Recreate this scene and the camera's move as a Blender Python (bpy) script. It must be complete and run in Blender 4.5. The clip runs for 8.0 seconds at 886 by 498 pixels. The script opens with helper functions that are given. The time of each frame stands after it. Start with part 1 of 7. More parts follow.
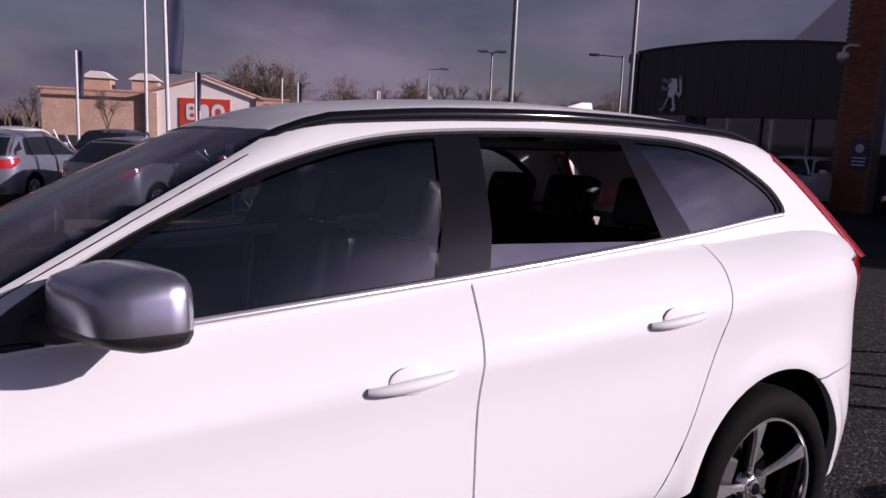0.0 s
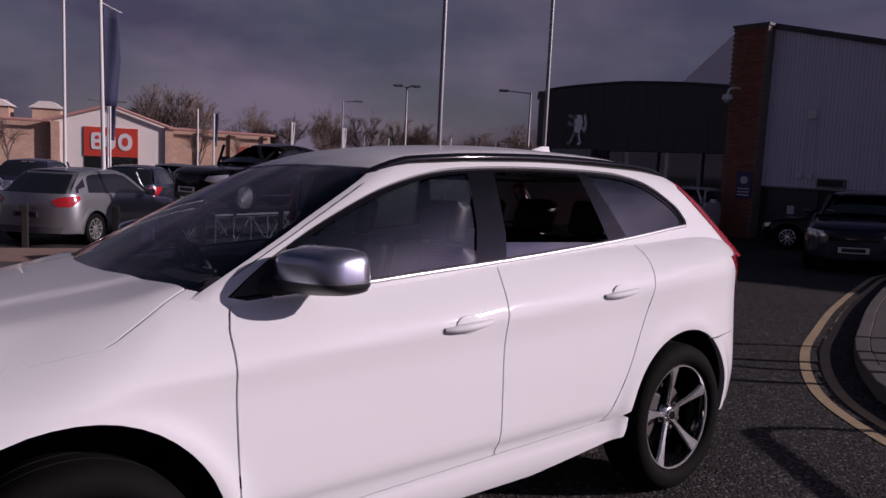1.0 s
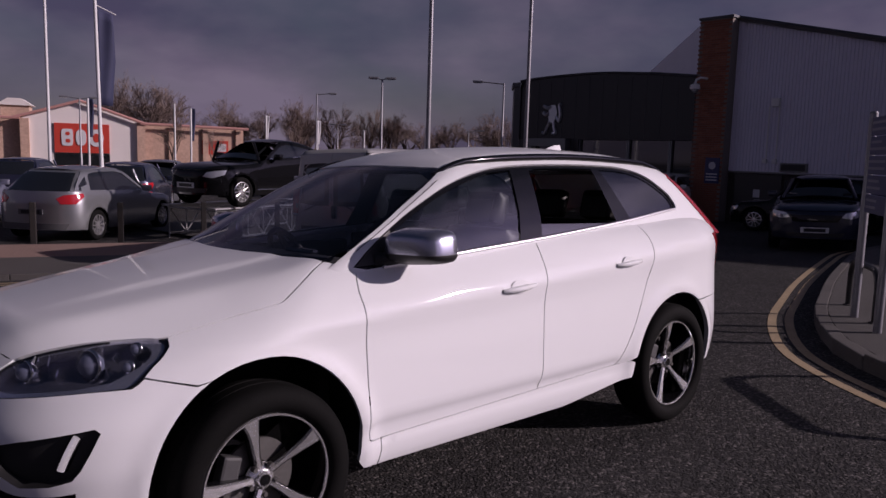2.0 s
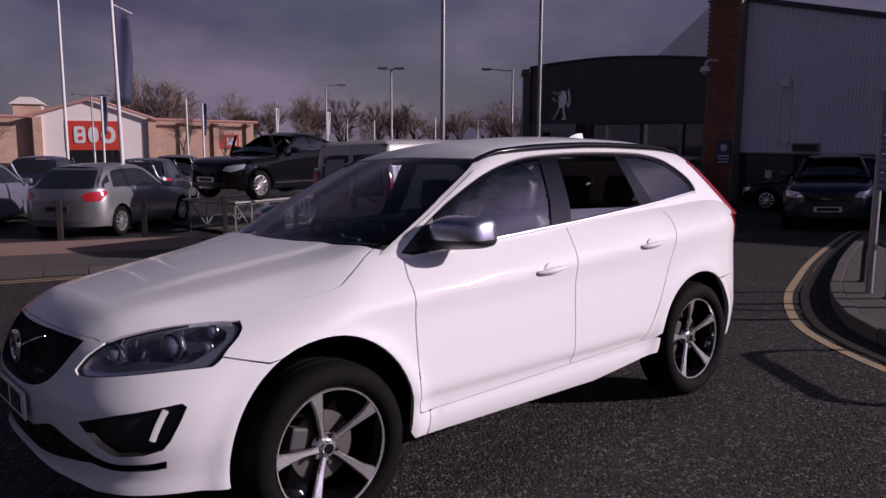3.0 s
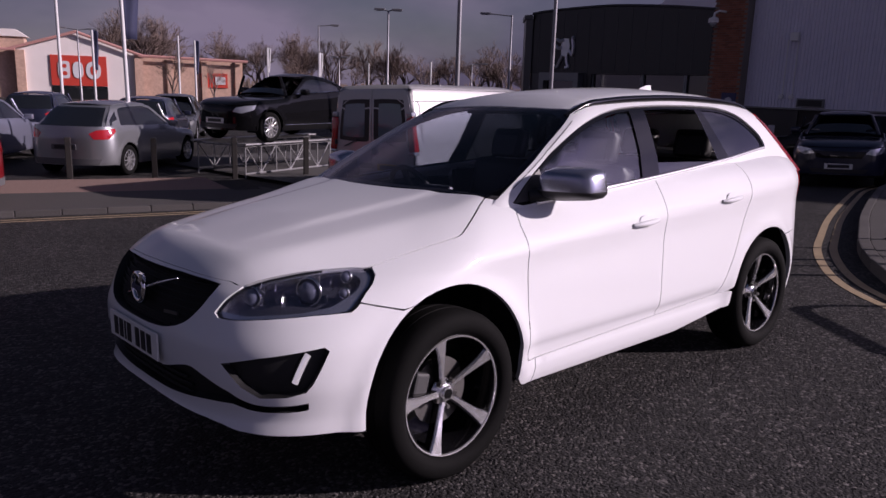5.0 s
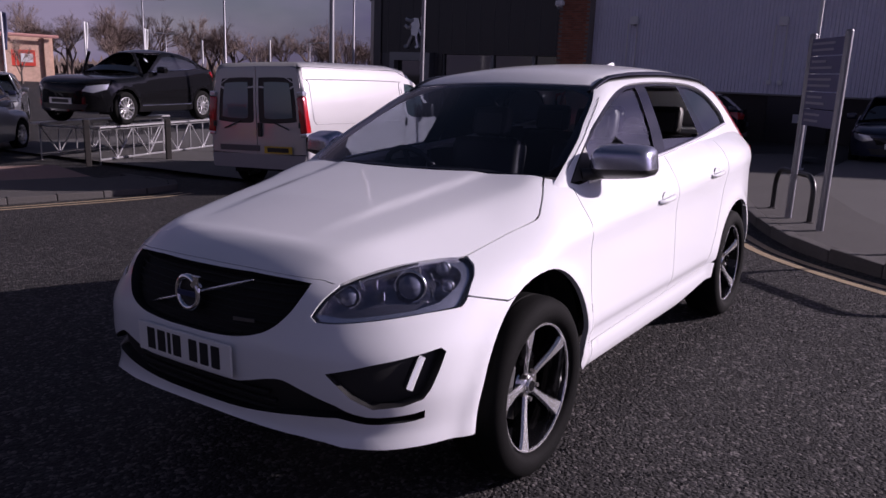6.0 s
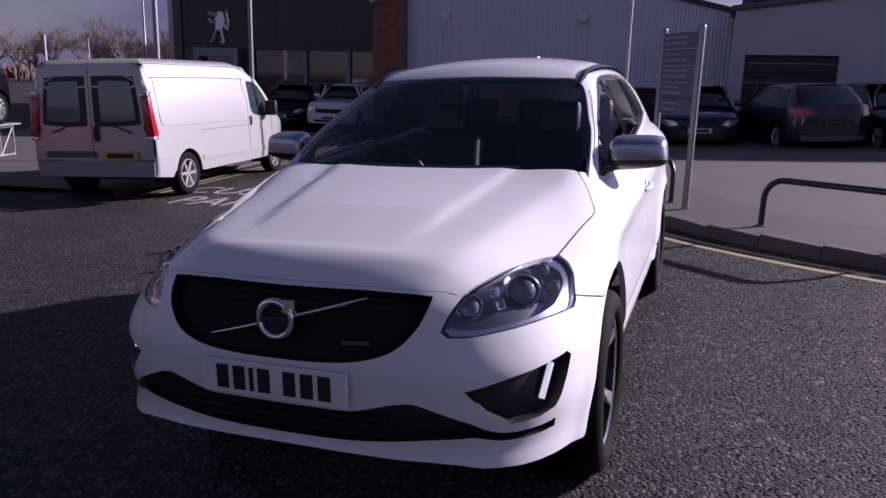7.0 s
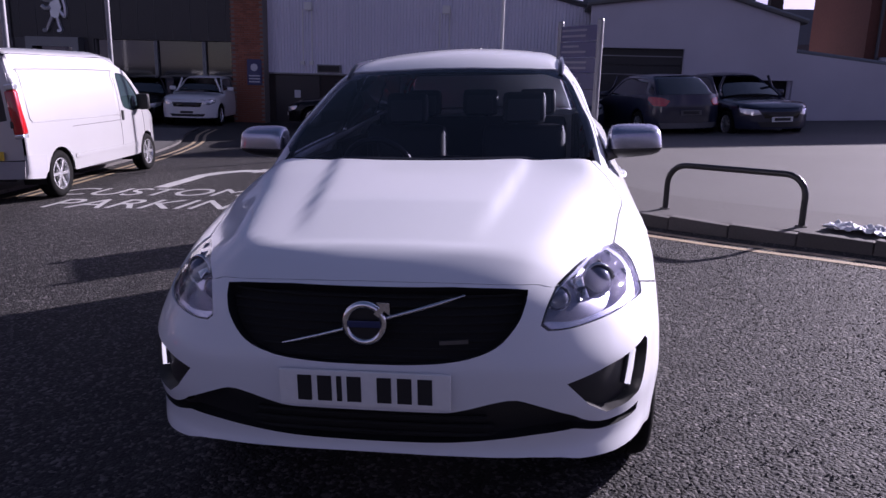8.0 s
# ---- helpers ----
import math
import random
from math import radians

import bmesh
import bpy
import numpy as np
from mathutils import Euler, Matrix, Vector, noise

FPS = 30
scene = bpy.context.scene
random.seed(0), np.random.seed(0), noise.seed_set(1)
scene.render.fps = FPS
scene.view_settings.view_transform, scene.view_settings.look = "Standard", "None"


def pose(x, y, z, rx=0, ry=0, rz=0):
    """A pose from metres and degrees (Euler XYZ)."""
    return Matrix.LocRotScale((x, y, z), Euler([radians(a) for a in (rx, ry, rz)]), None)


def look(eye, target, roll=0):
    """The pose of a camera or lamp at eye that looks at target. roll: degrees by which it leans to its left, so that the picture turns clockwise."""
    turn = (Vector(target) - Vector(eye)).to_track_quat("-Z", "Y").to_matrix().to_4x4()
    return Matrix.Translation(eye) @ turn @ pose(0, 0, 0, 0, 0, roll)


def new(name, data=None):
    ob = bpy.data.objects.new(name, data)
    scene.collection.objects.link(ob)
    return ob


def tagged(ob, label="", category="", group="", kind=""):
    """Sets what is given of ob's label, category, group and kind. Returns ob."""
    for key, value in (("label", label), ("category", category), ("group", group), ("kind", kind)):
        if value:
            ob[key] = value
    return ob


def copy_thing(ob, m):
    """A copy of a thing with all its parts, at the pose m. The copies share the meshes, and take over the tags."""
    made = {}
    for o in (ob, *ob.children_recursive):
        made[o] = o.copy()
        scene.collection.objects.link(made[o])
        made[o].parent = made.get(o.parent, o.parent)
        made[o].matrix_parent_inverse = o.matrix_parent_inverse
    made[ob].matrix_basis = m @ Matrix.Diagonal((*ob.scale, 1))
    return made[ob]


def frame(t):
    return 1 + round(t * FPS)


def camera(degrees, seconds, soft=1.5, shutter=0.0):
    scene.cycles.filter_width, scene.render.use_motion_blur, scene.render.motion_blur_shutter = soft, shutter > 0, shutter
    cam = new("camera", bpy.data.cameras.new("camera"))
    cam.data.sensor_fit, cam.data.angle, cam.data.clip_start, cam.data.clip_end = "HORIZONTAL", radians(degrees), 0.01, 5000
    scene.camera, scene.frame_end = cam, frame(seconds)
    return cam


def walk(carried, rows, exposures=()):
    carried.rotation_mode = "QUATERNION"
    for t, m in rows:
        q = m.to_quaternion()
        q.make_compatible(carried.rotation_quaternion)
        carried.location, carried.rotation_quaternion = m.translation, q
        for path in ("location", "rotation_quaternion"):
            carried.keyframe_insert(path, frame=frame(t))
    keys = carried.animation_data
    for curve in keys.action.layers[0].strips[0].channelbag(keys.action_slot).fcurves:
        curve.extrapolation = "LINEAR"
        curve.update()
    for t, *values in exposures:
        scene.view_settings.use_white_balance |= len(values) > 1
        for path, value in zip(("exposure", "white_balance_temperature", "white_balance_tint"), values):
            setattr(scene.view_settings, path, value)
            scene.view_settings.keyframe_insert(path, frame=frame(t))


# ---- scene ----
cam = camera(61.0, 8.0)
PATH = [
    (0, (-0.892, -2.317, 1.557), (0.173, -0.654, 1.240), 2.4),
    (0.5, (-1.404, -2.635, 1.566), (-0.244, -1.028, 1.293), 1.9),
    (1, (-1.867, -2.921, 1.566), (-0.603, -1.387, 1.339), 2.7),
    (1.5, (-2.353, -3.147, 1.586), (-1.053, -1.645, 1.355), 2.4),
    (2.8, (-2.97, -3.412, 1.619), (-1.646, -1.939, 1.342), 0.6),
    (3, (-2.982, -3.402, 1.622), (-1.685, -1.907, 1.34), 0.3),
    (3.5, (-2.991, -3.397, 1.623), (-1.735, -1.868, 1.333), -0.0),
    (4, (-3.005, -3.399, 1.63), (-1.794, -1.836, 1.323), 0.1),
    (4.5, (-3.126, -3.319, 1.625), (-1.951, -1.747, 1.24), 0.3),
    (4.7, (-3.256, -3.227, 1.628), (-2.035, -1.692, 1.237), 0.9),
    (5.8, (-3.799, -2.338, 1.591), (-2.26, -1.156, 1.104), 2.6),
    (6, (-3.914, -2.158, 1.566), (-2.316, -1.045, 1.112), 2.2),
    (6.5, (-4.157, -1.695, 1.573), (-2.413, -0.839, 1.098), 2.6),
    (7, (-4.263, -1.197, 1.531), (-2.426, -0.548, 1.082), 1.5),
    (7.5, (-4.411, -0.807, 1.531), (-2.5, -0.392, 1.111), 1.6),
    (8, (-4.39, -0.483, 1.508), (-2.463, -0.214, 1.049), 1.5),
]
EXPOSURES = [(0, -0.1, 6500, 32), (0.5, -0.45, 6500, 33), (1.5, -0.6, 6550, 35), (3.0, -0.30, 6500, 35), (4.7, -0.18, 6430, 35), (6.0, 0.18, 6250, 35), (7.0, 0.56, 6050, 35), (8.0, 0.95, 5900, 35)]
walk(cam, [(t, look(eye, target, roll)) for t, eye, target, roll in PATH], EXPOSURES)

from mathutils import geometry

# ---- world and light ----
SLOPE = 0.04
TILT = -math.degrees(math.atan(SLOPE))


def ground_z(y):
    """The yard falls gently towards the far road and is level beyond it."""
    return -SLOPE * (max(-14.0, min(9.0, y)) + 0.9)


SUN = Vector((0.64, -0.674, 0.368)).normalized()
world = bpy.data.worlds.new("sky")
scene.world = world
world.use_nodes = True
wt = world.node_tree
sky = wt.nodes.new("ShaderNodeTexSky")
sky.sky_type, sky.sun_disc = "NISHITA", False
sky.sun_elevation, sky.sun_rotation = math.asin(SUN.z), math.atan2(SUN.x, SUN.y)
sky.air_density, sky.dust_density, sky.ozone_density = 1.0, 0.3, 2.0
coords = wt.nodes.new("ShaderNodeTexCoord")
squash = wt.nodes.new("ShaderNodeMapping")
squash.inputs["Scale"].default_value = (1.0, 1.0, 2.4)
wt.links.new(coords.outputs["Generated"], squash.inputs["Vector"])
puffs = wt.nodes.new("ShaderNodeTexNoise")
puffs.inputs["Scale"].default_value, puffs.inputs["Detail"].default_value, puffs.inputs["Roughness"].default_value = 2.6, 6.0, 0.5
wt.links.new(squash.outputs[0], puffs.inputs["Vector"])
cover = wt.nodes.new("ShaderNodeValToRGB")
cover.color_ramp.elements[0].position, cover.color_ramp.elements[1].position = 0.22, 0.60
wt.links.new(puffs.outputs["Fac"], cover.inputs[0])
body = wt.nodes.new("ShaderNodeTexNoise")
body.inputs["Scale"].default_value, body.inputs["Detail"].default_value = 3.4, 5.0
wt.links.new(squash.outputs[0], body.inputs["Vector"])
shade = wt.nodes.new("ShaderNodeValToRGB")
shade.color_ramp.elements[0].position, shade.color_ramp.elements[1].position = 0.40, 0.66
shade.color_ramp.elements[0].color, shade.color_ramp.elements[1].color = (2.15, 2.0, 3.5, 1), (5.5, 5.1, 6.6, 1)
wt.links.new(body.outputs["Fac"], shade.inputs[0])
# clouds are thickest low down and brightest towards the sun
parts = wt.nodes.new("ShaderNodeSeparateXYZ")
wt.links.new(coords.outputs["Generated"], parts.inputs[0])
thin = wt.nodes.new("ShaderNodeMapRange")
thin.inputs["From Min"].default_value, thin.inputs["From Max"].default_value = 0.36, 0.62
thin.inputs["To Min"].default_value, thin.inputs["To Max"].default_value = 1.0, 0.06
wt.links.new(parts.outputs["Z"], thin.inputs["Value"])
cover_low = wt.nodes.new("ShaderNodeMath")
cover_low.operation = "MULTIPLY"
wt.links.new(cover.outputs[0], cover_low.inputs[0])
wt.links.new(thin.outputs[0], cover_low.inputs[1])
veil = wt.nodes.new("ShaderNodeMath")
veil.operation = "MAXIMUM"
wt.links.new(cover_low.outputs[0], veil.inputs[0])
sunward = wt.nodes.new("ShaderNodeVectorMath")
sunward.operation = "DOT_PRODUCT"
sunward.inputs[1].default_value = SUN
wt.links.new(coords.outputs["Generated"], sunward.inputs[0])
glow = wt.nodes.new("ShaderNodeMapRange")
glow.inputs["To Min"].default_value, glow.inputs["To Max"].default_value = 0.76, 10.0
rise = wt.nodes.new("ShaderNodeMath")
rise.operation, rise.use_clamp = "MAXIMUM", True
rise.inputs[1].default_value = 0.0
wt.links.new(sunward.outputs["Value"], rise.inputs[0])
steep = wt.nodes.new("ShaderNodeMath")
steep.operation = "POWER"
steep.inputs[1].default_value = 10.0
wt.links.new(rise.outputs[0], steep.inputs[0])
wt.links.new(steep.outputs[0], glow.inputs["Value"])
steep_low = wt.nodes.new("ShaderNodeMath")
steep_low.operation = "MULTIPLY"
wt.links.new(steep.outputs[0], steep_low.inputs[0])
wt.links.new(thin.outputs[0], steep_low.inputs[1])
wt.links.new(steep_low.outputs[0], veil.inputs[1])
lit = wt.nodes.new("ShaderNodeVectorMath")
lit.operation = "SCALE"
wt.links.new(shade.outputs[0], lit.inputs[0])
wt.links.new(glow.outputs[0], lit.inputs["Scale"])
clouds = wt.nodes.new("ShaderNodeMix")
clouds.data_type = "RGBA"
wt.links.new(veil.outputs[0], clouds.inputs[0])
hazed = wt.nodes.new("ShaderNodeVectorMath")
hazed.operation = "SCALE"
hazed.inputs["Scale"].default_value = 0.55
wt.links.new(sky.outputs[0], hazed.inputs[0])
wt.links.new(hazed.outputs[0], clouds.inputs[6])
wt.links.new(lit.outputs[0], clouds.inputs[7])
backing = wt.nodes["Background"]
backing.inputs[1].default_value = 0.052
wt.links.new(clouds.outputs[2], backing.inputs[0])
sun = new("sun", bpy.data.lights.new("sun", "SUN"))
sun.data.energy, sun.data.angle, sun.data.color = 5.0, radians(0.53), (1.0, 0.95, 0.88)
sun.matrix_world = look(SUN * 60, (0, 0, 0))

# ---- materials ----


def material(name, color, rough=0.5, metal=0.0, coat=0.0, spec=0.5, grain=0.0, grain_size=40.0, patch=0.0, patch_size=2.0, bump=0.0, bump_size=80.0, per_piece=0.0, glow=0.0, smudge=0.0):
    """A surface with grain and patches at real size: colour varies by grain and patch, relief by bump."""
    m = bpy.data.materials.new(name)
    m.use_nodes = True
    t = m.node_tree
    b = t.nodes["Principled BSDF"]
    b.inputs["Base Color"].default_value = (*color, 1)
    b.inputs["Roughness"].default_value, b.inputs["Metallic"].default_value = rough, metal
    b.inputs["Coat Weight"].default_value, b.inputs["Coat Roughness"].default_value = coat, 0.05
    b.inputs["Specular IOR Level"].default_value = spec
    if glow:
        b.inputs["Emission Color"].default_value = (*color, 1)
        b.inputs["Emission Strength"].default_value = glow
    if not (grain or patch or bump or per_piece or smudge):
        return m
    tc = t.nodes.new("ShaderNodeTexCoord")

    def noise_at(scale, detail=4.0):
        n = t.nodes.new("ShaderNodeTexNoise")
        n.inputs["Scale"].default_value, n.inputs["Detail"].default_value = scale, detail
        t.links.new(tc.outputs["Object"], n.inputs["Vector"])
        return n.outputs["Fac"]

    def math_node(op, a, b2):
        n = t.nodes.new("ShaderNodeMath")
        n.operation = op
        for i, v in enumerate((a, b2)):
            if isinstance(v, (int, float)):
                n.inputs[i].default_value = v
            else:
                t.links.new(v, n.inputs[i])
        return n.outputs[0]

    gain = 1.0
    for amount, size, detail in ((grain, grain_size, 3.0), (patch, patch_size, 5.0)):
        if amount:
            swing = math_node("MULTIPLY_ADD", noise_at(size, detail), 2.0 * amount)
            swing.node.inputs[2].default_value = 1.0 - amount
            gain = math_node("MULTIPLY", gain, swing)
    if per_piece:
        info = t.nodes.new("ShaderNodeObjectInfo")
        swing = math_node("MULTIPLY_ADD", info.outputs["Random"], 2.0 * per_piece)
        swing.node.inputs[2].default_value = 1.0 - per_piece
        gain = math_node("MULTIPLY", gain, swing)
    if not isinstance(gain, float):
        mix = t.nodes.new("ShaderNodeVectorMath")
        mix.operation = "SCALE"
        mix.inputs[0].default_value = color
        t.links.new(gain, mix.inputs["Scale"])
        t.links.new(mix.outputs[0], b.inputs["Base Color"])
    if smudge:
        r = math_node("MULTIPLY_ADD", noise_at(7.0, 6.0), smudge)
        r.node.inputs[2].default_value = max(0.0, rough - smudge * 0.5)
        t.links.new(r, b.inputs["Roughness"])
    if bump:
        bp = t.nodes.new("ShaderNodeBump")
        bp.inputs["Strength"].default_value, bp.inputs["Distance"].default_value = 1.0, bump
        t.links.new(noise_at(bump_size, 3.0), bp.inputs["Height"])
        t.links.new(bp.outputs[0], b.inputs["Normal"])
    return m


def pane(name, tint, gloss=0.02, ior=1.75):
    """Thin glass: tinted and clear, with a real pane's reflection."""
    m = bpy.data.materials.new(name)
    m.use_nodes = True
    t = m.node_tree
    t.nodes.remove(t.nodes["Principled BSDF"])
    see, shine, turn, mix = (t.nodes.new("ShaderNode" + k) for k in ("BsdfTransparent", "BsdfGlossy", "LayerWeight", "MixShader"))
    see.inputs[0].default_value = (*tint, 1)
    shine.inputs["Roughness"].default_value = gloss
    turn.inputs["Blend"].default_value = 0.5
    head_on = ((ior - 1) / (ior + 1)) ** 2
    steep, lift = t.nodes.new("ShaderNodeMath"), t.nodes.new("ShaderNodeMath")
    steep.operation, lift.operation = "POWER", "MULTIPLY_ADD"
    steep.inputs[1].default_value = 5.0
    lift.inputs[1].default_value, lift.inputs[2].default_value = 1.0 - head_on, head_on
    t.links.new(turn.outputs["Facing"], steep.inputs[0])
    t.links.new(steep.outputs[0], lift.inputs[0])
    t.links.new(lift.outputs[0], mix.inputs[0])
    t.links.new(see.outputs[0], mix.inputs[1])
    t.links.new(shine.outputs[0], mix.inputs[2])
    t.links.new(mix.outputs[0], t.nodes["Material Output"].inputs[0])
    return m


PAINT = material("white_paint", (0.735, 0.750, 0.765), 0.6, coat=0.8, spec=0.2, smudge=0.06)
BLACK = material("black_trim", (0.012, 0.012, 0.013), 0.5, smudge=0.1)
GLOSSBLACK = material("gloss_black", (0.006, 0.006, 0.007), 0.07, spec=0.4)
DARK = material("dark_cavity", (0.006, 0.006, 0.006), 0.9)
RUBBER = material("tyre_rubber", (0.005, 0.005, 0.005), 0.8, spec=0.1, grain=0.25, grain_size=60, bump=0.0006, bump_size=120, smudge=0.15)
CHROME = material("chrome", (0.85, 0.85, 0.87), 0.08, metal=1.0)
SATIN = material("satin_silver", (0.62, 0.63, 0.65), 0.22, metal=1.0, smudge=0.08)
ALLOY = material("machined_alloy", (0.80, 0.80, 0.82), 0.24, metal=0.85, grain=0.06, grain_size=90)
STEEL = material("brake_steel", (0.14, 0.135, 0.13), 0.5, metal=0.8, grain=0.2, grain_size=50)
CABIN = material("cabin_plastic", (0.018, 0.018, 0.02), 0.6, bump=0.0004, bump_size=300)
LEATHER = material("black_leather", (0.010, 0.010, 0.011), 0.5, bump=0.0006, bump_size=160)
LEATHER_PALE = material("pale_leather", (0.05, 0.05, 0.05), 0.5, bump=0.0006, bump_size=160)
REDLENS = material("red_lens", (0.42, 0.012, 0.015), 0.12, coat=1.0)
WHITE = material("white_enamel", (0.78, 0.78, 0.76), 0.45, grain=0.05)
LETTER = material("black_letter", (0.01, 0.01, 0.012), 0.5)
LAMPLIT = material("daytime_lamp", (0.85, 0.84, 0.86), 0.2, metal=0.85, glow=0.42)
BRIGHT = material("bright_strip", (0.88, 0.88, 0.90), 0.28, metal=0.8)
MIRRORCAP = material("satin_mirror_cap", (0.44, 0.45, 0.53), 0.24, metal=0.9, smudge=0.06)
LAMPDARK = material("lamp_black", (0.14, 0.14, 0.18), 0.22, metal=0.8)
LAMPPALE = material("pale_reflector", (0.60, 0.60, 0.68), 0.18, metal=0.9)
GLASS = pane("clear_glass", (0.66, 0.70, 0.72), ior=2.3)
GLASS_SCREEN = pane("screen_glass", (0.52, 0.55, 0.66), ior=1.55)
GLASS_DARK = pane("privacy_glass", (0.03, 0.035, 0.04), ior=2.6)
GLASS_LAMP = pane("lamp_glass", (0.93, 0.94, 0.96))

# ---- helpers for things and parts ----


def mesh_object(name, bm, mat, smooth=None):
    me = bpy.data.meshes.new(name)
    bm.normal_update()
    bm.to_mesh(me)
    bm.free()
    if mat:
        me.materials.append(mat)
    if smooth is not None:
        me.shade_smooth()
        if smooth < 180:
            me.set_sharp_from_angle(angle=radians(smooth))
    return new(name, me)


def part(name, bm, mat, parent, label="", smooth=None):
    ob = mesh_object(name, bm, mat, smooth)
    ob.parent = parent
    if label:
        ob["label"] = label
    return ob


def thing(name, label, category, group="", at=None):
    ob = new(name)
    tagged(ob, label, category, group)
    if at:
        ob.matrix_world = at
    return ob


def add_box(bm, c, s, rot=None, bevel=0.0):
    """A box at c of size s, edges rounded by bevel."""
    m = Matrix.Translation(c) @ (rot or Matrix()) @ Matrix.Diagonal((*s, 1))
    made = bmesh.ops.create_cube(bm, size=1, matrix=m)["verts"]
    if bevel:
        edges = list({e for v in made for e in v.link_edges})
        bmesh.ops.bevel(bm, geom=edges, offset=bevel, segments=2, affect="EDGES", profile=0.6)
    return bm


def a_box(c, s, rot=None, bevel=0.0):
    return add_box(bmesh.new(), c, s, rot, bevel)


def add_tube(bm, pts, r, n=10, caps=True):
    """A round bar along pts; r one radius or one for each point."""
    pts = [Vector(p) for p in pts]
    rs = r if isinstance(r, (list, tuple)) else [r] * len(pts)
    rings, side = [], None
    for i, p in enumerate(pts):
        d = (pts[min(i + 1, len(pts) - 1)] - pts[max(i - 1, 0)]).normalized()
        if side is None:
            side = d.orthogonal().normalized()
        side = (side - d * side.dot(d)).normalized()
        up = d.cross(side)
        rings.append([bm.verts.new(p + (side * math.cos(a) + up * math.sin(a)) * rs[i]) for a in (2 * math.pi * k / n for k in range(n))])
    for a, b in zip(rings, rings[1:]):
        for k in range(n):
            bm.faces.new((a[k], a[(k + 1) % n], b[(k + 1) % n], b[k]))
    if caps:
        bm.faces.new(rings[0][::-1])
        bm.faces.new(rings[-1])
    return bm


def a_tube(pts, r, n=10, caps=True):
    return add_tube(bmesh.new(), pts, r, n, caps)


def add_lathe(bm, profile, n=48, m=None):
    """Turns a profile of (radius, offset) round the y axis."""
    m = m or Matrix()
    rings = []
    for r, o in profile:
        rings.append([bm.verts.new(m @ Vector((r * math.cos(a), o, r * math.sin(a)))) for a in (2 * math.pi * k / n for k in range(n))])
    for a, b in zip(rings, rings[1:]):
        for k in range(n):
            bm.faces.new((a[k], b[k], b[(k + 1) % n], a[(k + 1) % n]))
    return bm


def add_prism(bm, outline, axis, lo, hi):
    """A slab: an outline of 2D points, drawn out along axis 'x', 'y' or 'z' from lo to hi."""
    def at(p, h):
        return {"x": (h, *p), "y": (p[0], h, p[1]), "z": (*p, h)}[axis]
    a = [bm.verts.new(at(p, lo)) for p in outline]
    b = [bm.verts.new(at(p, hi)) for p in outline]
    for i in range(len(a)):
        j = (i + 1) % len(a)
        bm.faces.new((a[i], a[j], b[j], b[i]))
    bm.faces.new(a[::-1])
    bm.faces.new(b)
    bmesh.ops.recalc_face_normals(bm, faces=bm.faces)
    return bm


def spline(*keys):
    """A smooth curve through (x, y) keys that never overshoots, level beyond its ends."""
    xs, ys = (np.array(v, float) for v in zip(*keys))
    h = np.diff(xs)
    d = np.diff(ys) / h
    s = np.zeros_like(ys)
    s[0], s[-1] = d[0], d[-1]
    for i in range(1, len(xs) - 1):
        if d[i - 1] * d[i] > 0:
            w1, w2 = 2 * h[i] + h[i - 1], h[i] + 2 * h[i - 1]
            s[i] = (w1 + w2) / (w1 / d[i - 1] + w2 / d[i])

    def f(x):
        x = np.clip(x, xs[0], xs[-1])
        i = np.clip(np.searchsorted(xs, x) - 1, 0, len(h) - 1)
        t = (x - xs[i]) / h[i]
        return ys[i] * (1 + 2 * t) * (1 - t) ** 2 + s[i] * h[i] * t * (1 - t) ** 2 + ys[i + 1] * t * t * (3 - 2 * t) + s[i + 1] * h[i] * t * t * (t - 1)
    return f


def smax(a, b, k):
    """The larger of two fields, blended over k."""
    h = np.maximum(k - np.abs(a - b), 0) / k
    return np.maximum(a, b) + h * h * k / 4


def curve(pts, n=6):
    """More points along a smooth line through pts, which may be 2D or 3D."""
    p = np.array(pts, float)
    q = np.vstack([2 * p[0] - p[1], p, 2 * p[-1] - p[-2]])
    out = []
    for i in range(1, len(q) - 2):
        for t in np.arange(n) / n:
            a, b, c, d = q[i - 1:i + 3]
            out.append(0.5 * (2 * b + (c - a) * t + (2 * a - 5 * b + 4 * c - d) * t * t + (3 * b - a - 3 * c + d) * t ** 3))
    out.append(q[-2])
    return [tuple(v) for v in out]


def inside(loops, pts):
    """Which 2D points lie within the loops, by the even-odd rule."""
    x, y = pts[:, 0], pts[:, 1]
    odd = np.zeros(len(pts), bool)
    for lp in loops:
        a, b = lp, np.roll(lp, -1, 0)
        for (x0, y0), (x1, y1) in zip(a, b):
            if y0 != y1:
                odd ^= ((y0 > y) != (y1 > y)) & (x < (x1 - x0) * (y - y0) / (y1 - y0) + x0)
    return odd


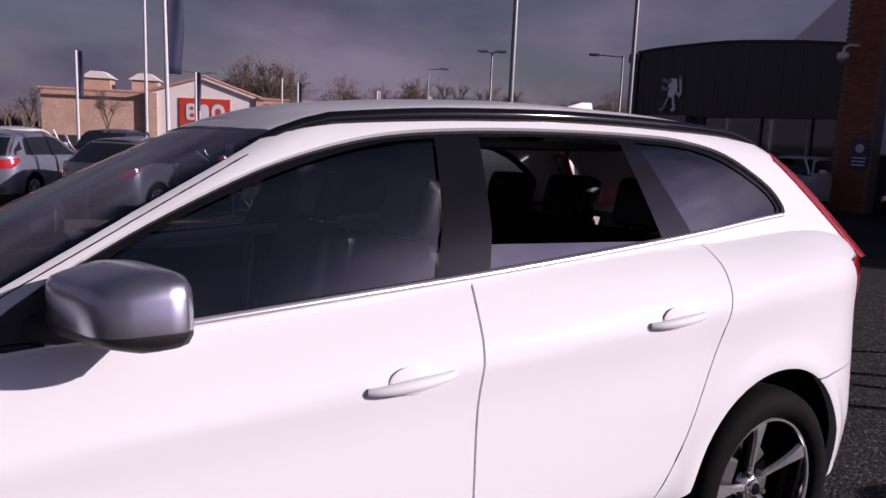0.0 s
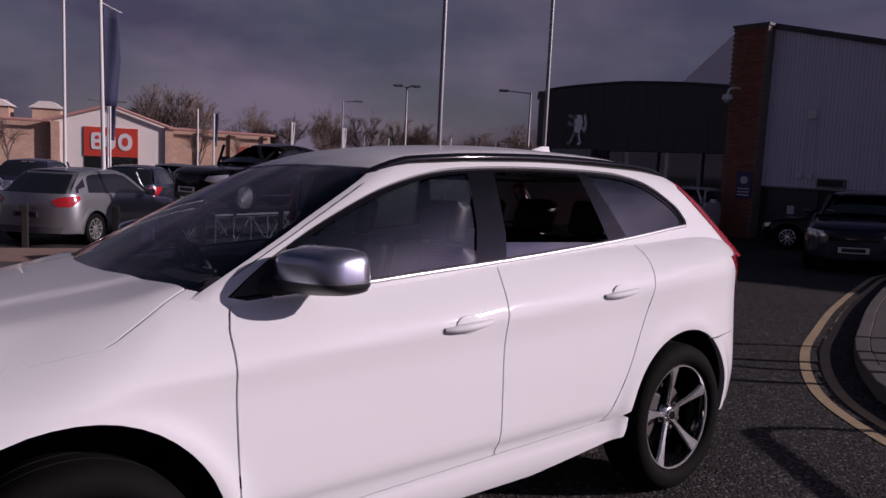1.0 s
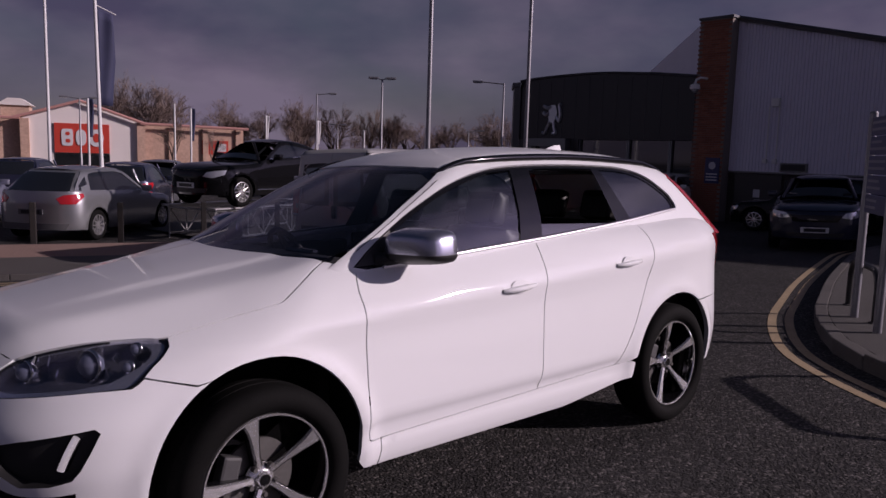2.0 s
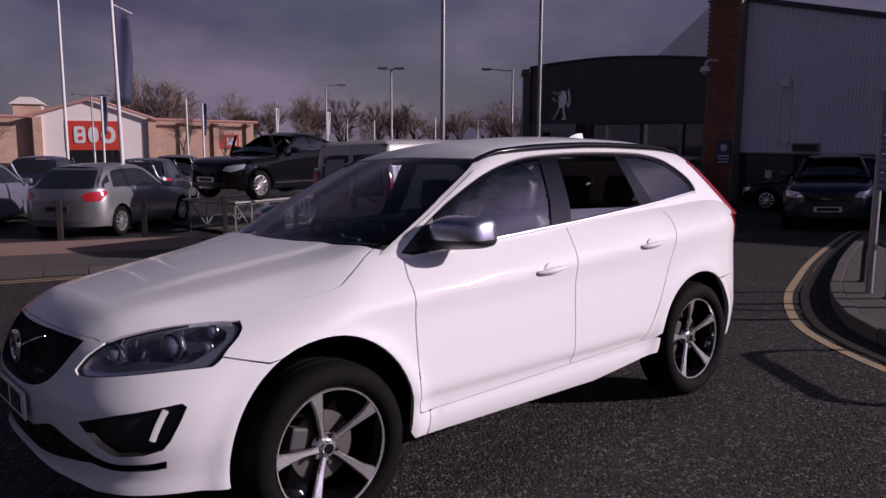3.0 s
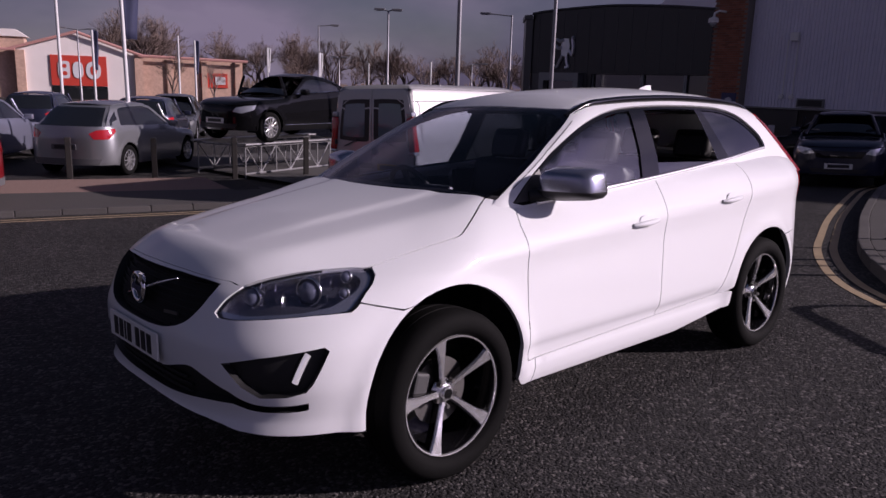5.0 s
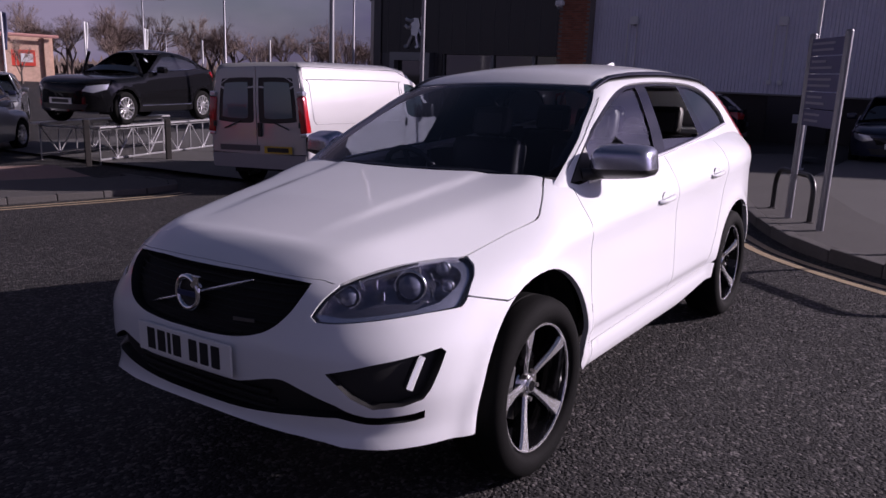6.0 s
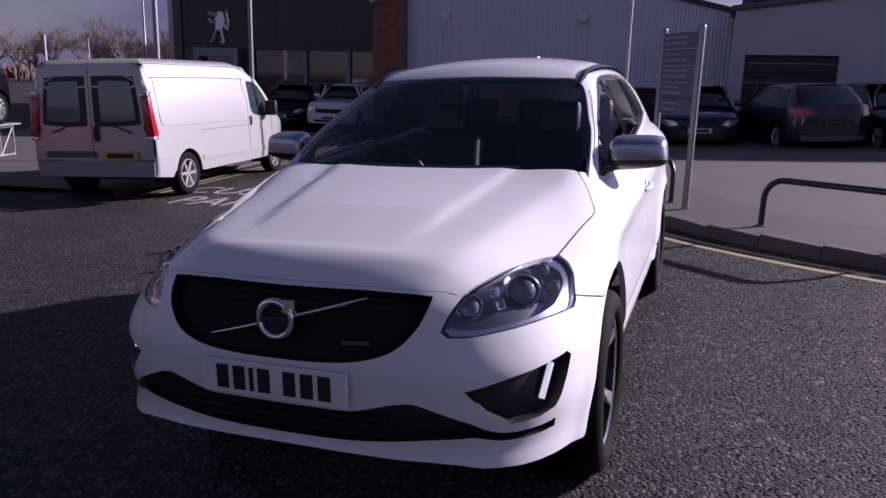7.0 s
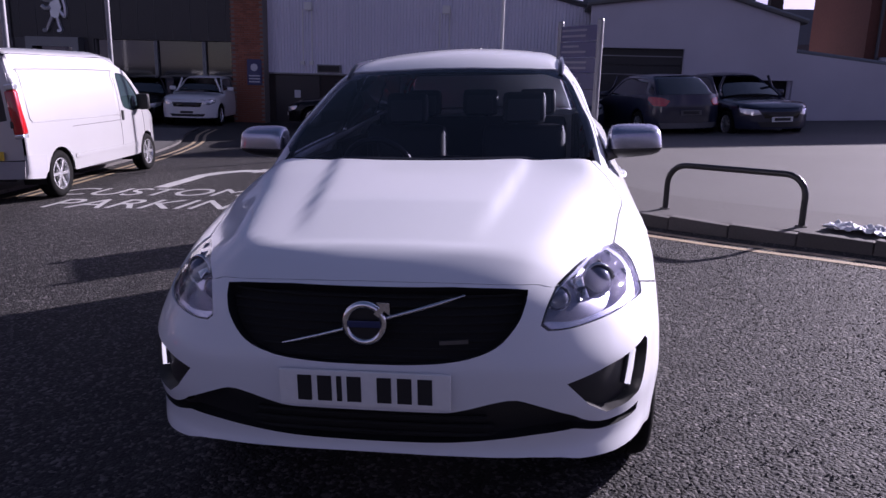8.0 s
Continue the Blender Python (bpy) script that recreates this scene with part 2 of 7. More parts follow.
class Skin:
    """Sheet panels cut from one smooth body field f(x, y, z), which is negative inside the body."""

    def __init__(self, field):
        self.f = field

    def solve(self, base, way, lo, hi):
        lo, hi = np.full(len(base), float(lo)), np.full(len(base), float(hi))
        for _ in range(24):
            mid = (lo + hi) / 2
            p = base + way * mid[:, None]
            out = self.f(p[:, 0], p[:, 1], p[:, 2]) > 0
            hi, lo = np.where(out, mid, hi), np.where(out, lo, mid)
        return base + way * lo[:, None]

    def normal(self, p, e=0.004):
        g = np.stack([self.f(*(p + e * d).T) - self.f(*(p - e * d).T) for d in np.eye(3)], 1)
        return g / np.maximum(np.linalg.norm(g, axis=1, keepdims=True), 1e-9)

    def side(self, x, z):
        return tuple(self.solve(np.array([[x, 0.0, z]]), np.array([[0, -1.0, 0]]), 0, 1.4)[0])

    def front(self, y, z):
        return tuple(self.solve(np.array([[-0.6, -abs(y), z]]), np.array([[-1.0, 0, 0]]), 0, 3.0)[0])

    def top(self, x, y):
        return tuple(self.solve(np.array([[x, y, 0.6]]), np.array([[0, 0, 1.0]]), 0, 1.5)[0])

    def panel(self, name, view, outline, mat, parent, holes=(), step=0.03, thick=0.02, offset=0.0, label="", mirror=False, closed=False, centre=-1.0, hole_mat=None):
        """A panel whose outline is given by places near the skin. view: 'side', 'top', 'hood' or 'nose', the way from which it is cut."""
        flip = np.array([1.0, -1.0, 1.0]) if mirror else np.ones(3)

        def flat(p):
            p = np.array(p, float)
            if view == "side":
                return p[:, [0, 2]]
            if view == "top":
                return p[:, [0, 1]]
            if view == "rear":
                return p[:, [1, 2]]
            if view == "tail":
                return np.stack([np.arctan2(-p[:, 1], p[:, 0] - centre), p[:, 2]], 1)
            if view == "nose":
                return np.stack([np.arctan2(-p[:, 1], centre - p[:, 0]), p[:, 2]], 1)
            return np.stack([p[:, 0] * 0.87 + p[:, 2] * 0.5, p[:, 1]], 1)

        def lift(q):
            n, zero = len(q), np.zeros(len(q))
            if view == "side":
                p = self.solve(np.stack([q[:, 0], zero, q[:, 1]], 1), np.array([[0, -1.0, 0]]), 0, 1.5)
            elif view == "top":
                p = self.solve(np.stack([q[:, 0], q[:, 1], zero + 0.6], 1), np.array([[0, 0, 1.0]]), 0, 1.8)
            elif view == "rear":
                p = self.solve(np.stack([zero + 0.6, q[:, 0], q[:, 1]], 1), np.array([[1.0, 0, 0]]), 0, 2.6)
            elif view == "tail":
                way = np.stack([np.cos(q[:, 0]), -np.sin(q[:, 0]), zero], 1)
                p = self.solve(np.stack([zero + centre, zero, q[:, 1]], 1), way, 0.05, 2.4)
            elif view == "nose":
                way = np.stack([-np.cos(q[:, 0]), -np.sin(q[:, 0]), zero], 1)
                p = self.solve(np.stack([zero + centre, zero, q[:, 1]], 1), way, 0.05, 2.4)
            else:
                p = self.solve(np.stack([0.87 * q[:, 0], q[:, 1], 0.5 * q[:, 0]], 1), np.array([[-0.5, 0, 0.87]]), 0.55, 3.2)
            return p

        loops = []
        for lp in (outline, *holes):
            q = flat(lp)
            fine = []
            for a, b in zip(q, np.roll(q, -1, 0)):
                k = max(1, int(np.ceil(np.linalg.norm(b - a) / (step * 0.9))))
                fine += [a + (b - a) * i / k for i in range(k)]
            loops.append(np.array(fine))
        every = np.vstack(loops)
        lo, hi = every.min(0), every.max(0)
        g = np.stack(np.meshgrid(np.arange(lo[0] + step / 2, hi[0], step), np.arange(lo[1] + step / 2, hi[1], step), indexing="ij"), -1).reshape(-1, 2)
        g = g[inside(loops, g)] if len(g) else g
        if len(g):
            gap = np.min(np.linalg.norm(g[:, None, :] - every[None, :, :], axis=2), 1)
            g = g[gap > step * 0.42]
        pts = np.vstack([every, g]) if len(g) else every
        edges, k = [], 0
        for lp in loops:
            edges += [(k + i, k + (i + 1) % len(lp)) for i in range(len(lp))]
            k += len(lp)
        v2, _, faces, *_ = geometry.delaunay_2d_cdt([Vector(p) for p in pts], edges, [], 0, 1e-6)
        v2 = np.array([tuple(v) for v in v2])
        tri = np.array([f for f in faces if len(f) == 3])
        tri = tri[inside(loops, v2[tri].mean(1))]
        used = np.unique(tri)
        index = np.full(len(v2), -1)
        index[used] = np.arange(len(used))
        v2, tri = v2[used], index[tri]
        p = lift(v2)
        nrm = self.normal(p)
        p = p + nrm * offset
        face_n = np.cross(p[tri[:, 1]] - p[tri[:, 0]], p[tri[:, 2]] - p[tri[:, 0]])
        bad = (face_n * nrm[tri[:, 0]]).sum(1) < 0
        tri[bad] = tri[bad][:, ::-1]
        p, nrm = p * flip, nrm * flip
        if mirror:
            tri = tri[:, ::-1]
        count = {}
        for f in tri:
            for a, b in ((f[0], f[1]), (f[1], f[2]), (f[2], f[0])):
                count[(a, b)] = 1
        rim = [(a, b) for a, b in count if (b, a) not in count]
        verts, normals, polys = [tuple(v) for v in p], [tuple(v) for v in nrm], [tuple(int(i) for i in f) for f in tri]
        made = {}

        def ring(i, depth):
            if (i, depth) not in made:
                made[(i, depth)] = len(verts)
                verts.append(tuple(p[i] - nrm[i] * depth))
                normals.append((0, 0, 0))
            return made[(i, depth)]
        outer_edge = set()
        if hole_mat:
            near = np.min(np.linalg.norm(v2[:, None, :] - loops[0][None, :, :], axis=2), 1) < 1e-5
            outer_edge = set(np.nonzero(near)[0])
        dark = []
        if thick:
            for a, b in rim:
                if hole_mat and a not in outer_edge:
                    dark.append(len(polys))
                polys.append((ring(b, 0.0), ring(a, 0.0), ring(a, thick), ring(b, thick)))
        if closed:
            k = len(verts)
            verts += [tuple(v) for v in p - nrm * thick]
            normals += [tuple(-v) for v in nrm]
            polys += [tuple(int(i) + k for i in f[::-1]) for f in tri]
        me = bpy.data.meshes.new(name)
        me.from_pydata(verts, [], polys)
        me.polygons.foreach_set("use_smooth", [True] * len(polys))
        me.normals_split_custom_set_from_vertices(normals)
        me.materials.append(mat)
        if hole_mat:
            me.materials.append(hole_mat)
            for i in dark:
                me.polygons[i].material_index = 1
        ob = new(name, me)
        ob.parent = parent
        if label:
            ob["label"] = label
        return ob

# ---- ground, kerbs and markings ----
ASPHALT = material("worn_asphalt", (0.037, 0.0353, 0.0353), 0.80, spec=0.24, patch=0.45, patch_size=0.9, smudge=0.15)
at_ = ASPHALT.node_tree
stones = at_.nodes.new("ShaderNodeTexVoronoi")
stones.inputs["Scale"].default_value = 58.0
where = at_.nodes.new("ShaderNodeTexCoord")
uneven = at_.nodes.new("ShaderNodeTexNoise")
uneven.inputs["Scale"].default_value, uneven.inputs["Detail"].default_value = 38.0, 3.0
at_.links.new(where.outputs["Object"], uneven.inputs["Vector"])
bend = at_.nodes.new("ShaderNodeVectorMath")
bend.operation = "MULTIPLY_ADD"
bend.inputs[1].default_value = (0.022, 0.022, 0.022)
at_.links.new(uneven.outputs["Color"], bend.inputs[0])
at_.links.new(where.outputs["Object"], bend.inputs[2])
at_.links.new(bend.outputs[0], stones.inputs["Vector"])
tone_of = at_.nodes.new("ShaderNodeSeparateColor")
at_.links.new(stones.outputs["Color"], tone_of.inputs[0])
tone = at_.nodes.new("ShaderNodeValToRGB")
tone.color_ramp.elements[0].color, tone.color_ramp.elements[1].color = (0.35, 0.35, 0.35, 1), (3.4, 3.25, 3.15, 1)
tone.color_ramp.elements.new(0.75).color = (0.9, 0.9, 0.9, 1)
at_.links.new(tone_of.outputs[0], tone.inputs[0])
tint = at_.nodes.new("ShaderNodeVectorMath")
tint.operation = "MULTIPLY"
base_in = at_.nodes["Principled BSDF"].inputs["Base Color"]
at_.links.new(base_in.links[0].from_socket, tint.inputs[0])
at_.links.new(tone.outputs[0], tint.inputs[1])
at_.links.new(tint.outputs[0], base_in)
dome = at_.nodes.new("ShaderNodeBump")
dome.invert = True
dome.inputs["Strength"].default_value, dome.inputs["Distance"].default_value = 1.0, 0.008
at_.links.new(stones.outputs["Distance"], dome.inputs["Height"])
at_.links.new(dome.outputs[0], at_.nodes["Principled BSDF"].inputs["Normal"])
CONCRETE = material("yard_concrete", (0.080, 0.076, 0.074), 0.85, grain=0.18, grain_size=60, patch=0.2, patch_size=0.5, bump=0.002, bump_size=90)
PAVING = material("pavement_tarmac", (0.066, 0.061, 0.058), 0.85, grain=0.4, grain_size=80, patch=0.2, patch_size=0.8, bump=0.003, bump_size=100)
KERB = material("kerb_concrete", (0.078, 0.072, 0.069), 0.85, grain=0.3, grain_size=50, patch=0.4, patch_size=1.5, bump=0.002, bump_size=70, per_piece=0.15)
YELLOW = material("yellow_line", (0.37, 0.28, 0.17), 0.75, grain=0.35, grain_size=45, patch=0.25, patch_size=4.0)
WHITELINE = material("worn_white_line", (0.38, 0.38, 0.37), 0.75, grain=0.4, grain_size=40, patch=0.3, patch_size=5.0)
BARK = material("pink_gravel", (0.26, 0.17, 0.14), 0.9, grain=0.5, grain_size=45, bump=0.01, bump_size=60)
GRAVEL = material("loose_chippings", (0.062, 0.060, 0.058), 0.8, spec=0.2, grain=0.75, grain_size=30)


bm = bmesh.new()
xs = [-400, -60, -12, -6, 0, 6, 12, 20, 30, 60, 400]
ys = [-400, -60, -14, -8, -4, 0, 4, 9, 14, 30, 80, 400]
grid = [[bm.verts.new((x, y, ground_z(y))) for x in xs] for y in ys]
for a, b in zip(grid, grid[1:]):
    for i in range(len(xs) - 1):
        bm.faces.new((a[i], a[i + 1], b[i + 1], b[i]))
tagged(mesh_object("ground", bm, ASPHALT), "dark grey worn asphalt with coarse chippings", "ground", kind="structure")


def offset_line(line, d):
    """A line moved sideways by d, to its right as it runs."""
    p = np.array(line)
    t = np.gradient(p, axis=0)
    t /= np.linalg.norm(t, axis=1, keepdims=True)
    return p + np.stack([t[:, 1], -t[:, 0]], 1) * d


def strip(name, line, d0, d1, lift0, lift1, mat, label, category, kind="structure"):
    bm = bmesh.new()
    a, b = offset_line(line, d0), offset_line(line, d1)
    va = [bm.verts.new((x, y, ground_z(y) + lift0)) for x, y in a]
    vb = [bm.verts.new((x, y, ground_z(y) + lift1)) for x, y in b]
    for i in range(len(va) - 1):
        bm.faces.new((va[i], va[i + 1], vb[i + 1], vb[i]))
    bmesh.ops.recalc_face_normals(bm, faces=bm.faces)
    if sum(f.normal.z for f in bm.faces) < 0:
        bmesh.ops.reverse_faces(bm, faces=bm.faces)
    return tagged(mesh_object(name, bm, mat), label, category, kind=kind)


def walk_along(line, step):
    """Even points along a line, with headings."""
    p = np.array(line)
    s = np.concatenate([[0], np.cumsum(np.linalg.norm(np.diff(p, axis=0), axis=1))])
    at = np.arange(step / 2, s[-1], step)
    x, y = np.interp(at, s, p[:, 0]), np.interp(at, s, p[:, 1])
    x2, y2 = np.interp(at + 0.02, s, p[:, 0]), np.interp(at + 0.02, s, p[:, 1])
    return [(float(a), float(b), math.degrees(math.atan2(d - b, c - a))) for a, b, c, d in zip(x, y, x2, y2)]


def kerb_run(label, line, height, wide=0.125, length=0.61, side=1):
    kerb = thing("kerb", label, "kerb")
    kerb["kind"] = "structure"
    piece = a_box((0, 0, 0), (length - 0.008, wide, height + 0.2), bevel=0.012)
    me = bpy.data.meshes.new("kerb_stone")
    piece.to_mesh(me)
    piece.free()
    me.materials.append(KERB)
    for x, y, a in walk_along(line, length):
        ob = new("kerb_stone", me)
        ob.parent = kerb
        off = Vector((math.sin(radians(a)), -math.cos(radians(a)), 0)) * (wide / 2 * side)
        ob.matrix_basis = Matrix.Translation((x + off.x, y + off.y, ground_z(y + off.y) + height / 2 - 0.1 + random.uniform(-0.003, 0.003))) @ pose(0, 0, 0, TILT if abs(math.cos(radians(a))) > 0.7 and y < 9 else 0, 0, a)
    return kerb


# the near island: kerb face towards the road, pavement strip and raised yard behind
ISLAND = curve([(-3.2, -9.8), (-0.6, -6.9), (1.1, -4.75), (2.16, -3.29), (2.9, -2.12), (3.62, -1.22), (4.3, -0.68), (5.4, -0.12), (6.6, 0.32), (8.5, 0.95), (11.5, 1.80), (13.2, 2.2), (14.6, 2.2), (15.4, 1.5)], 8)
kerb_run("weathered concrete kerb round the island", ISLAND, 0.12, side=1)
strip("pavement", ISLAND, 0.125, 1.25, 0.115, 0.118, PAVING, "grey tarmac pavement strip behind the kerb", "pavement")
inner = offset_line(ISLAND, 1.25)
bm = bmesh.new()
va = [bm.verts.new((x, y, ground_z(y) + 0.112)) for x, y in inner]
vb = [bm.verts.new((max(x + 3, 60.0), y * 1.0 - 0.0, ground_z(y) + 0.112)) for x, y in inner]
for i in range(len(va) - 1):
    if inner[i + 1][0] >= inner[i][0] - 0.5 and i < len(va) - 30:
        bm.faces.new((va[i], va[i + 1], vb[i + 1], vb[i]))
bmesh.ops.delete(bm, geom=[v for v in bm.verts if not v.link_faces], context="VERTS")
bmesh.ops.recalc_face_normals(bm, faces=bm.faces)
if sum(f.normal.z for f in bm.faces) < 0:
    bmesh.ops.reverse_faces(bm, faces=bm.faces)
tagged(mesh_object("yard_floor", bm, CONCRETE), "pale grey concrete yard for parked cars", "yard", kind="structure")
for k, d in enumerate((-0.20, -0.365)):
    strip("yellow_line", ISLAND, d - 0.085, d, 0.004, 0.004, YELLOW, "worn double yellow line along the kerb", "road marking")

# the far side of the road
FAR = curve([(-30.0, 19.8), (-14.0, 13.6), (-6.0, 10.75), (-1.7, 9.25), (0.6, 8.45), (2.2, 7.92), (3.0, 7.85), (3.42, 8.2), (3.55, 8.8), (3.5, 9.5)], 6)
kerb_run("worn far kerb with a dropped end", FAR, 0.09, side=-1)
strip("far_pavement", FAR, -0.125, -1.9, 0.086, 0.09, PAVING, "tarmac footway beside the far road", "pavement")
strip("gravel_bed", FAR[:-20], -1.9, -3.6, 0.09, 0.10, BARK, "pinkish gravel bed with dark bollards", "gravel bed")
for d in (0.25, 0.45):
    strip("yellow_line", FAR[:-18], d, d + 0.085, 0.004, 0.004, YELLOW, "worn double yellow line by the far kerb", "road marking")
SIDE = curve([(4.6, 7.05), (6.5, 7.25), (8.8, 7.55), (11.0, 7.95), (13.2, 8.6), (15.5, 9.6), (17.5, 10.2)], 6)
strip("forecourt", SIDE, -0.10, -9.0, 0.03, 0.03, CONCRETE, "pale concrete forecourt of the showroom", "yard")
kerb_run("low concrete forecourt kerb", SIDE, 0.05, side=-1)
for d in (0.28, 0.48):
    strip("yellow_line", SIDE, d, d + 0.085, 0.004, 0.004, YELLOW, "worn double yellow line by the forecourt", "road marking")


def lettering(words, x, y, size, wide, mat, label):
    """Flat painted words, read by someone heading along +x."""
    c = bpy.data.curves.new("words", "FONT")
    c.body, c.size, c.align_x = words, 1.0, "LEFT"
    tmp = bpy.data.objects.new("words", c)
    scene.collection.objects.link(tmp)
    dep = bpy.context.evaluated_depsgraph_get()
    me = bpy.data.meshes.new_from_object(tmp.evaluated_get(dep))
    bpy.data.objects.remove(tmp)
    me.name = "road_lettering"
    me.materials.clear()
    me.materials.append(mat)
    co = np.array([v.co for v in me.vertices])
    w, h = co[:, 0].max() - co[:, 0].min(), co[:, 1].max() - co[:, 1].min()
    for v in me.vertices:
        px, py = x + (v.co.y - co[:, 1].min()) / h * size, y - (v.co.x - co[:, 0].min()) / w * wide
        v.co = (px, py, ground_z(py) + 0.005)
    return tagged(new("road_lettering", me), label, "road marking", kind="structure")


lettering("CUSTOMER", 5.02, 6.32, 0.62, 3.55, WHITELINE, "worn white painted road word CUSTOMER")
lettering("PARKING", 4.02, 5.78, 0.66, 2.95, WHITELINE, "worn white painted road word PARKING")
bm = bmesh.new()
add_prism(bm, [(5.75, 4.98), (7.05, 4.98), (7.35, 4.82), (7.55, 4.60), (7.55, 4.40), (7.42, 4.40), (7.70, 4.00), (7.98, 4.40), (7.83, 4.40), (7.83, 4.66), (7.55, 5.02), (7.15, 5.20), (5.75, 5.20)], "z", 0, 0.004)
for v in bm.verts:
    v.co.z += ground_z(v.co.y) + 0.003
tagged(mesh_object("road_arrow", bm, WHITELINE), "worn white painted arrow bending right", "road marking", kind="structure")

# loose chippings that stand out of the surface
rnd = random.Random(4)
verts, faces = [], []
for _ in range(36000):
    x, y = rnd.uniform(-5.2, 4.6), rnd.uniform(-4.8, 2.2)
    if rnd.random() > 0.35 and not (-4.5 < x < 3.2 and -4.2 < y < -0.4):
        continue
    r, h, a = rnd.uniform(0.004, 0.0125), rnd.uniform(0.003, 0.008), rnd.uniform(0, 6.28)
    z, k = ground_z(y), len(verts)
    for i in range(4):
        q = r * rnd.uniform(0.7, 1.2)
        verts.append((x + q * math.cos(a + i * 1.57), y + q * math.sin(a + i * 1.57), z - 0.001))
    verts.append((x + rnd.uniform(-0.3, 0.3) * r, y + rnd.uniform(-0.3, 0.3) * r, z + h))
    faces += [(k + i, k + (i + 1) % 4, k + 4) for i in range(4)]
me = bpy.data.meshes.new("chippings")
me.from_pydata(verts, [], faces)
me.materials.append(GRAVEL)
tagged(new("chippings", me), "small grey stone chippings in the asphalt", "chippings", kind="stuff")

# ---- the white SUV ----
# Car frame: front towards -x, its left side towards -y, wheels on z = 0.
AXLE_F, AXLE_R, HUB_Z = -1.395, 1.378, 0.365
belt = spline((-2.4, 0.97), (-1.6, 1.035), (-0.86, 1.110), (-0.3, 1.152), (0.3, 1.190), (0.8, 1.228), (1.12, 1.255), (1.55, 1.297), (2.1, 1.33))
breadth = spline((-1.45, 0.930), (-0.9, 0.920), (0.0, 0.922), (0.9, 0.925), (1.4, 0.935), (1.75, 0.905), (1.95, 0.85), (2.1, 0.76), (2.22, 0.60))
flank = spline((0.18, -0.13), (0.27, -0.06), (0.33, -0.033), (0.39, -0.022), (0.46, -0.011), (0.54, -0.004),
               (0.70, -0.008), (0.88, -0.014), (0.94, -0.010), (0.985, -0.006), (1.03, -0.018), (1.08, -0.045), (1.14, -0.085), (1.19, -0.122), (1.32, -0.21))
door_foot = spline((0.30, 0.0), (0.37, -0.002), (0.405, -0.013), (0.455, -0.016), (0.492, -0.003), (0.54, 0.0), (0.60, 0.0))
nose_reach = spline((0.2, 0.80), (0.30, 0.865), (0.35, 0.905), (0.43, 0.875), (0.55, 0.900), (0.66, 0.905), (0.78, 0.885), (0.90, 0.850), (0.98, 0.79), (1.1, 0.70))
nose_round = spline((0.3, 3.25), (0.65, 3.05), (0.76, 2.68), (0.9, 2.3), (1.1, 2.1))
hood_line = spline((-2.45, 0.72), (-2.31, 0.905), (-2.25, 0.945), (-2.13, 0.998), (-2.105, 1.006), (-2.06, 1.014), (-1.7, 1.075), (-1.4, 1.120), (-1.13, 1.158), (-0.95, 1.195), (-0.6, 1.27))
hood_ridge = spline((-2.25, 0.44), (-2.0, 0.515), (-1.84, 0.55), (-1.58, 0.605), (-1.35, 0.645), (-1.0, 0.70))
hood_fall = spline((-2.25, 0.55), (-1.85, 0.52), (-1.5, 0.46), (-1.3, 0.34), (-1.12, 0.10))
hood_crown = spline((-2.2, 0.035), (-1.5, 0.03), (-1.1, 0.008))
NOSE_X = -1.45


def lower_field(x, y, z):
    ay = np.abs(y)
    b = belt(x)
    zn = np.where(z > 0.6, 0.6 + (z - 0.6) * 0.59 / (b - 0.6), z)
    w = breadth(x) + flank(zn) + door_foot(np.clip(z, 0.30, 0.60)) * np.clip((x + 1.0) / 0.10, 0, 1) * np.clip((1.0 - x) / 0.25, 0, 1)
    for cx in (AXLE_F, AXLE_R):
        r = np.hypot(x - cx, z - 0.37)
        w = w + 0.014 * np.exp(-((r - 0.46) / 0.05) ** 2) * (z < 0.95)
    w = w - 0.045 * np.clip((x - 0.9) / 0.6, 0, 1) * np.clip((zn - 1.04) / 0.15, 0, 1)
    a = nose_reach(z)
    n = nose_round(z)
    px = np.maximum(NOSE_X - x, 0) / a
    hull = ((px ** n + (ay / w) ** n) ** (1 / n) - 1) * w
    dome = 0.012 / (1 + np.exp((ay - (0.40 - 0.13 * (-1.3 - x))) / 0.012)) * np.clip((x + 2.05) / 0.35, 0, 1)
    over = ay - hood_ridge(x)
    lid = z - (hood_line(x) - 0.006 - hood_fall(x) * (over + np.sqrt(over * over + 0.0016)) / 2 - hood_crown(x) * (ay / 0.7) ** 2 + dome)
    f = smax(hull, lid, 0.10)
    return smax(f, x - 2.24 + 0.10 * (z - 0.6) ** 2 + 0.10 * y * y, 0.10)


roof_line = spline((-0.6, 1.49), (-0.32, 1.597), (0.0, 1.652), (0.35, 1.681), (0.7, 1.693), (1.1, 1.685), (1.5, 1.652), (1.85, 1.592))


def upper_field(x, y, z):
    ay = np.abs(y)
    gy = 0.806 - 0.40 * (z - 1.17) - 0.18 * np.maximum(z - 1.2, 0) ** 2 - 0.07 * np.maximum(-0.15 - x, 0) ** 2 - 0.02 * np.maximum(x - 0.7, 0) ** 2
    sides = ay - gy
    top = z - (roof_line(x) - 0.055 * (ay / 0.6) ** 2)
    lean = (z - 1.13) / 0.42
    xs = -1.18 + 0.83 * lean + 0.26 * ay ** 2 - 0.06 * lean * (1 - lean)
    screen = (xs - x) * 0.47
    back = (x - (2.19 - 1.00 * np.maximum(z - 1.1, 0))) * 0.72
    return smax(smax(smax(sides, top, 0.11), screen, 0.05), back, 0.08)


LOW, UP = Skin(lower_field), Skin(upper_field)


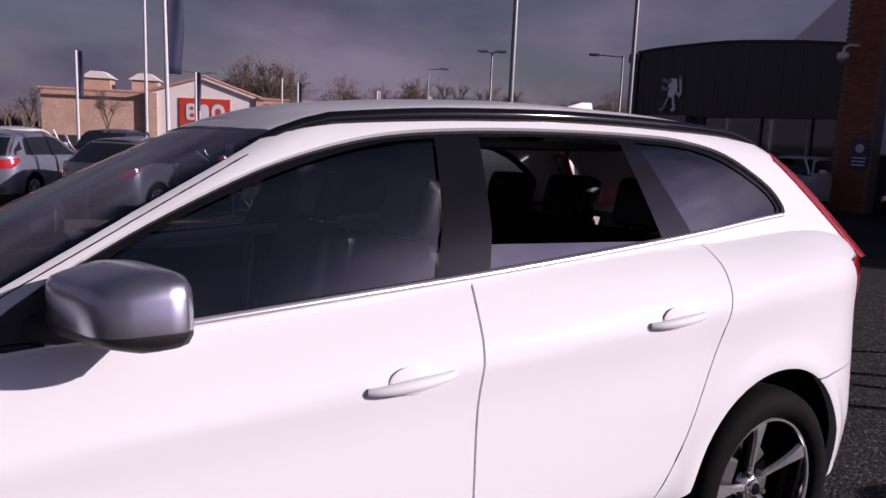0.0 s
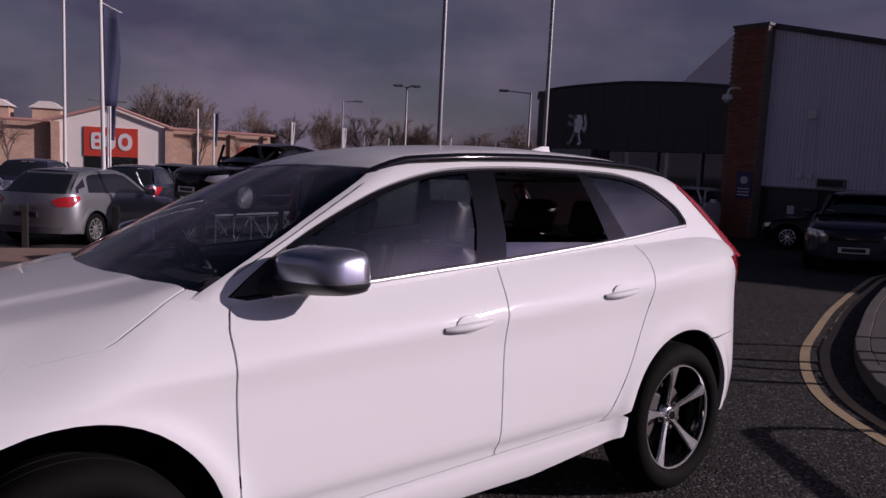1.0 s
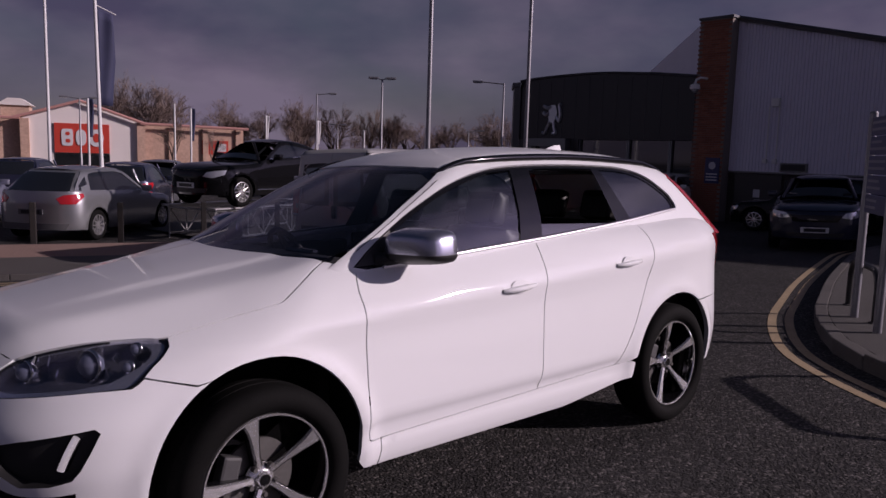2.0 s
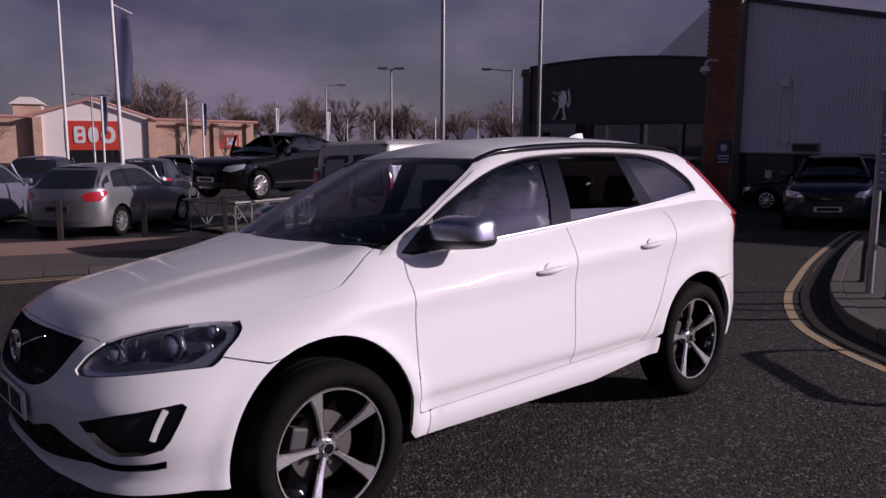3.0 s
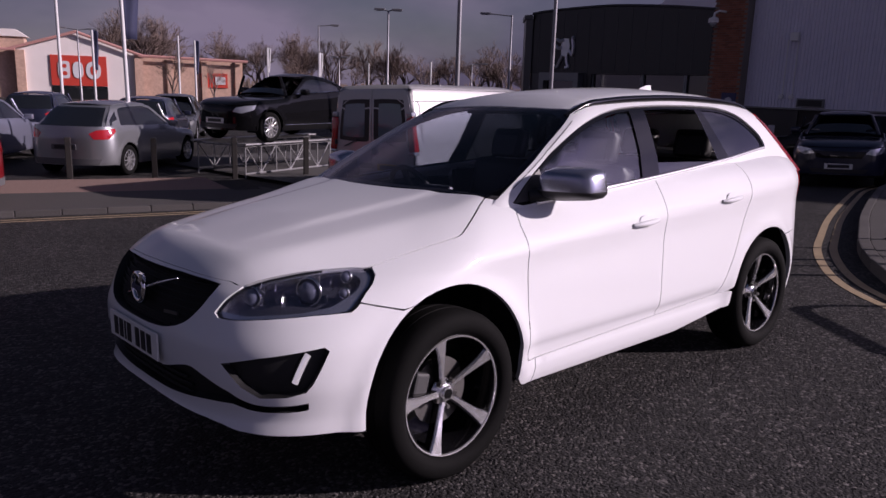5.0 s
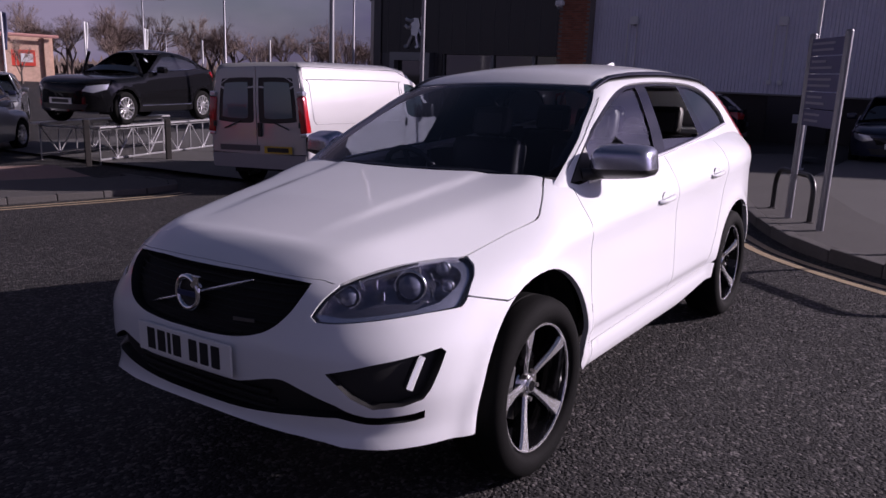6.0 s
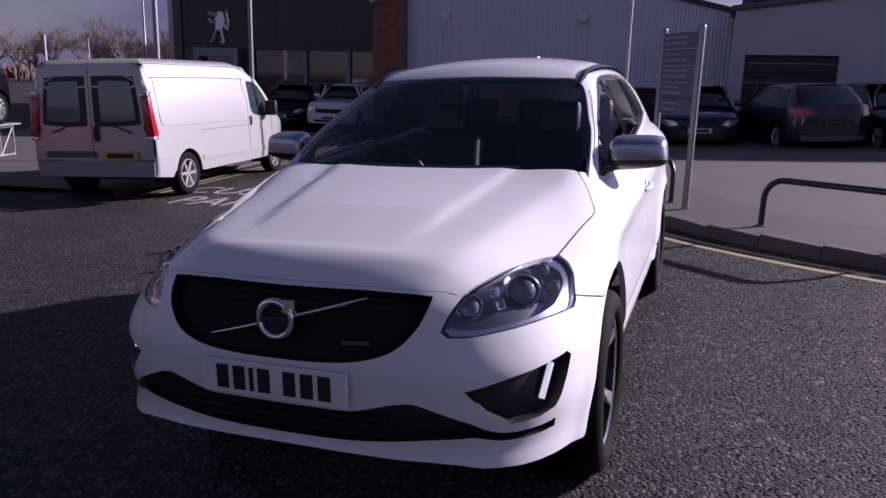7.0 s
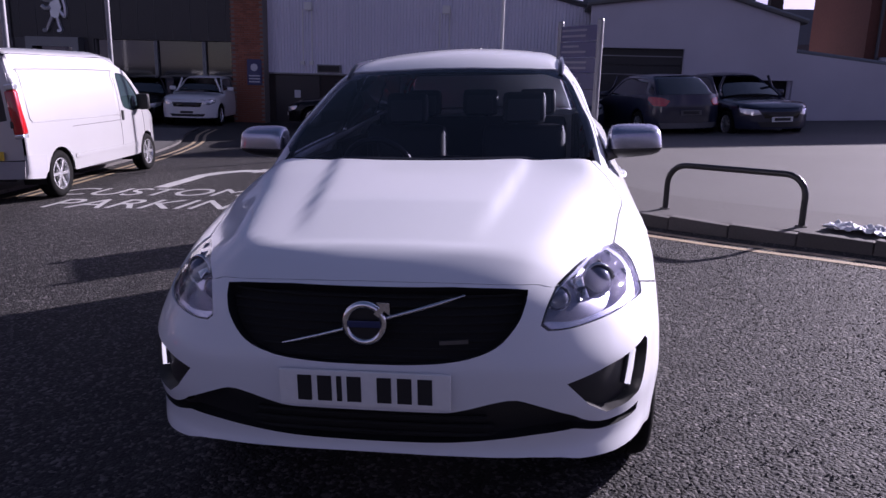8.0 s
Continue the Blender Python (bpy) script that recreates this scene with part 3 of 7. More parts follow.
def pillar_line(z, dx=0.0, dy=0.0):
    """Where the windscreen meets the side glass at a height."""
    y, lean = 0.7, (z - 1.13) / 0.42
    for _ in range(12):
        x = -1.18 + 0.83 * lean + 0.26 * y ** 2 - 0.06 * lean * (1 - lean)
        y = 0.806 - 0.40 * (z - 1.17) - 0.18 * max(z - 1.2, 0) ** 2 - 0.07 * max(-0.15 - x, 0) ** 2
    return (x + dx, -(y + dy), z)


suv = thing("suv_car", "clean white SUV with black grille, silver mirror caps and alloy wheels", "car")
suv.matrix_world = Matrix.Translation((0, -0.9, 0)) @ pose(0, 0, 0, TILT) @ Matrix.Translation((0, 0.9, 0))


def arch(cx, r, a0, a1, n=18, skin=LOW):
    cx, up = (cx - 0.012, 0.412) if cx < 0 else (cx, 0.378)
    return [skin.side(cx + r * math.cos(radians(a)), up + r * math.sin(radians(a))) for a in np.linspace(a0, a1, n)]


def side_line(pts, n=5, skin=LOW):
    return [skin.side(x, z) for x, z in curve(pts, n)]


def front_line(pts, n=4):
    return [LOW.front(y, z) for y, z in curve(pts, n)]


GAP_F = [(-0.918, 1.106), (-0.936, 1.06), (-0.946, 1.0), (-0.943, 0.74), (-0.938, 0.48), (-0.930, 0.420)]
GAP_M = [(0.196, 1.180), (0.180, 1.08), (0.154, 0.87), (0.138, 0.54), (0.126, 0.440)]
GAP_R = [(1.110, 1.250), (1.130, 1.160), (1.112, 1.06), (1.062, 0.93), (0.94, 0.675), (0.81, 0.492), (0.775, 0.458)]
SHUT = [(-1.705, 0.940), (-1.47, 0.989), (-1.315, 1.018), (-1.268, 1.032), (-1.228, 1.053), (-1.169, 1.085), (-1.10, 1.122), (-1.045, 1.146)]
CREST = [LOW.side(-1.02, 1.152)]
G = 0.0035
HOOD_NOSE = [(0.0, 0.930), (0.25, 0.926), (0.475, 0.912)]


def shifted(pts, dx, dz=0.0):
    return [(x + dx, z + dz) for x, z in pts]


for mir in (False, True):
    s = -1 if not mir else 1
    # front wing: from the shut line down to the bumper joint and round the arch
    wing = (side_line(shifted(SHUT, 0.002, -0.003)) + CREST + [LOW.side(-0.985, 1.143), LOW.side(-0.945, 1.132)] + side_line(shifted(GAP_F, -G))
            + [LOW.side(x, z) for x, z in ((-0.922, 0.4062), (-0.893, 0.4055), (-0.864, 0.4066), (-0.866, 0.350), (-0.874, 0.294), (-0.950, 0.300), (-0.966, 0.318))] + arch(AXLE_F, 0.436, -10, 118)
            + [LOW.side(-1.66, 0.788), LOW.side(-1.817, 0.829), LOW.side(-1.787, 0.855), LOW.side(-1.742, 0.886), LOW.side(-1.712, 0.912), LOW.side(-1.706, 0.930)])
    LOW.panel("front_wing", "side", wing, PAINT, suv, thick=0.025, mirror=mir)
    door = (side_line(shifted(GAP_F, G))[::-1] + [LOW.side(x, belt(x) - 0.004) for x in np.linspace(-0.88, 0.18, 14)]
            + side_line(shifted(GAP_M, -G)) + [LOW.side(x, 0.412 + 0.027 * (x + 0.86)) for x in np.linspace(0.104, -0.900, 13)])
    fd = LOW.panel("front_door", "side", door, PAINT, suv, thick=0.025, mirror=mir)
    door = (side_line(shifted(GAP_M, G))[::-1] + [LOW.side(x, belt(x) - 0.004) for x in np.linspace(0.21, 1.09, 12)]
            + side_line(shifted(GAP_R, -G)) + [LOW.side(x, 0.412 + 0.027 * (x + 0.86)) for x in np.linspace(0.742, 0.150, 13)])
    rd = LOW.panel("rear_door", "side", door, PAINT, suv, thick=0.025, mirror=mir)
    quarter = (side_line(shifted(GAP_R, G))[::-1] + [LOW.side(x, belt(x) - 0.002 + 0.022 * min(1.0, max(0.0, (x - 1.60) / 0.05)) - 0.25 * max(0.0, x - 1.8)) for x in np.linspace(1.13, 1.98, 20)] + [LOW.side(2.06, 1.12), LOW.side(2.10, 0.98), LOW.side(2.06, 0.80)]
               + [LOW.side(1.95, 0.74)] + arch(AXLE_R, 0.432, 58, 167) + [LOW.side(0.86, 0.454)])
    LOW.panel("rear_quarter", "side", quarter, PAINT, suv, thick=0.025, mirror=mir)
    sill = ([LOW.side(x, 0.4075 + 0.027 * (x + 0.86)) for x in np.linspace(-0.857, 0.86, 20)] + [LOW.side(0.945, 0.445), LOW.side(0.945, 0.395), LOW.side(0.925, 0.358)]
            + [LOW.side(x, 0.293 + 0.12 * max(0.0, x - 0.35)) for x in np.linspace(0.86, -0.867, 18)] + [LOW.side(-0.859, 0.350)])
    LOW.panel("sill", "side", sill, PAINT, suv, thick=0.05, mirror=mir)
    bumper = [LOW.side(1.965, 0.735), LOW.side(2.06, 0.79), LOW.side(2.12, 0.75), LOW.side(2.14, 0.5), LOW.side(2.0, 0.36), LOW.side(1.85, 0.33)] + arch(AXLE_R, 0.432, -8, 56)
    LOW.panel("rear_bumper_side", "side", bumper, PAINT, suv, thick=0.03, mirror=mir)
    # wheel houses
    for cx in (AXLE_F, AXLE_R):
        bm = bmesh.new()
        prof = [(0.462, 0.86), (0.462, 0.52), (0.02, 0.50)]
        rings = [[bm.verts.new((cx + r * math.cos(a), s * o, 0.395 + r * math.sin(a))) for a in np.linspace(-0.12, math.pi + 0.12, 22)] for r, o in prof]
        for a, b in zip(rings, rings[1:]):
            for k in range(21):
                bm.faces.new((a[k], a[k + 1], b[k + 1], b[k]))
        part("wheel_house", bm, DARK, suv)
    # door glass, frames and the bright waist strip
    frame_top = [(-0.92, 1.128), (-0.82, 1.202), (-0.70, 1.278), (-0.525, 1.371), (-0.27, 1.477), (0.0, 1.546), (0.27, 1.572), (0.62, 1.581), (1.0, 1.577), (1.2, 1.563), (1.40, 1.518), (1.58, 1.415), (1.635, 1.345), (1.635, 1.312)]
    dlo = side_line(frame_top, 5, UP) + [UP.side(x, belt(x) + 0.004) for x in np.linspace(1.6, -0.86, 30)]
    shell = ([pillar_line(z, 0.008) for z in np.linspace(1.12, 1.540, 14)] + [UP.side(-0.245, 1.548)]
             + [UP.side(x, float(roof_line(np.array(x))) - 0.073) for x in np.linspace(-0.22, 1.5, 24)] + side_line([(1.68, 1.55), (1.85, 1.38), (2.02, 1.20)], 4, UP)
             + [UP.side(x, belt(x) - 0.02 - 0.09 * min(1.0, max(0.0, (x - 1.08) / 0.10)) - 0.10 * max(0.0, x - 1.64)) for x in np.linspace(2.0, -0.98, 50)])
    UP.panel("pillar_frame", "side", shell, PAINT, suv, holes=[dlo], thick=0.03, mirror=mir)
    UP.panel("window_surround", "side", dlo, GLOSSBLACK, suv, thick=0.0, offset=-0.012, mirror=mir, label="gloss black window surround",
             holes=[side_line([(-0.80, 1.185), (-0.67, 1.270), (-0.50, 1.360), (-0.25, 1.460), (0.0, 1.528), (0.192, 1.551)], 5, UP) + [UP.side(0.155, 1.33)] + [UP.side(x, belt(x) + 0.016) for x in np.linspace(0.105, -0.70, 12)],
                    side_line([(0.340, 1.556), (0.60, 1.564), (0.888, 1.561)], 4, UP) + [UP.side(x, belt(x) + 0.016) for x in np.linspace(0.955, 0.275, 10)] + [UP.side(0.305, 1.30)],
                    side_line([(0.965, 1.556), (1.20, 1.542), (1.38, 1.497), (1.55, 1.405), (1.605, 1.345), (1.60, 1.318)], 4, UP) + [UP.side(x, belt(x) + 0.014) for x in np.linspace(1.57, 1.10, 7)]])
    front_glass = side_line([(-0.82, 1.178), (-0.68, 1.276), (-0.50, 1.368), (-0.25, 1.468), (0.0, 1.536), (0.207, 1.559)], 5, UP) + [UP.side(0.167, 1.33)] + [UP.side(x, belt(x) + 0.008) for x in np.linspace(0.117, -0.72, 12)]
    UP.panel("window", "side", front_glass, GLASS, fd, thick=0.0, offset=-0.020, mirror=mir, step=0.06, label="clear door glass").visible_shadow = False
    if mir:
        rear_glass = side_line([(0.328, 1.562), (0.60, 1.570), (0.90, 1.567)], 4, UP) + [UP.side(x, belt(x) + 0.008) for x in np.linspace(0.967, 0.265, 10)]
    else:
        rear_glass = [UP.side(x, 1.268 - 0.03 * (x - 0.3)) for x in np.linspace(0.295, 0.965, 8)] + [UP.side(x, belt(x) + 0.002) for x in np.linspace(0.97, 0.265, 10)]
    UP.panel("window", "side", rear_glass, GLASS_DARK, rd, thick=0.0, offset=-0.020, mirror=mir, step=0.06, label="tinted glass, wound down" if not mir else "tinted door glass").visible_shadow = False
    quarter_glass = side_line([(0.955, 1.564), (1.20, 1.549), (1.39, 1.503), (1.56, 1.410), (1.615, 1.345), (1.61, 1.312)], 4, UP) + [UP.side(x, belt(x) + 0.008) for x in np.linspace(1.57, 1.09, 7)]
    UP.panel("quarter_window", "side", quarter_glass, GLASS_DARK, suv, thick=0.0, offset=-0.016, mirror=mir, step=0.06).visible_shadow = False
    strip = []
    for x in np.linspace(-0.78, 1.61, 44):
        z = float(belt(np.array(x))) + 0.003
        strip.append((x, s * (max(-LOW.side(x, z)[1], -UP.side(x, z)[1]) + 0.001), z))
    part("waist_strip", a_tube(strip, 0.0095, 8), BRIGHT, suv, "bright chrome waist strip", 60)
    # roof rail
    pts = []
    for x in np.linspace(-0.30, 1.68, 30):
        k = min(1.0, (x + 0.30) / 0.2, (1.68 - x) / 0.2)
        p = UP.top(x, -0.575 + 0.02 * max(0.0, -x) + 0.03 * max(0.0, x - 1.2))
        pts.append((p[0], -s * p[1] if mir else p[1], p[2] - 0.014 + 0.022 * max(0.0, k)))
    if mir:
        pts = [(p[0], abs(p[1]), p[2]) for p in pts]
    part("roof_rail", a_tube(pts, [0.016 + 0.005 * min(1.0, 4 * i / 29, 4 * (29 - i) / 29) for i in range(30)], 10), GLOSSBLACK, suv, "gloss black roof rail", 60)
    # handles: a bar over a shallow bowl
    for parent, hx, hz in ((fd, -0.038, 0.970), (rd, 0.864, 1.026)):
        y0 = -LOW.side(hx, hz)[1]
        bar = []
        for i in range(15):
            u = i / 14
            bar.append((hx - 0.115 + 0.23 * u, s * (y0 + 0.002 + 0.020 * math.sin(math.pi * u) ** 0.5), hz - 0.004 + 0.012 * u))
        part("handle", a_tube(bar, [0.007 + 0.009 * math.sin(math.pi * (0.08 + 0.84 * i / 14)) for i in range(15)], 8), PAINT, parent, smooth=60)
        bm = bmesh.new()
        bmesh.ops.create_uvsphere(bm, u_segments=20, v_segments=10, radius=1)
        bmesh.ops.transform(bm, matrix=Matrix.Translation((hx, s * (y0 - 0.002), hz + 0.006)) @ Matrix.Diagonal((0.062, 0.005, 0.036, 1)), verts=bm.verts)
        part("handle_bowl", bm, PAINT, parent, smooth=180)
    # tail lamp up the pillar
    lamp = [UP.side(2.19 - 1.0 * (z - 1.1) - 0.03, z) for z in np.linspace(1.53, 1.13, 9)] + [UP.side(2.19 - 1.0 * (z - 1.1) - 0.105, z) for z in np.linspace(1.13, 1.50, 9)]
    UP.panel("tail_lamp", "side", lamp, REDLENS, suv, thick=0.03, offset=0.006, mirror=mir, label="tall red tail lamp")
    lamp = [LOW.side(x, z) for x, z in ((1.90, 1.14), (2.02, 1.15), (2.07, 1.08), (2.10, 1.0), (2.10, 0.90), (2.04, 0.93), (1.97, 1.02))]
    LOW.panel("tail_lamp_foot", "side", lamp, REDLENS, suv, thick=0.03, offset=0.006, mirror=mir)

# hood, cut along its shut lines
edge = front_line(HOOD_NOSE + [(0.52, 0.905)]) + [(x, y + 0.004, z + 0.003) for x, y, z in curve([(-2.142, -0.555, 0.888), (-2.055, -0.60, 0.915), (-1.90, -0.668, 0.938), (-1.79, -0.720, 0.946), (-1.735, -0.752, 0.943)], 4)] + side_line(SHUT)
rear = [LOW.top(x, y) for x, y in ((-1.022, -0.70), (-1.045, -0.6), (-1.09, -0.4), (-1.12, -0.2), (-1.128, 0.0))]
half = edge + rear
whole = half + [(x, -y, z) for x, y, z in half[::-1]]
LOW.panel("bonnet", "hood", whole, PAINT, suv, thick=0.025, step=0.035)
cowl = [LOW.top(x, y) for x, y in ((-1.01, -0.70), (-1.03, -0.69), (-1.05, -0.6), (-1.095, -0.4), (-1.125, -0.2), (-1.135, 0), (-1.02, 0), (-0.97, -0.5), (-0.94, -0.67))]
LOW.panel("cowl", "hood", cowl[:6] + [(x, -y, z) for x, y, z in cowl[:5][::-1]] + [(x, -y, z) for x, y, z in cowl[7:][::-1]] + cowl[6:], BLACK, suv, thick=0.0, offset=-0.024)

# windscreen, roof and tailgate
screen = [pillar_line(z, -0.012, -0.020) for z in np.linspace(1.215, 1.540, 28)]
top_edge = [UP.top(x, y) for x, y in ((-0.252, -0.535), (-0.280, -0.45), (-0.308, -0.25), (-0.315, 0.0))]
base = [UP.front(y, z) for y, z in ((0.0, 1.120), (0.3, 1.120), (0.58, 1.124), (0.645, 1.142), (0.678, 1.168))]
half = screen + top_edge
ring = half + [(x, -y, z) for x, y, z in half[::-1][1:]] + [(x, -y, z) for x, y, z in base[::-1]] + base[1:]
UP.panel("windscreen", "hood", ring, GLASS_SCREEN, suv, thick=0.0, offset=-0.004, step=0.03, label="dark blue-tinted windscreen").visible_shadow = False
band = [pillar_line(z, -0.03, -0.055) for z in np.linspace(1.175, 1.505, 24)] + [UP.top(-0.310, -0.46), UP.top(-0.343, -0.25), UP.top(-0.350, 0.0)]
hole = band + [(x, -y, z) for x, y, z in band[::-1][1:]] + [(x, -y, z) for x, y, z in [UP.front(v, 1.172) for v in (0.60, 0.35)]] + [UP.front(v, 1.172) for v in (0.0, 0.35, 0.60)]
UP.panel("screen_border", "hood", ring, GLOSSBLACK, suv, holes=[hole], thick=0.0, offset=-0.009, label="black printed screen border")
for s in (-1, 1):
    part("screen_seal", a_tube([(x, s * abs(y), z) for x, y, z in [UP.side(pillar_line(v)[0] + 0.034, v) for v in np.linspace(1.19, 1.49, 24)]], 0.0013, 6), GLOSSBLACK, suv)
left = [UP.side(x, float(roof_line(np.array(x))) - 0.073) for x in np.linspace(-0.22, 1.5, 24)]
roof = [UP.top(-0.310, 0), UP.top(-0.303, -0.25), UP.top(-0.275, -0.45), UP.top(-0.246, -0.545)] + left + [UP.top(1.66, -0.5), UP.top(1.72, -0.25), UP.top(1.73, 0)]
UP.panel("roof", "top", roof + [(x, -y, z) for x, y, z in roof[::-1][1:-1]], PAINT, suv, thick=0.025)
gate = [(1.9, y, z) for y, z in ((-0.56, 1.57), (-0.66, 1.3), (-0.72, 1.12), (-0.70, 0.75), (0.70, 0.75), (0.72, 1.12), (0.66, 1.3), (0.56, 1.57))]
both = Skin(lambda x, y, z: np.where(z < 1.2, lower_field(x, y, z), upper_field(x, y, z)))
both.panel("tailgate", "rear", gate, PAINT, suv, thick=0.02, step=0.05)
LOW.panel("rear_bumper", "rear", [(2, y, z) for y, z in ((-0.80, 0.74), (0.80, 0.74), (0.80, 0.36), (-0.80, 0.36))], PAINT, suv, thick=0.03, step=0.05)

# nose: bumper skin with its openings
GRILLE = [(0.0, 0.914), (0.25, 0.910), (0.40, 0.902), (0.475, 0.893)]
GRILLE_SIDE = [(0.475, 0.893), (0.470, 0.86), (0.446, 0.805), (0.385, 0.744), (0.28, 0.710), (0.14, 0.697), (0.0, 0.695)]
BAND_TOP = [(0.0, 0.548), (0.20, 0.548), (0.27, 0.552), (0.42, 0.588), (0.50, 0.570), (0.62, 0.518)]
BAND_LOW = [(0.62, 0.498), (0.50, 0.464), (0.25, 0.440), (0.0, 0.435)]
FOG = [(0.595, 0.625), (0.72, 0.656), (0.850, 0.687), (0.860, 0.672), (0.854, 0.61), (0.843, 0.555), (0.830, 0.525), (0.79, 0.508), (0.72, 0.504), (0.665, 0.545)]
LAMP_IN = front_line([(0.514, 0.797), (0.530, 0.844), (0.555, 0.888)], 4)
LAMP_TOP = curve([(-2.142, -0.555, 0.888), (-2.055, -0.60, 0.915), (-1.90, -0.668, 0.938), (-1.79, -0.720, 0.946), (-1.735, -0.752, 0.943), (-1.713, -0.778, 0.931), (-1.716, -0.800, 0.912)], 4)
LAMP_OUT = curve([(-1.745, -0.822, 0.886), (-1.790, -0.833, 0.854), (-1.838, -0.838, 0.812), (-1.862, -0.833, 0.799)], 3)
LAMP_LOW = front_line([(0.79, 0.794), (0.72, 0.787), (0.60, 0.777), (0.535, 0.780)], 3)
LAMP = LAMP_IN + LAMP_TOP[1:] + LAMP_OUT + LAMP_LOW


def both_sides(h):
    return list(h) + [(x, -y, z) for x, y, z in list(h)[::-1]]


def grown(lp, k):
    c = np.mean(np.array(lp), 0)
    return [tuple(c + (np.array(p) - c) * k) for p in lp]


def mirrored(lp):
    return [(x, -y, z) for x, y, z in lp]


grille_loop = both_sides(front_line(GRILLE[1:], 4) + front_line(GRILLE_SIDE[1:], 4))
strip_tail = front_line([(0.62, 0.512), (0.70, 0.476), (0.79, 0.474), (0.829, 0.482)], 3) + front_line([(0.825, 0.454), (0.79, 0.447), (0.70, 0.448), (0.62, 0.470)], 3)
band_loop = both_sides(front_line(BAND_TOP[1:], 3) + strip_tail[1:] + front_line(BAND_LOW[1:], 3))
fog_loop = [LOW.front(y, z) for y, z in FOG]
outer = ([(x, y, z - 0.008) for x, y, z in front_line(HOOD_NOSE + [(0.52, 0.902)], 4)] + LAMP_IN[::-1] + LAMP_LOW[::-1]
         + [LOW.side(x, z) for x, z in ((-1.862, 0.797), (-1.838, 0.810), (-1.82, 0.824), (-1.665, 0.782))]
         + arch(AXLE_F, 0.436, 119, 190, 14) + [LOW.side(-1.85, 0.335)] + [LOW.front(y, z) for y, z in ((0.86, 0.350), (0.75, 0.360), (0.64, 0.373), (0.58, 0.386), (0.50, 0.394), (0.3, 0.400), (0.1, 0.402), (0.0, 0.402))])
LOW.panel("front_bumper", "nose", outer + mirrored(outer[::-1][1:-1]), PAINT, suv, holes=[grille_loop, band_loop, fog_loop, mirrored(fog_loop)], thick=0.045, step=0.026, hole_mat=BLACK)
grow = 1.02
mesh = LOW.panel("grille", "nose", [(x, y * grow, z) for x, y, z in grille_loop], DARK, suv, thick=0.0, offset=-0.042, label="gloss black slatted grille")
for k in range(9):
    z = 0.705 + 0.0243 * k
    w = float(spline((0.69, 0.10), (0.705, 0.24), (0.74, 0.36), (0.80, 0.43), (0.86, 0.455), (0.93, 0.46))(np.array(z)))
    pts = [LOW.front(abs(y), z) for y in np.linspace(-w, w, 15)]
    pts = [(p[0] + 0.040, y, z) for p, y in zip(pts, np.linspace(-w, w, 15))]
    part("slat", a_tube(pts, 0.0045, 6), DARK, mesh, smooth=60)
pts = [(LOW.front(abs(y), 0.79)[0] + 0.012 + 0.014 * (y / 0.295) ** 4, y, 0.811 - 0.29 * y) for y in np.linspace(0.295, -0.295, 9)]
part("badge_bar", a_tube(pts, [0.0022] + [0.006] * 7 + [0.0022], 8), SATIN, mesh, "slim silver diagonal bar", 60)
bx = LOW.front(0, 0.79)[0]
bm = bmesh.new()
ringm = Matrix.Translation((bx + 0.004, 0, 0.816)) @ Matrix.Rotation(radians(90), 4, "Z")
add_lathe(bm, [(0.047, 0.004), (0.049, 0.014), (0.058, 0.018), (0.067, 0.013), (0.069, 0.0), (0.060, -0.008)], 40, ringm)
badge = part("badge", bm, CHROME, mesh, "round chrome badge", 180)
bm = bmesh.new()
add_prism(bm, [(-0.032, 0.852), (-0.052, 0.872), (-0.040, 0.884), (-0.080, 0.884), (-0.080, 0.846), (-0.064, 0.860), (-0.044, 0.840)], "x", bx - 0.016, bx - 0.002)
part("badge_arrow", bm, CHROME, badge)
part("badge_disc", add_lathe(bmesh.new(), [(0.0, 0.002), (0.048, 0.002)], 32, ringm), BLACK, badge)
part("badge_bar_mark", a_box((bx - 0.010, 0, 0.816), (0.006, 0.100, 0.020), bevel=0.002), material("badge_blue", (0.02, 0.03, 0.10), 0.3), badge, "dark blue bar across the badge")
px = LOW.front(0.30, 0.715)[0]
part("grille_mark", a_box((LOW.front(0.26, 0.76)[0] + 0.018, -0.262, 0.758), (0.006, 0.085, 0.012), pose(0, 0, 0, 0, 0, 14)), STEEL, mesh, "small dull silver emblem")
LOW.panel("lower_intake", "nose", [(x, y * 1.012, z + (0.02 if z > 0.5 else -0.02)) for x, y, z in band_loop], BLACK, suv, thick=0.0, offset=-0.040, label="matt black lower intake")
for k in range(3):
    z = 0.452 + 0.032 * k
    w = 0.40 - 0.02 * k
    pts = [(LOW.front(abs(y), z)[0] + 0.032, y, z) for y in np.linspace(-w, w, 13)]
    part("intake_slat", a_tube(pts, 0.007, 6), DARK, suv, smooth=60)
# plain number plate, its characters as bars
tone = LOW.front(0, 0.62)[0] - 0.016
plate = part("number_plate", a_box((tone, 0, 0.624), (0.010, 0.520, 0.111), bevel=0.004), WHITE, suv, "white plate with black bars")
widths = (0.050, 0.050, 0.018, 0.050, 0.0, 0.050, 0.050, 0.050)
y = 0.205
for w in widths:
    if w:
        part("plate_mark", a_box((tone - 0.006, y - w / 2, 0.624), (0.003, w * 0.86, 0.079)), LETTER, plate)
    y -= (w + 0.011) if w else 0.030

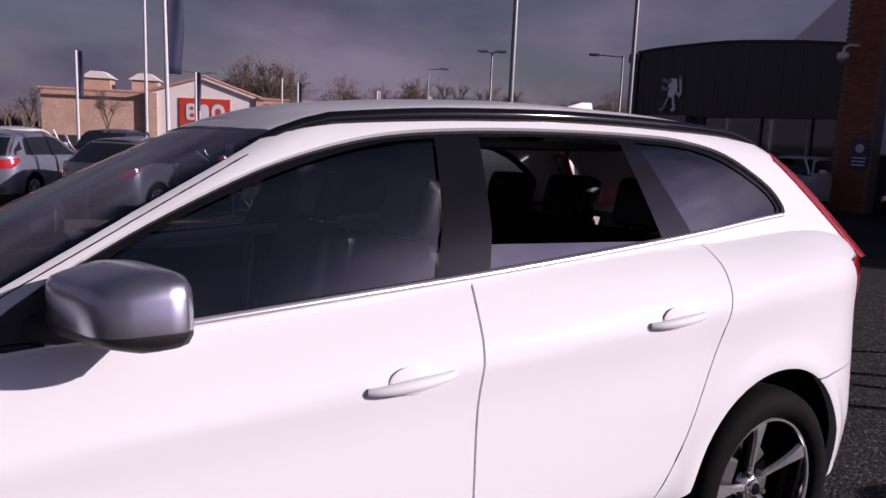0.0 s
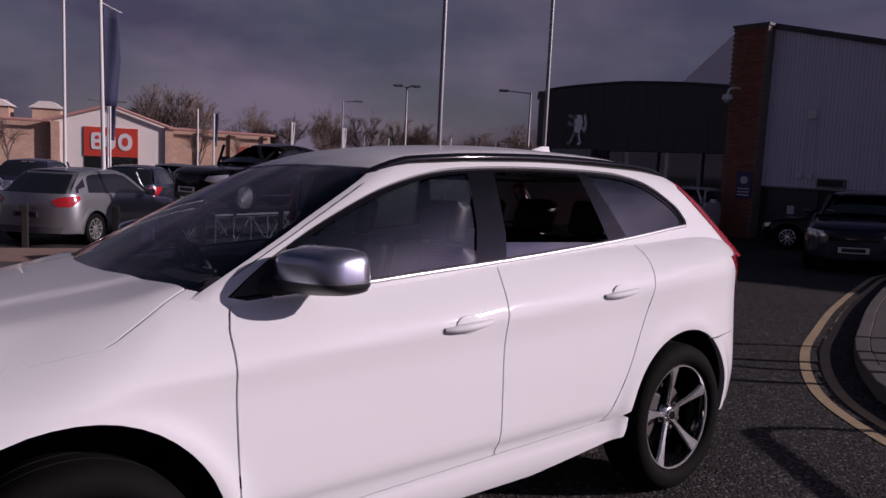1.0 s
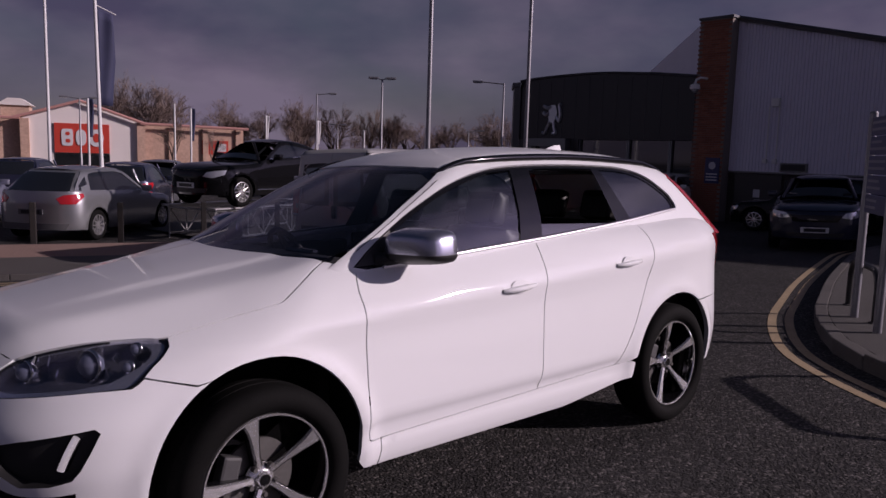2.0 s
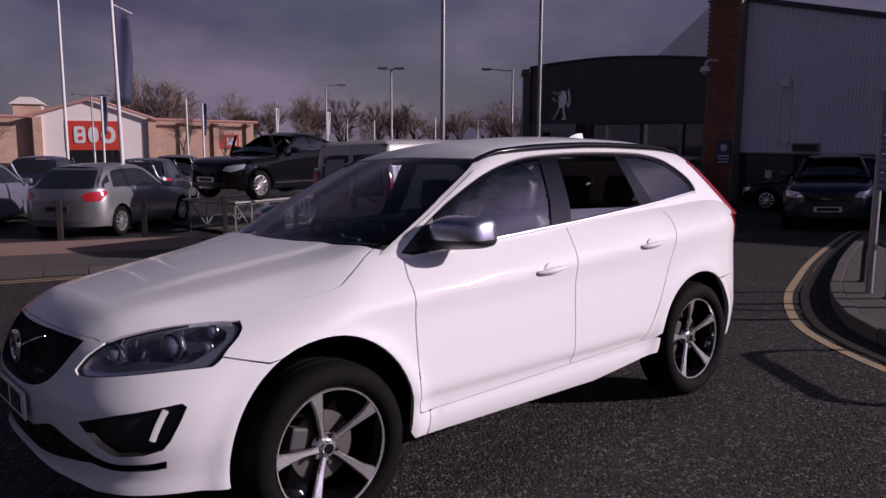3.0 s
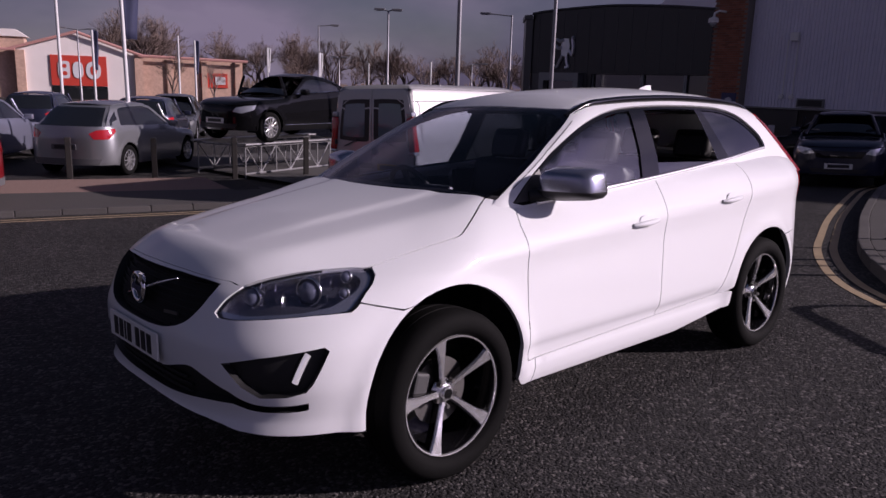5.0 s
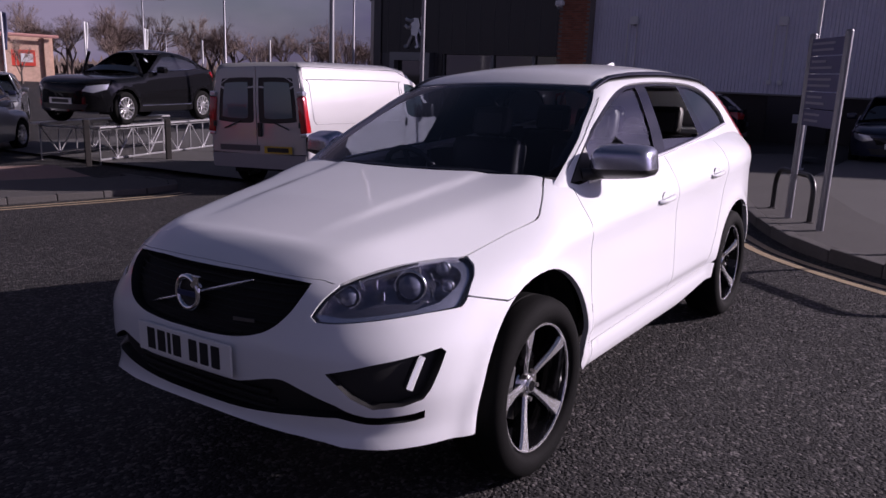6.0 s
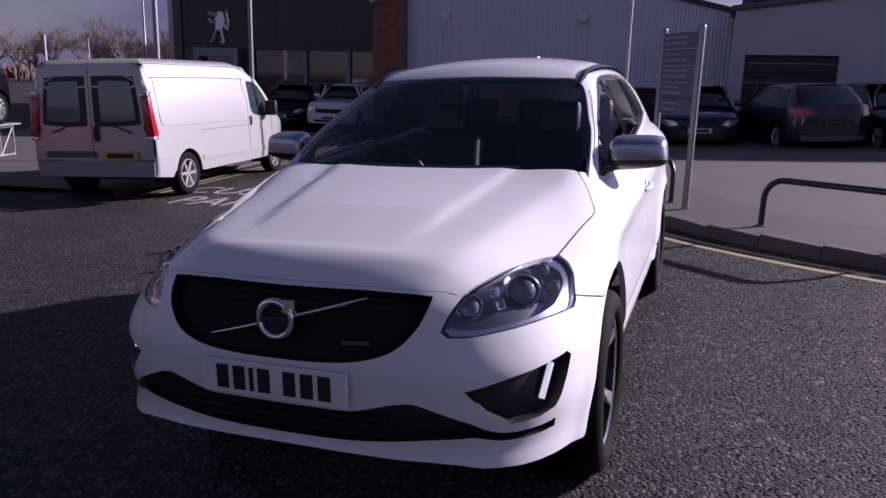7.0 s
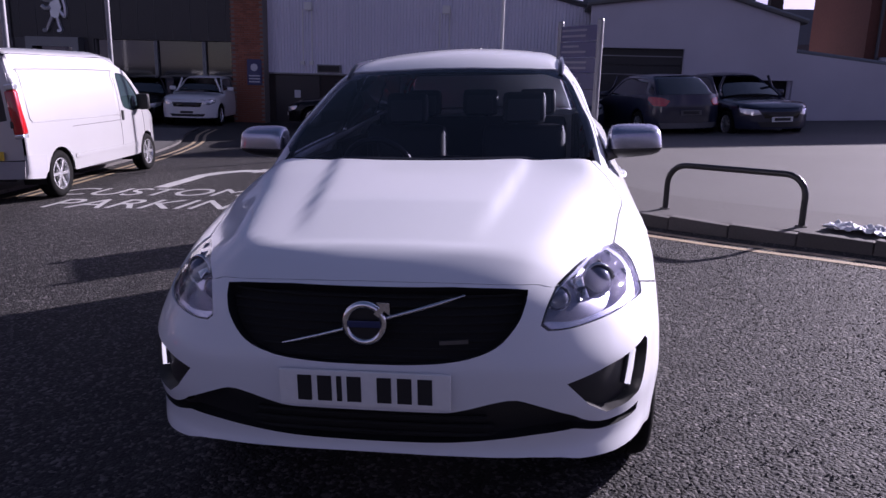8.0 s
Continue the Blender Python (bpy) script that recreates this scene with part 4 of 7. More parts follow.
LENS = material("lamp_lens", (0.10, 0.11, 0.16), 0.06, coat=1.0)
for mir in (False, True):
    s = 1 if mir else -1
    fog = LOW.panel("fog_recess", "nose", grown(fog_loop, 1.08), BLACK, suv, thick=0.0, offset=-0.040, mirror=mir, label="matt black fog lamp recess")
    pts = [LOW.front(y, z) for y, z in ((0.829, 0.664), (0.820, 0.61), (0.809, 0.555))]
    line = np.array(curve(pts, 4))
    out = LOW.normal(line)
    bm = bmesh.new()
    add_tube(bm, [(p[0], s * abs(p[1]), p[2]) for p in line - out * 0.027], 0.0125, 8)
    part("daytime_lamp", bm, LAMPLIT, fog, "lit slim daytime lamp", 60)
    add = bmesh.new()
    add_tube(add, [(p[0], s * abs(p[1]), p[2]) for p in line - out * 0.042], 0.020, 8)
    part("lamp_bezel", add, BLACK, fog, smooth=60)
    # headlamp: housing, trim, projector, bowls and clear cover
    head = LOW.panel("headlamp", "nose", LAMP, GLASS_LAMP, suv, thick=0.0, offset=-0.003, mirror=mir, label="clear headlamp with chrome and black insides")
    head.visible_shadow = False
    well = (front_line([(0.530, 0.808), (0.612, 0.797), (0.685, 0.802), (0.76, 0.809)], 3) + curve([(-1.915, -0.797, 0.824), (-1.855, -0.806, 0.850), (-1.80, -0.806, 0.880), (-1.775, -0.778, 0.912), (-1.815, -0.718, 0.933), (-1.91, -0.668, 0.929)], 3)
            + front_line([(0.605, 0.905), (0.566, 0.882), (0.543, 0.850)], 3))
    rimmed = grown(LAMP, 0.945)
    LOW.panel("lamp_trim", "nose", LAMP, GLOSSBLACK, head, holes=[rimmed], thick=0.012, offset=-0.008, mirror=mir, step=0.02)
    LOW.panel("light_guide", "nose", grown(LAMP, 0.955), LAMPPALE, head, holes=[well], thick=0.05, offset=-0.014, mirror=mir, step=0.02, label="pale silver light guide round the lamp")
    LOW.panel("lamp_housing", "nose", grown(well, 1.05), LAMPDARK, head, thick=0.0, offset=-0.058, mirror=mir)
    for (xx, yy, zz, r, depth) in ((-1.992, -0.712, 0.865, 0.046, 0.030), (-2.160, -0.582, 0.848, 0.034, 0.030), (-1.835, -0.742, 0.906, 0.020, 0.022), (-1.875, -0.790, 0.858, 0.018, 0.018)):
        p, n = Vector((xx, yy, zz)), Vector((-0.92, -0.38, 0.06)).normalized()
        p = p - n * depth
        m = Matrix.Translation((p.x, -p.y if mir else p.y, p.z))
        m = m @ Vector((0, 1, 0)).rotation_difference(Vector((-n.x, n.y if mir else -n.y, -n.z))).to_matrix().to_4x4()
        bowl = part("lamp_bowl", add_lathe(bmesh.new(), [(r * 1.26, 0.018), (r * 1.20, 0.008), (r * 1.06, 0.012), (r * 0.95, 0.026)], 28, m), SATIN, head, smooth=180)
        bm = bmesh.new()
        bmesh.ops.create_uvsphere(bm, u_segments=20, v_segments=12, radius=r, matrix=m @ Matrix.Translation((0, r * 0.55, 0)))
        part("projector", bm, LENS, bowl, smooth=180)
    # chrome plates added between the bowls, tilted to give glints
    for k, (xx, yy, zz) in enumerate(((-2.07, -0.655, 0.835), (-2.085, -0.640, 0.880), (-1.93, -0.705, 0.905), (-1.93, -0.760, 0.840), (-1.90, -0.745, 0.880), (-2.12, -0.615, 0.880))):
        part("reflector_facet", a_box((xx + 0.030, s * (-yy - 0.012), zz), (0.004, 0.034, 0.030), pose(0, 0, 0, 12 * k - 30, 18 - 9 * k, s * (20 + 7 * k)), 0.001), CHROME, head)
    # door mirror
    mirror = new("door_mirror")
    mirror.parent = suv
    cx, cy, cz = -0.668, 0.922, 1.210
    bm = bmesh.new()
    bmesh.ops.create_cube(bm, size=1)
    bmesh.ops.subdivide_edges(bm, edges=bm.edges, cuts=5, use_grid_fill=True)
    for v in bm.verts:
        u = v.co * 2
        k = 1 / (abs(u.x) ** 5 + abs(u.y) ** 5 + abs(u.z) ** 5) ** 0.2 * max(abs(u.x), abs(u.y), abs(u.z))
        u = u * k
        bulge = 1 - 0.30 * max(0.0, -u.x) * (0.4 + 0.6 * u.z * u.z)
        v.co = Vector((cx + 0.088 * u.x + 0.036 * u.y, s * (cy + 0.128 * u.y * (1 - 0.07 * u.z)), cz + 0.078 * u.z * bulge * (1 - 0.08 * u.y) + 0.004 * u.y))
    bmesh.ops.bisect_plane(bm, geom=list(bm.verts) + list(bm.edges) + list(bm.faces), plane_co=(0, 0, cz - 0.030), plane_no=(0, 0, 1))
    cap_faces = [f for f in bm.faces if f.calc_center_median().z < cz - 0.030]
    low = bm.copy()
    bmesh.ops.delete(bm, geom=cap_faces, context="FACES")
    part("mirror_cap", bm, MIRRORCAP, mirror, "satin silver mirror cap", 180)
    bmesh.ops.delete(low, geom=[f for f in low.faces if f.calc_center_median().z >= cz - 0.030], context="FACES")
    bmesh.ops.scale(low, vec=(1.0, 1.0, 1.0), verts=low.verts)
    part("mirror_foot", low, BLACK, mirror, "black mirror underside", 180)
    bm = a_tube([(cx - 0.125, s * 0.765, 1.148), (cx - 0.085, s * 0.80, 1.152), (cx - 0.04, s * 0.845, 1.160), (cx, s * 0.90, 1.168)], [0.034, 0.030, 0.026, 0.022], 12)
    part("mirror_arm", bm, BLACK, mirror, smooth=60)
    part("mirror_glass", a_box((cx + 0.076, s * cy, cz), (0.006, 0.185, 0.125), pose(0, 0, 0, 0, 0, s * -14), 0.002), CHROME, mirror)
    bm = bmesh.new()
    tri = [UP.side(-0.91, 1.128), UP.side(-0.82, 1.198), UP.side(-0.70, 1.272), UP.side(-0.70, 1.135)]
    a = [bm.verts.new((x, -s * y if False else s * (abs(y) + 0.002), z)) for x, y, z in tri]
    b = [bm.verts.new((x, s * (abs(y) - 0.03), z)) for x, y, z in tri]
    bm.faces.new(a), bm.faces.new(b[::-1])
    for i in range(4):
        bm.faces.new((a[i], b[i], b[(i + 1) % 4], a[(i + 1) % 4]))
    bmesh.ops.recalc_face_normals(bm, faces=bm.faces)
    part("mirror_sail", bm, BLACK, mirror)

# aerial fin
bm = bmesh.new()
rings = []
for x, h, w in ((1.16, 0.0, 0.016), (1.22, 0.028, 0.018), (1.29, 0.052, 0.013), (1.345, 0.058, 0.006), (1.36, 0.0, 0.016)):
    z0 = UP.top(x, 0.0)[2] - 0.004
    rings.append([bm.verts.new((x, yy, z0 + hh)) for yy, hh in ((-w * 1.6, 0), (-w * 0.5, h * 0.75), (0, h + 0.002), (w * 0.5, h * 0.75), (w * 1.6, 0))])
for a, b in zip(rings, rings[1:]):
    for k in range(4):
        bm.faces.new((a[k], a[k + 1], b[k + 1], b[k]))
bmesh.ops.recalc_face_normals(bm, faces=bm.faces)
part("aerial_fin", bm, PAINT, suv, smooth=50)

# wheels
TYRE = [(0.262, -0.085), (0.272, -0.108), (0.300, -0.122), (0.335, -0.116), (0.356, -0.098), (0.3650, -0.07), (0.3665, -0.035), (0.3605, -0.032), (0.3605, -0.026), (0.3668, -0.023), (0.3668, 0.023), (0.3605, 0.026), (0.3605, 0.032), (0.3665, 0.035),
        (0.365, 0.07), (0.356, 0.098), (0.335, 0.116), (0.30, 0.122), (0.27, 0.108)]
RIM = [(0.263, -0.090), (0.259, -0.097), (0.253, -0.096), (0.250, -0.088)]


PLASTIC_GREY = material("cast_iron", (0.05, 0.05, 0.052), 0.6, grain=0.2)


def build_wheel(phase):
    w = new("wheel")
    tyre = part("tyre", add_lathe(bmesh.new(), TYRE, 72), RUBBER, w, smooth=50)
    part("rim", add_lathe(bmesh.new(), RIM, 72), ALLOY, w, smooth=40)
    part("rim_barrel", add_lathe(bmesh.new(), [(0.2505, -0.090), (0.242, -0.06), (0.221, 0.088), (0.06, 0.09)], 40), GLOSSBLACK, w, smooth=40)
    part("brake_disc", add_lathe(bmesh.new(), [(0.06, -0.005), (0.148, -0.005), (0.148, 0.012), (0.06, 0.012)], 40), STEEL, w, smooth=40)
    part("caliper", a_box((-0.125, -0.005, 0.045), (0.075, 0.06, 0.13), pose(0, 0, 0, 0, 15, 0), 0.012), PLASTIC_GREY, w)
    for k in range(5):
        turn = Matrix.Rotation(-(phase + 2 * math.pi * k / 5), 4, "Y")
        bm = bmesh.new()
        # a blade that widens to the rim, its face dished and leaning to one side
        rows = ((0.040, -0.013, 0.016, -0.048), (0.085, -0.015, 0.012, -0.055), (0.125, -0.020, 0.011, -0.064), (0.165, -0.026, 0.012, -0.074), (0.21, -0.034, 0.016, -0.084), (0.2515, -0.044, 0.026, -0.091))
        face = [[bm.verts.new(turn @ Vector((r, o + d, z))) for z, d in ((lo, 0.010), (lo + 0.006, 0), (hi - 0.006, -0.002), (hi, 0.010))] for r, lo, hi, o in rows]
        for a, b in zip(face, face[1:]):
            for i in range(3):
                bm.faces.new((a[i], a[i + 1], b[i + 1], b[i]))
        bmesh.ops.recalc_face_normals(bm, faces=bm.faces)
        if sum(f.normal.y for f in bm.faces) > 0:
            bmesh.ops.reverse_faces(bm, faces=bm.faces)
        spoke = part("spoke", bm, ALLOY, w, "machined silver spoke face", 30)
        bm = bmesh.new()
        back = [[bm.verts.new(turn @ Vector((r, o + d, z))) for z, d in ((lo - 0.004, 0.045), (lo - 0.003, 0.009), (hi + 0.003, 0.009), (hi + 0.004, 0.045))] for r, lo, hi, o in rows]
        for a, b in zip(back, back[1:]):
            for i in range(3):
                bm.faces.new((a[i], b[i], b[i + 1], a[i + 1]))
        bmesh.ops.recalc_face_normals(bm, faces=bm.faces)
        part("spoke_flank", bm, GLOSSBLACK, spoke)
        m = turn @ Matrix.Translation((0.054, -0.048, 0.022))
        part("wheel_nut", add_lathe(bmesh.new(), [(0.0, -0.014), (0.009, -0.014), (0.011, 0.008)], 8, m), STEEL, w)
    part("hub", add_lathe(bmesh.new(), [(0.0, -0.064), (0.026, -0.063), (0.031, -0.057), (0.033, -0.050), (0.044, -0.044), (0.060, -0.02)], 32), ALLOY, w, smooth=40)
    part("hub_mark", add_lathe(bmesh.new(), [(0.0, -0.066), (0.022, -0.0655)], 24), GLOSSBLACK, w)
    return w


wheel = build_wheel(radians(35))
spots = ((AXLE_F, -0.812, 0), (AXLE_R, -0.802, 0), (AXLE_F, 0.812, 180), (AXLE_R, 0.802, 180))
for i, (x, yy, rz) in enumerate(spots):
    m = pose(x, yy, HUB_Z, 0, (0, 8, 35, 50)[i], rz)
    if i == 0:
        wheel.matrix_basis = m
        wheel.parent = suv
    else:
        other = copy_thing(wheel, m)
        other.parent = suv

# floor pan and cabin
part("floor_pan", a_box((0.05, 0, 0.36), (3.9, 1.40, 0.10), bevel=0.02), DARK, suv)
part("bulkhead", a_box((-1.05, 0, 0.72), (0.05, 1.5, 0.70)), DARK, suv)
part("engine_cover", a_box((-1.55, 0, 0.62), (1.1, 0.96, 0.42)), DARK, suv)
dash = part("dashboard", a_box((-0.86, 0, 0.99), (0.42, 1.36, 0.26), bevel=0.06), CABIN, suv, "black moulded dashboard", 50)
part("dash_screen", a_box((-0.70, 0.0, 1.09), (0.05, 0.26, 0.10), bevel=0.015), GLOSSBLACK, dash)
part("centre_console", a_box((-0.35, 0, 0.66), (0.80, 0.26, 0.32), bevel=0.03), CABIN, suv)
m = Matrix.Translation((-0.56, 0.36, 1.05)) @ Matrix.Rotation(radians(65), 4, "Y")
bm = bmesh.new()
add_tube(bm, [m @ Vector((0.18 * math.cos(a), 0.18 * math.sin(a), 0)) for a in np.linspace(0, 2 * math.pi, 33)], 0.016, 8, False)
steer = part("steering_wheel", bm, LEATHER, suv, smooth=60)
bm = bmesh.new()
for a in (0.0, math.pi, -math.pi / 2):
    add_tube(bm, [m @ Vector((0, 0, 0)), m @ Vector((0.17 * math.sin(a + math.pi / 2), 0.17 * math.cos(a + math.pi / 2), 0))], 0.018, 6)
part("steering_spokes", bm, CABIN, steer)


def cabin_seat(x, y, wide):
    seat = new("seat")
    seat.parent = suv
    part("cushion", a_box((x - 0.02, y, 0.62), (0.52, wide, 0.20), bevel=0.06), LEATHER, seat, smooth=60)
    lean = Matrix.Rotation(radians(16), 4, "Y")
    part("backrest", a_box((x + 0.30, y, 0.93), (0.16, wide, 0.62), lean, 0.06), LEATHER, seat, smooth=60)
    n = 1 if wide < 0.7 else 3
    for k in range(n):
        yy = y + (k - (n - 1) / 2) * 0.42
        rest = part("headrest", a_box((x + 0.40, yy, 1.33), (0.10, 0.26, 0.19), lean, 0.04), LEATHER, seat, smooth=60)
        part("headrest_panel", a_box((x + 0.348, yy, 1.32), (0.012, 0.19, 0.13), lean, 0.004), LEATHER_PALE, rest)
        for dy in (-0.05, 0.05):
            part("post", a_tube([(x + 0.365, yy + dy, 1.17), (x + 0.395, yy + dy, 1.28)], 0.007, 6), CHROME, rest)


cabin_seat(-0.12, -0.36, 0.50)
cabin_seat(-0.12, 0.36, 0.50)
cabin_seat(0.85, 0.0, 1.26)
part("headliner", a_box((0.72, 0, 1.535), (1.5, 0.9, 0.02), bevel=0.004), material("headliner", (0.05, 0.05, 0.05), 0.9), suv)
for s in (-1, 1):
    part("door_trim", a_box((-0.40, s * 0.775, 0.80), (1.0, 0.04, 0.60), bevel=0.015), CABIN, suv)
    part("door_trim", a_box((0.58, s * 0.775, 0.82), (0.86, 0.04, 0.64), bevel=0.015), CABIN, suv)
    part("load_trim", a_box((1.50, s * 0.70, 0.90), (0.90, 0.04, 0.72), bevel=0.015), CABIN, suv)
part("load_floor", a_box((1.6, 0, 0.62), (0.9, 1.3, 0.05)), CABIN, suv)

# ---- parked vehicles ----
LENS = material("lamp_cover", (0.55, 0.57, 0.60), 0.1, metal=0.6, coat=1.0)
YELLOWPLATE = material("yellow_plate", (0.62, 0.42, 0.03), 0.5)
PLASTIC = material("grey_bumper_plastic", (0.10, 0.10, 0.105), 0.55, grain=0.1)


def paint(name, color, metal=0.0, rough=0.3):
    return material(name, color, rough, metal=metal, coat=1.0, spec=0.15, smudge=0.08, patch=0.05, patch_size=1.5)


CAR_SILVER = paint("silver_paint", (0.34, 0.35, 0.37), 0.75, 0.34)
CAR_BLACK = material("black_paint", (0.006, 0.006, 0.007), 0.12, coat=0.5, spec=0.05, smudge=0.03)
CAR_NAVY = paint("navy_paint", (0.018, 0.022, 0.045), 0.3)
CAR_RED = paint("red_paint", (0.17, 0.008, 0.012))
CAR_WHITE = paint("plain_white_paint", (0.78, 0.78, 0.78))
CAR_GREY = paint("grey_paint", (0.13, 0.135, 0.15), 0.5)
CAR_BLUE = paint("pale_blue_paint", (0.24, 0.25, 0.33), 0.5)
BODY = paint("base_paint", (0.3, 0.3, 0.3))
GLASS_SHUT = material("dark_car_glass", (0.012, 0.014, 0.017), 0.05, coat=1.0)


def road_wheel(radius, parent, m, spokes=10):
    w = new("wheel")
    w.parent = parent
    w.matrix_basis = m
    r = radius
    part("tyre", add_lathe(bmesh.new(), [(r * 0.66, -0.085), (r * 0.78, -0.10), (r * 0.93, -0.095), (r * 0.995, -0.07), (r, 0.0), (r * 0.995, 0.07), (r * 0.9, 0.1)], 28), RUBBER, w, smooth=50)
    part("rim", add_lathe(bmesh.new(), [(r * 0.67, -0.088), (r * 0.63, -0.09), (r * 0.60, -0.06), (r * 0.58, 0.06)], 28), ALLOY, w, smooth=50)
    part("barrel", add_lathe(bmesh.new(), [(r * 0.62, -0.02), (0.0, 0.0)], 20), BLACK, w)
    for k in range(spokes):
        a = 2 * math.pi * k / spokes
        m2 = Matrix.Rotation(-a, 4, "Y") @ Matrix.Translation((r * 0.36, -0.07, 0))
        part("spoke", a_box((0, 0, 0), (r * 0.56, 0.025, r * 0.60 * 2.2 / spokes * 0.55), m2, 0.004), ALLOY, w)
    part("hub", add_lathe(bmesh.new(), [(0.0, -0.088), (r * 0.16, -0.085), (r * 0.18, -0.05)], 14), ALLOY, w, smooth=50)
    return w


def parked_car(name, label, L=4.2, W=0.88, H=1.48, wheelbase=2.6, nose_h=0.72, bonnet_h=0.93, belt_f=0.93, belt_r=1.02, screen_x=-0.95, roof_f=-0.2, roof_r=1.25, glass_r=1.75, wheel_r=0.31, bottom=0.22, spokes=10, bright=False):
    """A parked car, front towards -x, built of skin panels, glass, lamps, plates and wheels."""
    top = thing(name, label, "car")
    hx = L / 2
    bl = spline((-hx, bonnet_h - 0.18), (screen_x, belt_f), (0.3, (belt_f + belt_r) / 2 + 0.01), (glass_r, belt_r), (hx, belt_r))
    hl = spline((-hx - 0.02, nose_h - 0.12), (-hx + 0.08, nose_h), (-hx + 0.4, nose_h + 0.6 * (bonnet_h - nose_h)), (screen_x, bonnet_h), (screen_x + 0.3, bonnet_h + 0.3))
    pr = spline((0.15, -0.10), (0.25, -0.03), (0.35, -0.01), (0.55, 0.0), (0.75, -0.012), (0.90, -0.045), (1.02, -0.10), (1.1, -0.15))

    def low(x, y, z):
        ay = np.abs(y)
        w = W + pr(z - (bl(x) - 0.96) * np.clip((z - 0.5) / 0.4, 0, 1))
        for cx in (-wheelbase / 2, wheelbase / 2):
            w = w + 0.012 * np.exp(-((np.hypot(x - cx, z - wheel_r) - wheel_r - 0.08) / 0.05) ** 2)
        a, b = np.maximum(-hx + 0.75 - x, 0) / 0.75, np.maximum(x - hx + 0.55, 0) / (0.55 - 0.12 * np.maximum(z - 0.8, 0))
        hull = ((np.maximum(a, b) ** 2.6 + (ay / w) ** 2.6) ** (1 / 2.6) - 1) * w
        return smax(hull, z - hl(x) + 0.06 * (ay / W) ** 3, 0.09)

    rl = spline((roof_f - 0.1, H - 0.09), (roof_f + 0.25, H - 0.02), ((roof_f + roof_r) / 2, H), (roof_r, H - 0.03), (roof_r + 0.4, H - 0.10))

    def up(x, y, z):
        ay = np.abs(y)
        sides = ay - (W - 0.10 - 0.42 * (z - 0.95) - 0.05 * np.maximum(-0.1 - x, 0) ** 2 - 0.05 * np.maximum(x - 0.6, 0) ** 2)
        lean = (z - belt_f) / (H - 0.06 - belt_f)
        screen = (screen_x - 0.05 + (roof_f - screen_x) * lean + 0.2 * y * y - x) * 0.55
        back = (x - (hx - 0.12 + (roof_r + 0.2 - hx + 0.12) * (z - belt_r) / (H - 0.06 - belt_r) - 0.18 * y * y)) * 0.7
        return smax(smax(smax(sides, z - rl(x) + 0.05 * (ay / 0.6) ** 2, 0.10), screen, 0.05), back, 0.05)
    lo, hi = Skin(low), Skin(up)
    st = 0.075

    def arc(cx, a0, a1):
        r = wheel_r + 0.055
        return [lo.side(cx + r * math.cos(radians(a)), wheel_r + r * math.sin(radians(a))) for a in np.linspace(a0, a1, 12)]
    f, r = -wheelbase / 2, wheelbase / 2
    split = screen_x + 0.02
    edge_z = nose_h - 0.02
    for mir in (False, True):
        lp = ([lo.side(-hx + 0.42, edge_z - 0.02)] + [lo.side(x, float(min(hl(np.array(x)) - 0.07, bl(np.array(x))))) for x in np.linspace(-hx + 0.5, screen_x, 6)] + [lo.side(x, float(bl(np.array(x)))) for x in np.linspace(screen_x + 0.1, hx - 0.35, 12)]
              + [lo.side(hx - 0.30, 0.8), lo.side(hx - 0.30, 0.5), lo.side(hx - 0.30, bottom + 0.05)] + arc(r, -12, 190) + [lo.side(x, bottom) for x in np.linspace(r - wheel_r - 0.12, f + wheel_r + 0.12, 6)] + arc(f, -12, 190) + [lo.side(-hx + 0.42, bottom + 0.05)])
        lo.panel("body_side", "side", lp, BODY, top, step=st, mirror=mir)
        gl = [hi.side(x, float(bl(np.array(x))) + 0.02) for x in np.linspace(screen_x + 0.34, glass_r - 0.10, 10)] + [hi.side(glass_r - 0.14, belt_r + 0.12), hi.side(roof_r + 0.02, H - 0.17), hi.side(roof_r - 0.25, H - 0.125)] + [hi.side(x, H - 0.115) for x in np.linspace(roof_r - 0.5, roof_f + 0.45, 4)] + [hi.side(roof_f + 0.2, H - 0.16)]
        shell = [hi.side(x, float(bl(np.array(x))) - 0.03) for x in np.linspace(screen_x + 0.16, hx - 0.30, 10)] + [hi.side(roof_r + 0.26, H - 0.22), hi.side(roof_r + 0.10, H - 0.10)] + [hi.side(x, float(rl(np.array(x))) - 0.065) for x in np.linspace(roof_r, roof_f + 0.3, 6)] + [hi.side(roof_f + 0.12, H - 0.12)]
        hi.panel("window_frame", "side", shell, BODY, top, holes=[gl], step=st, mirror=mir)
        hi.panel("side_window", "side", gl, GLASS_SHUT, top, step=0.12, thick=0.0, offset=-0.012, mirror=mir)
        s = 1 if mir else -1
        for cx, n in ((f, "front"), (r, "rear")):
            road_wheel(wheel_r, top, pose(cx, s * (W - 0.10), wheel_r, 0, 0, 180 if mir else 0), spokes)
            bm = bmesh.new()
            rr = wheel_r + 0.06
            ring = [[bm.verts.new((cx + q * math.cos(a), s * o, wheel_r + q * math.sin(a))) for a in np.linspace(-0.3, math.pi + 0.3, 12)] for q, o in ((rr, W - 0.05), (rr, W - 0.35), (0.02, W - 0.36))]
            for a, b in zip(ring, ring[1:]):
                for k in range(11):
                    bm.faces.new((a[k], a[k + 1], b[k + 1], b[k]))
            part("wheel_house", bm, DARK, top)
        part("door_mirror", a_box((screen_x + 0.45, s * (W + 0.06), belt_f + 0.09), (0.12, 0.20, 0.13), bevel=0.035), BODY, top, smooth=60)
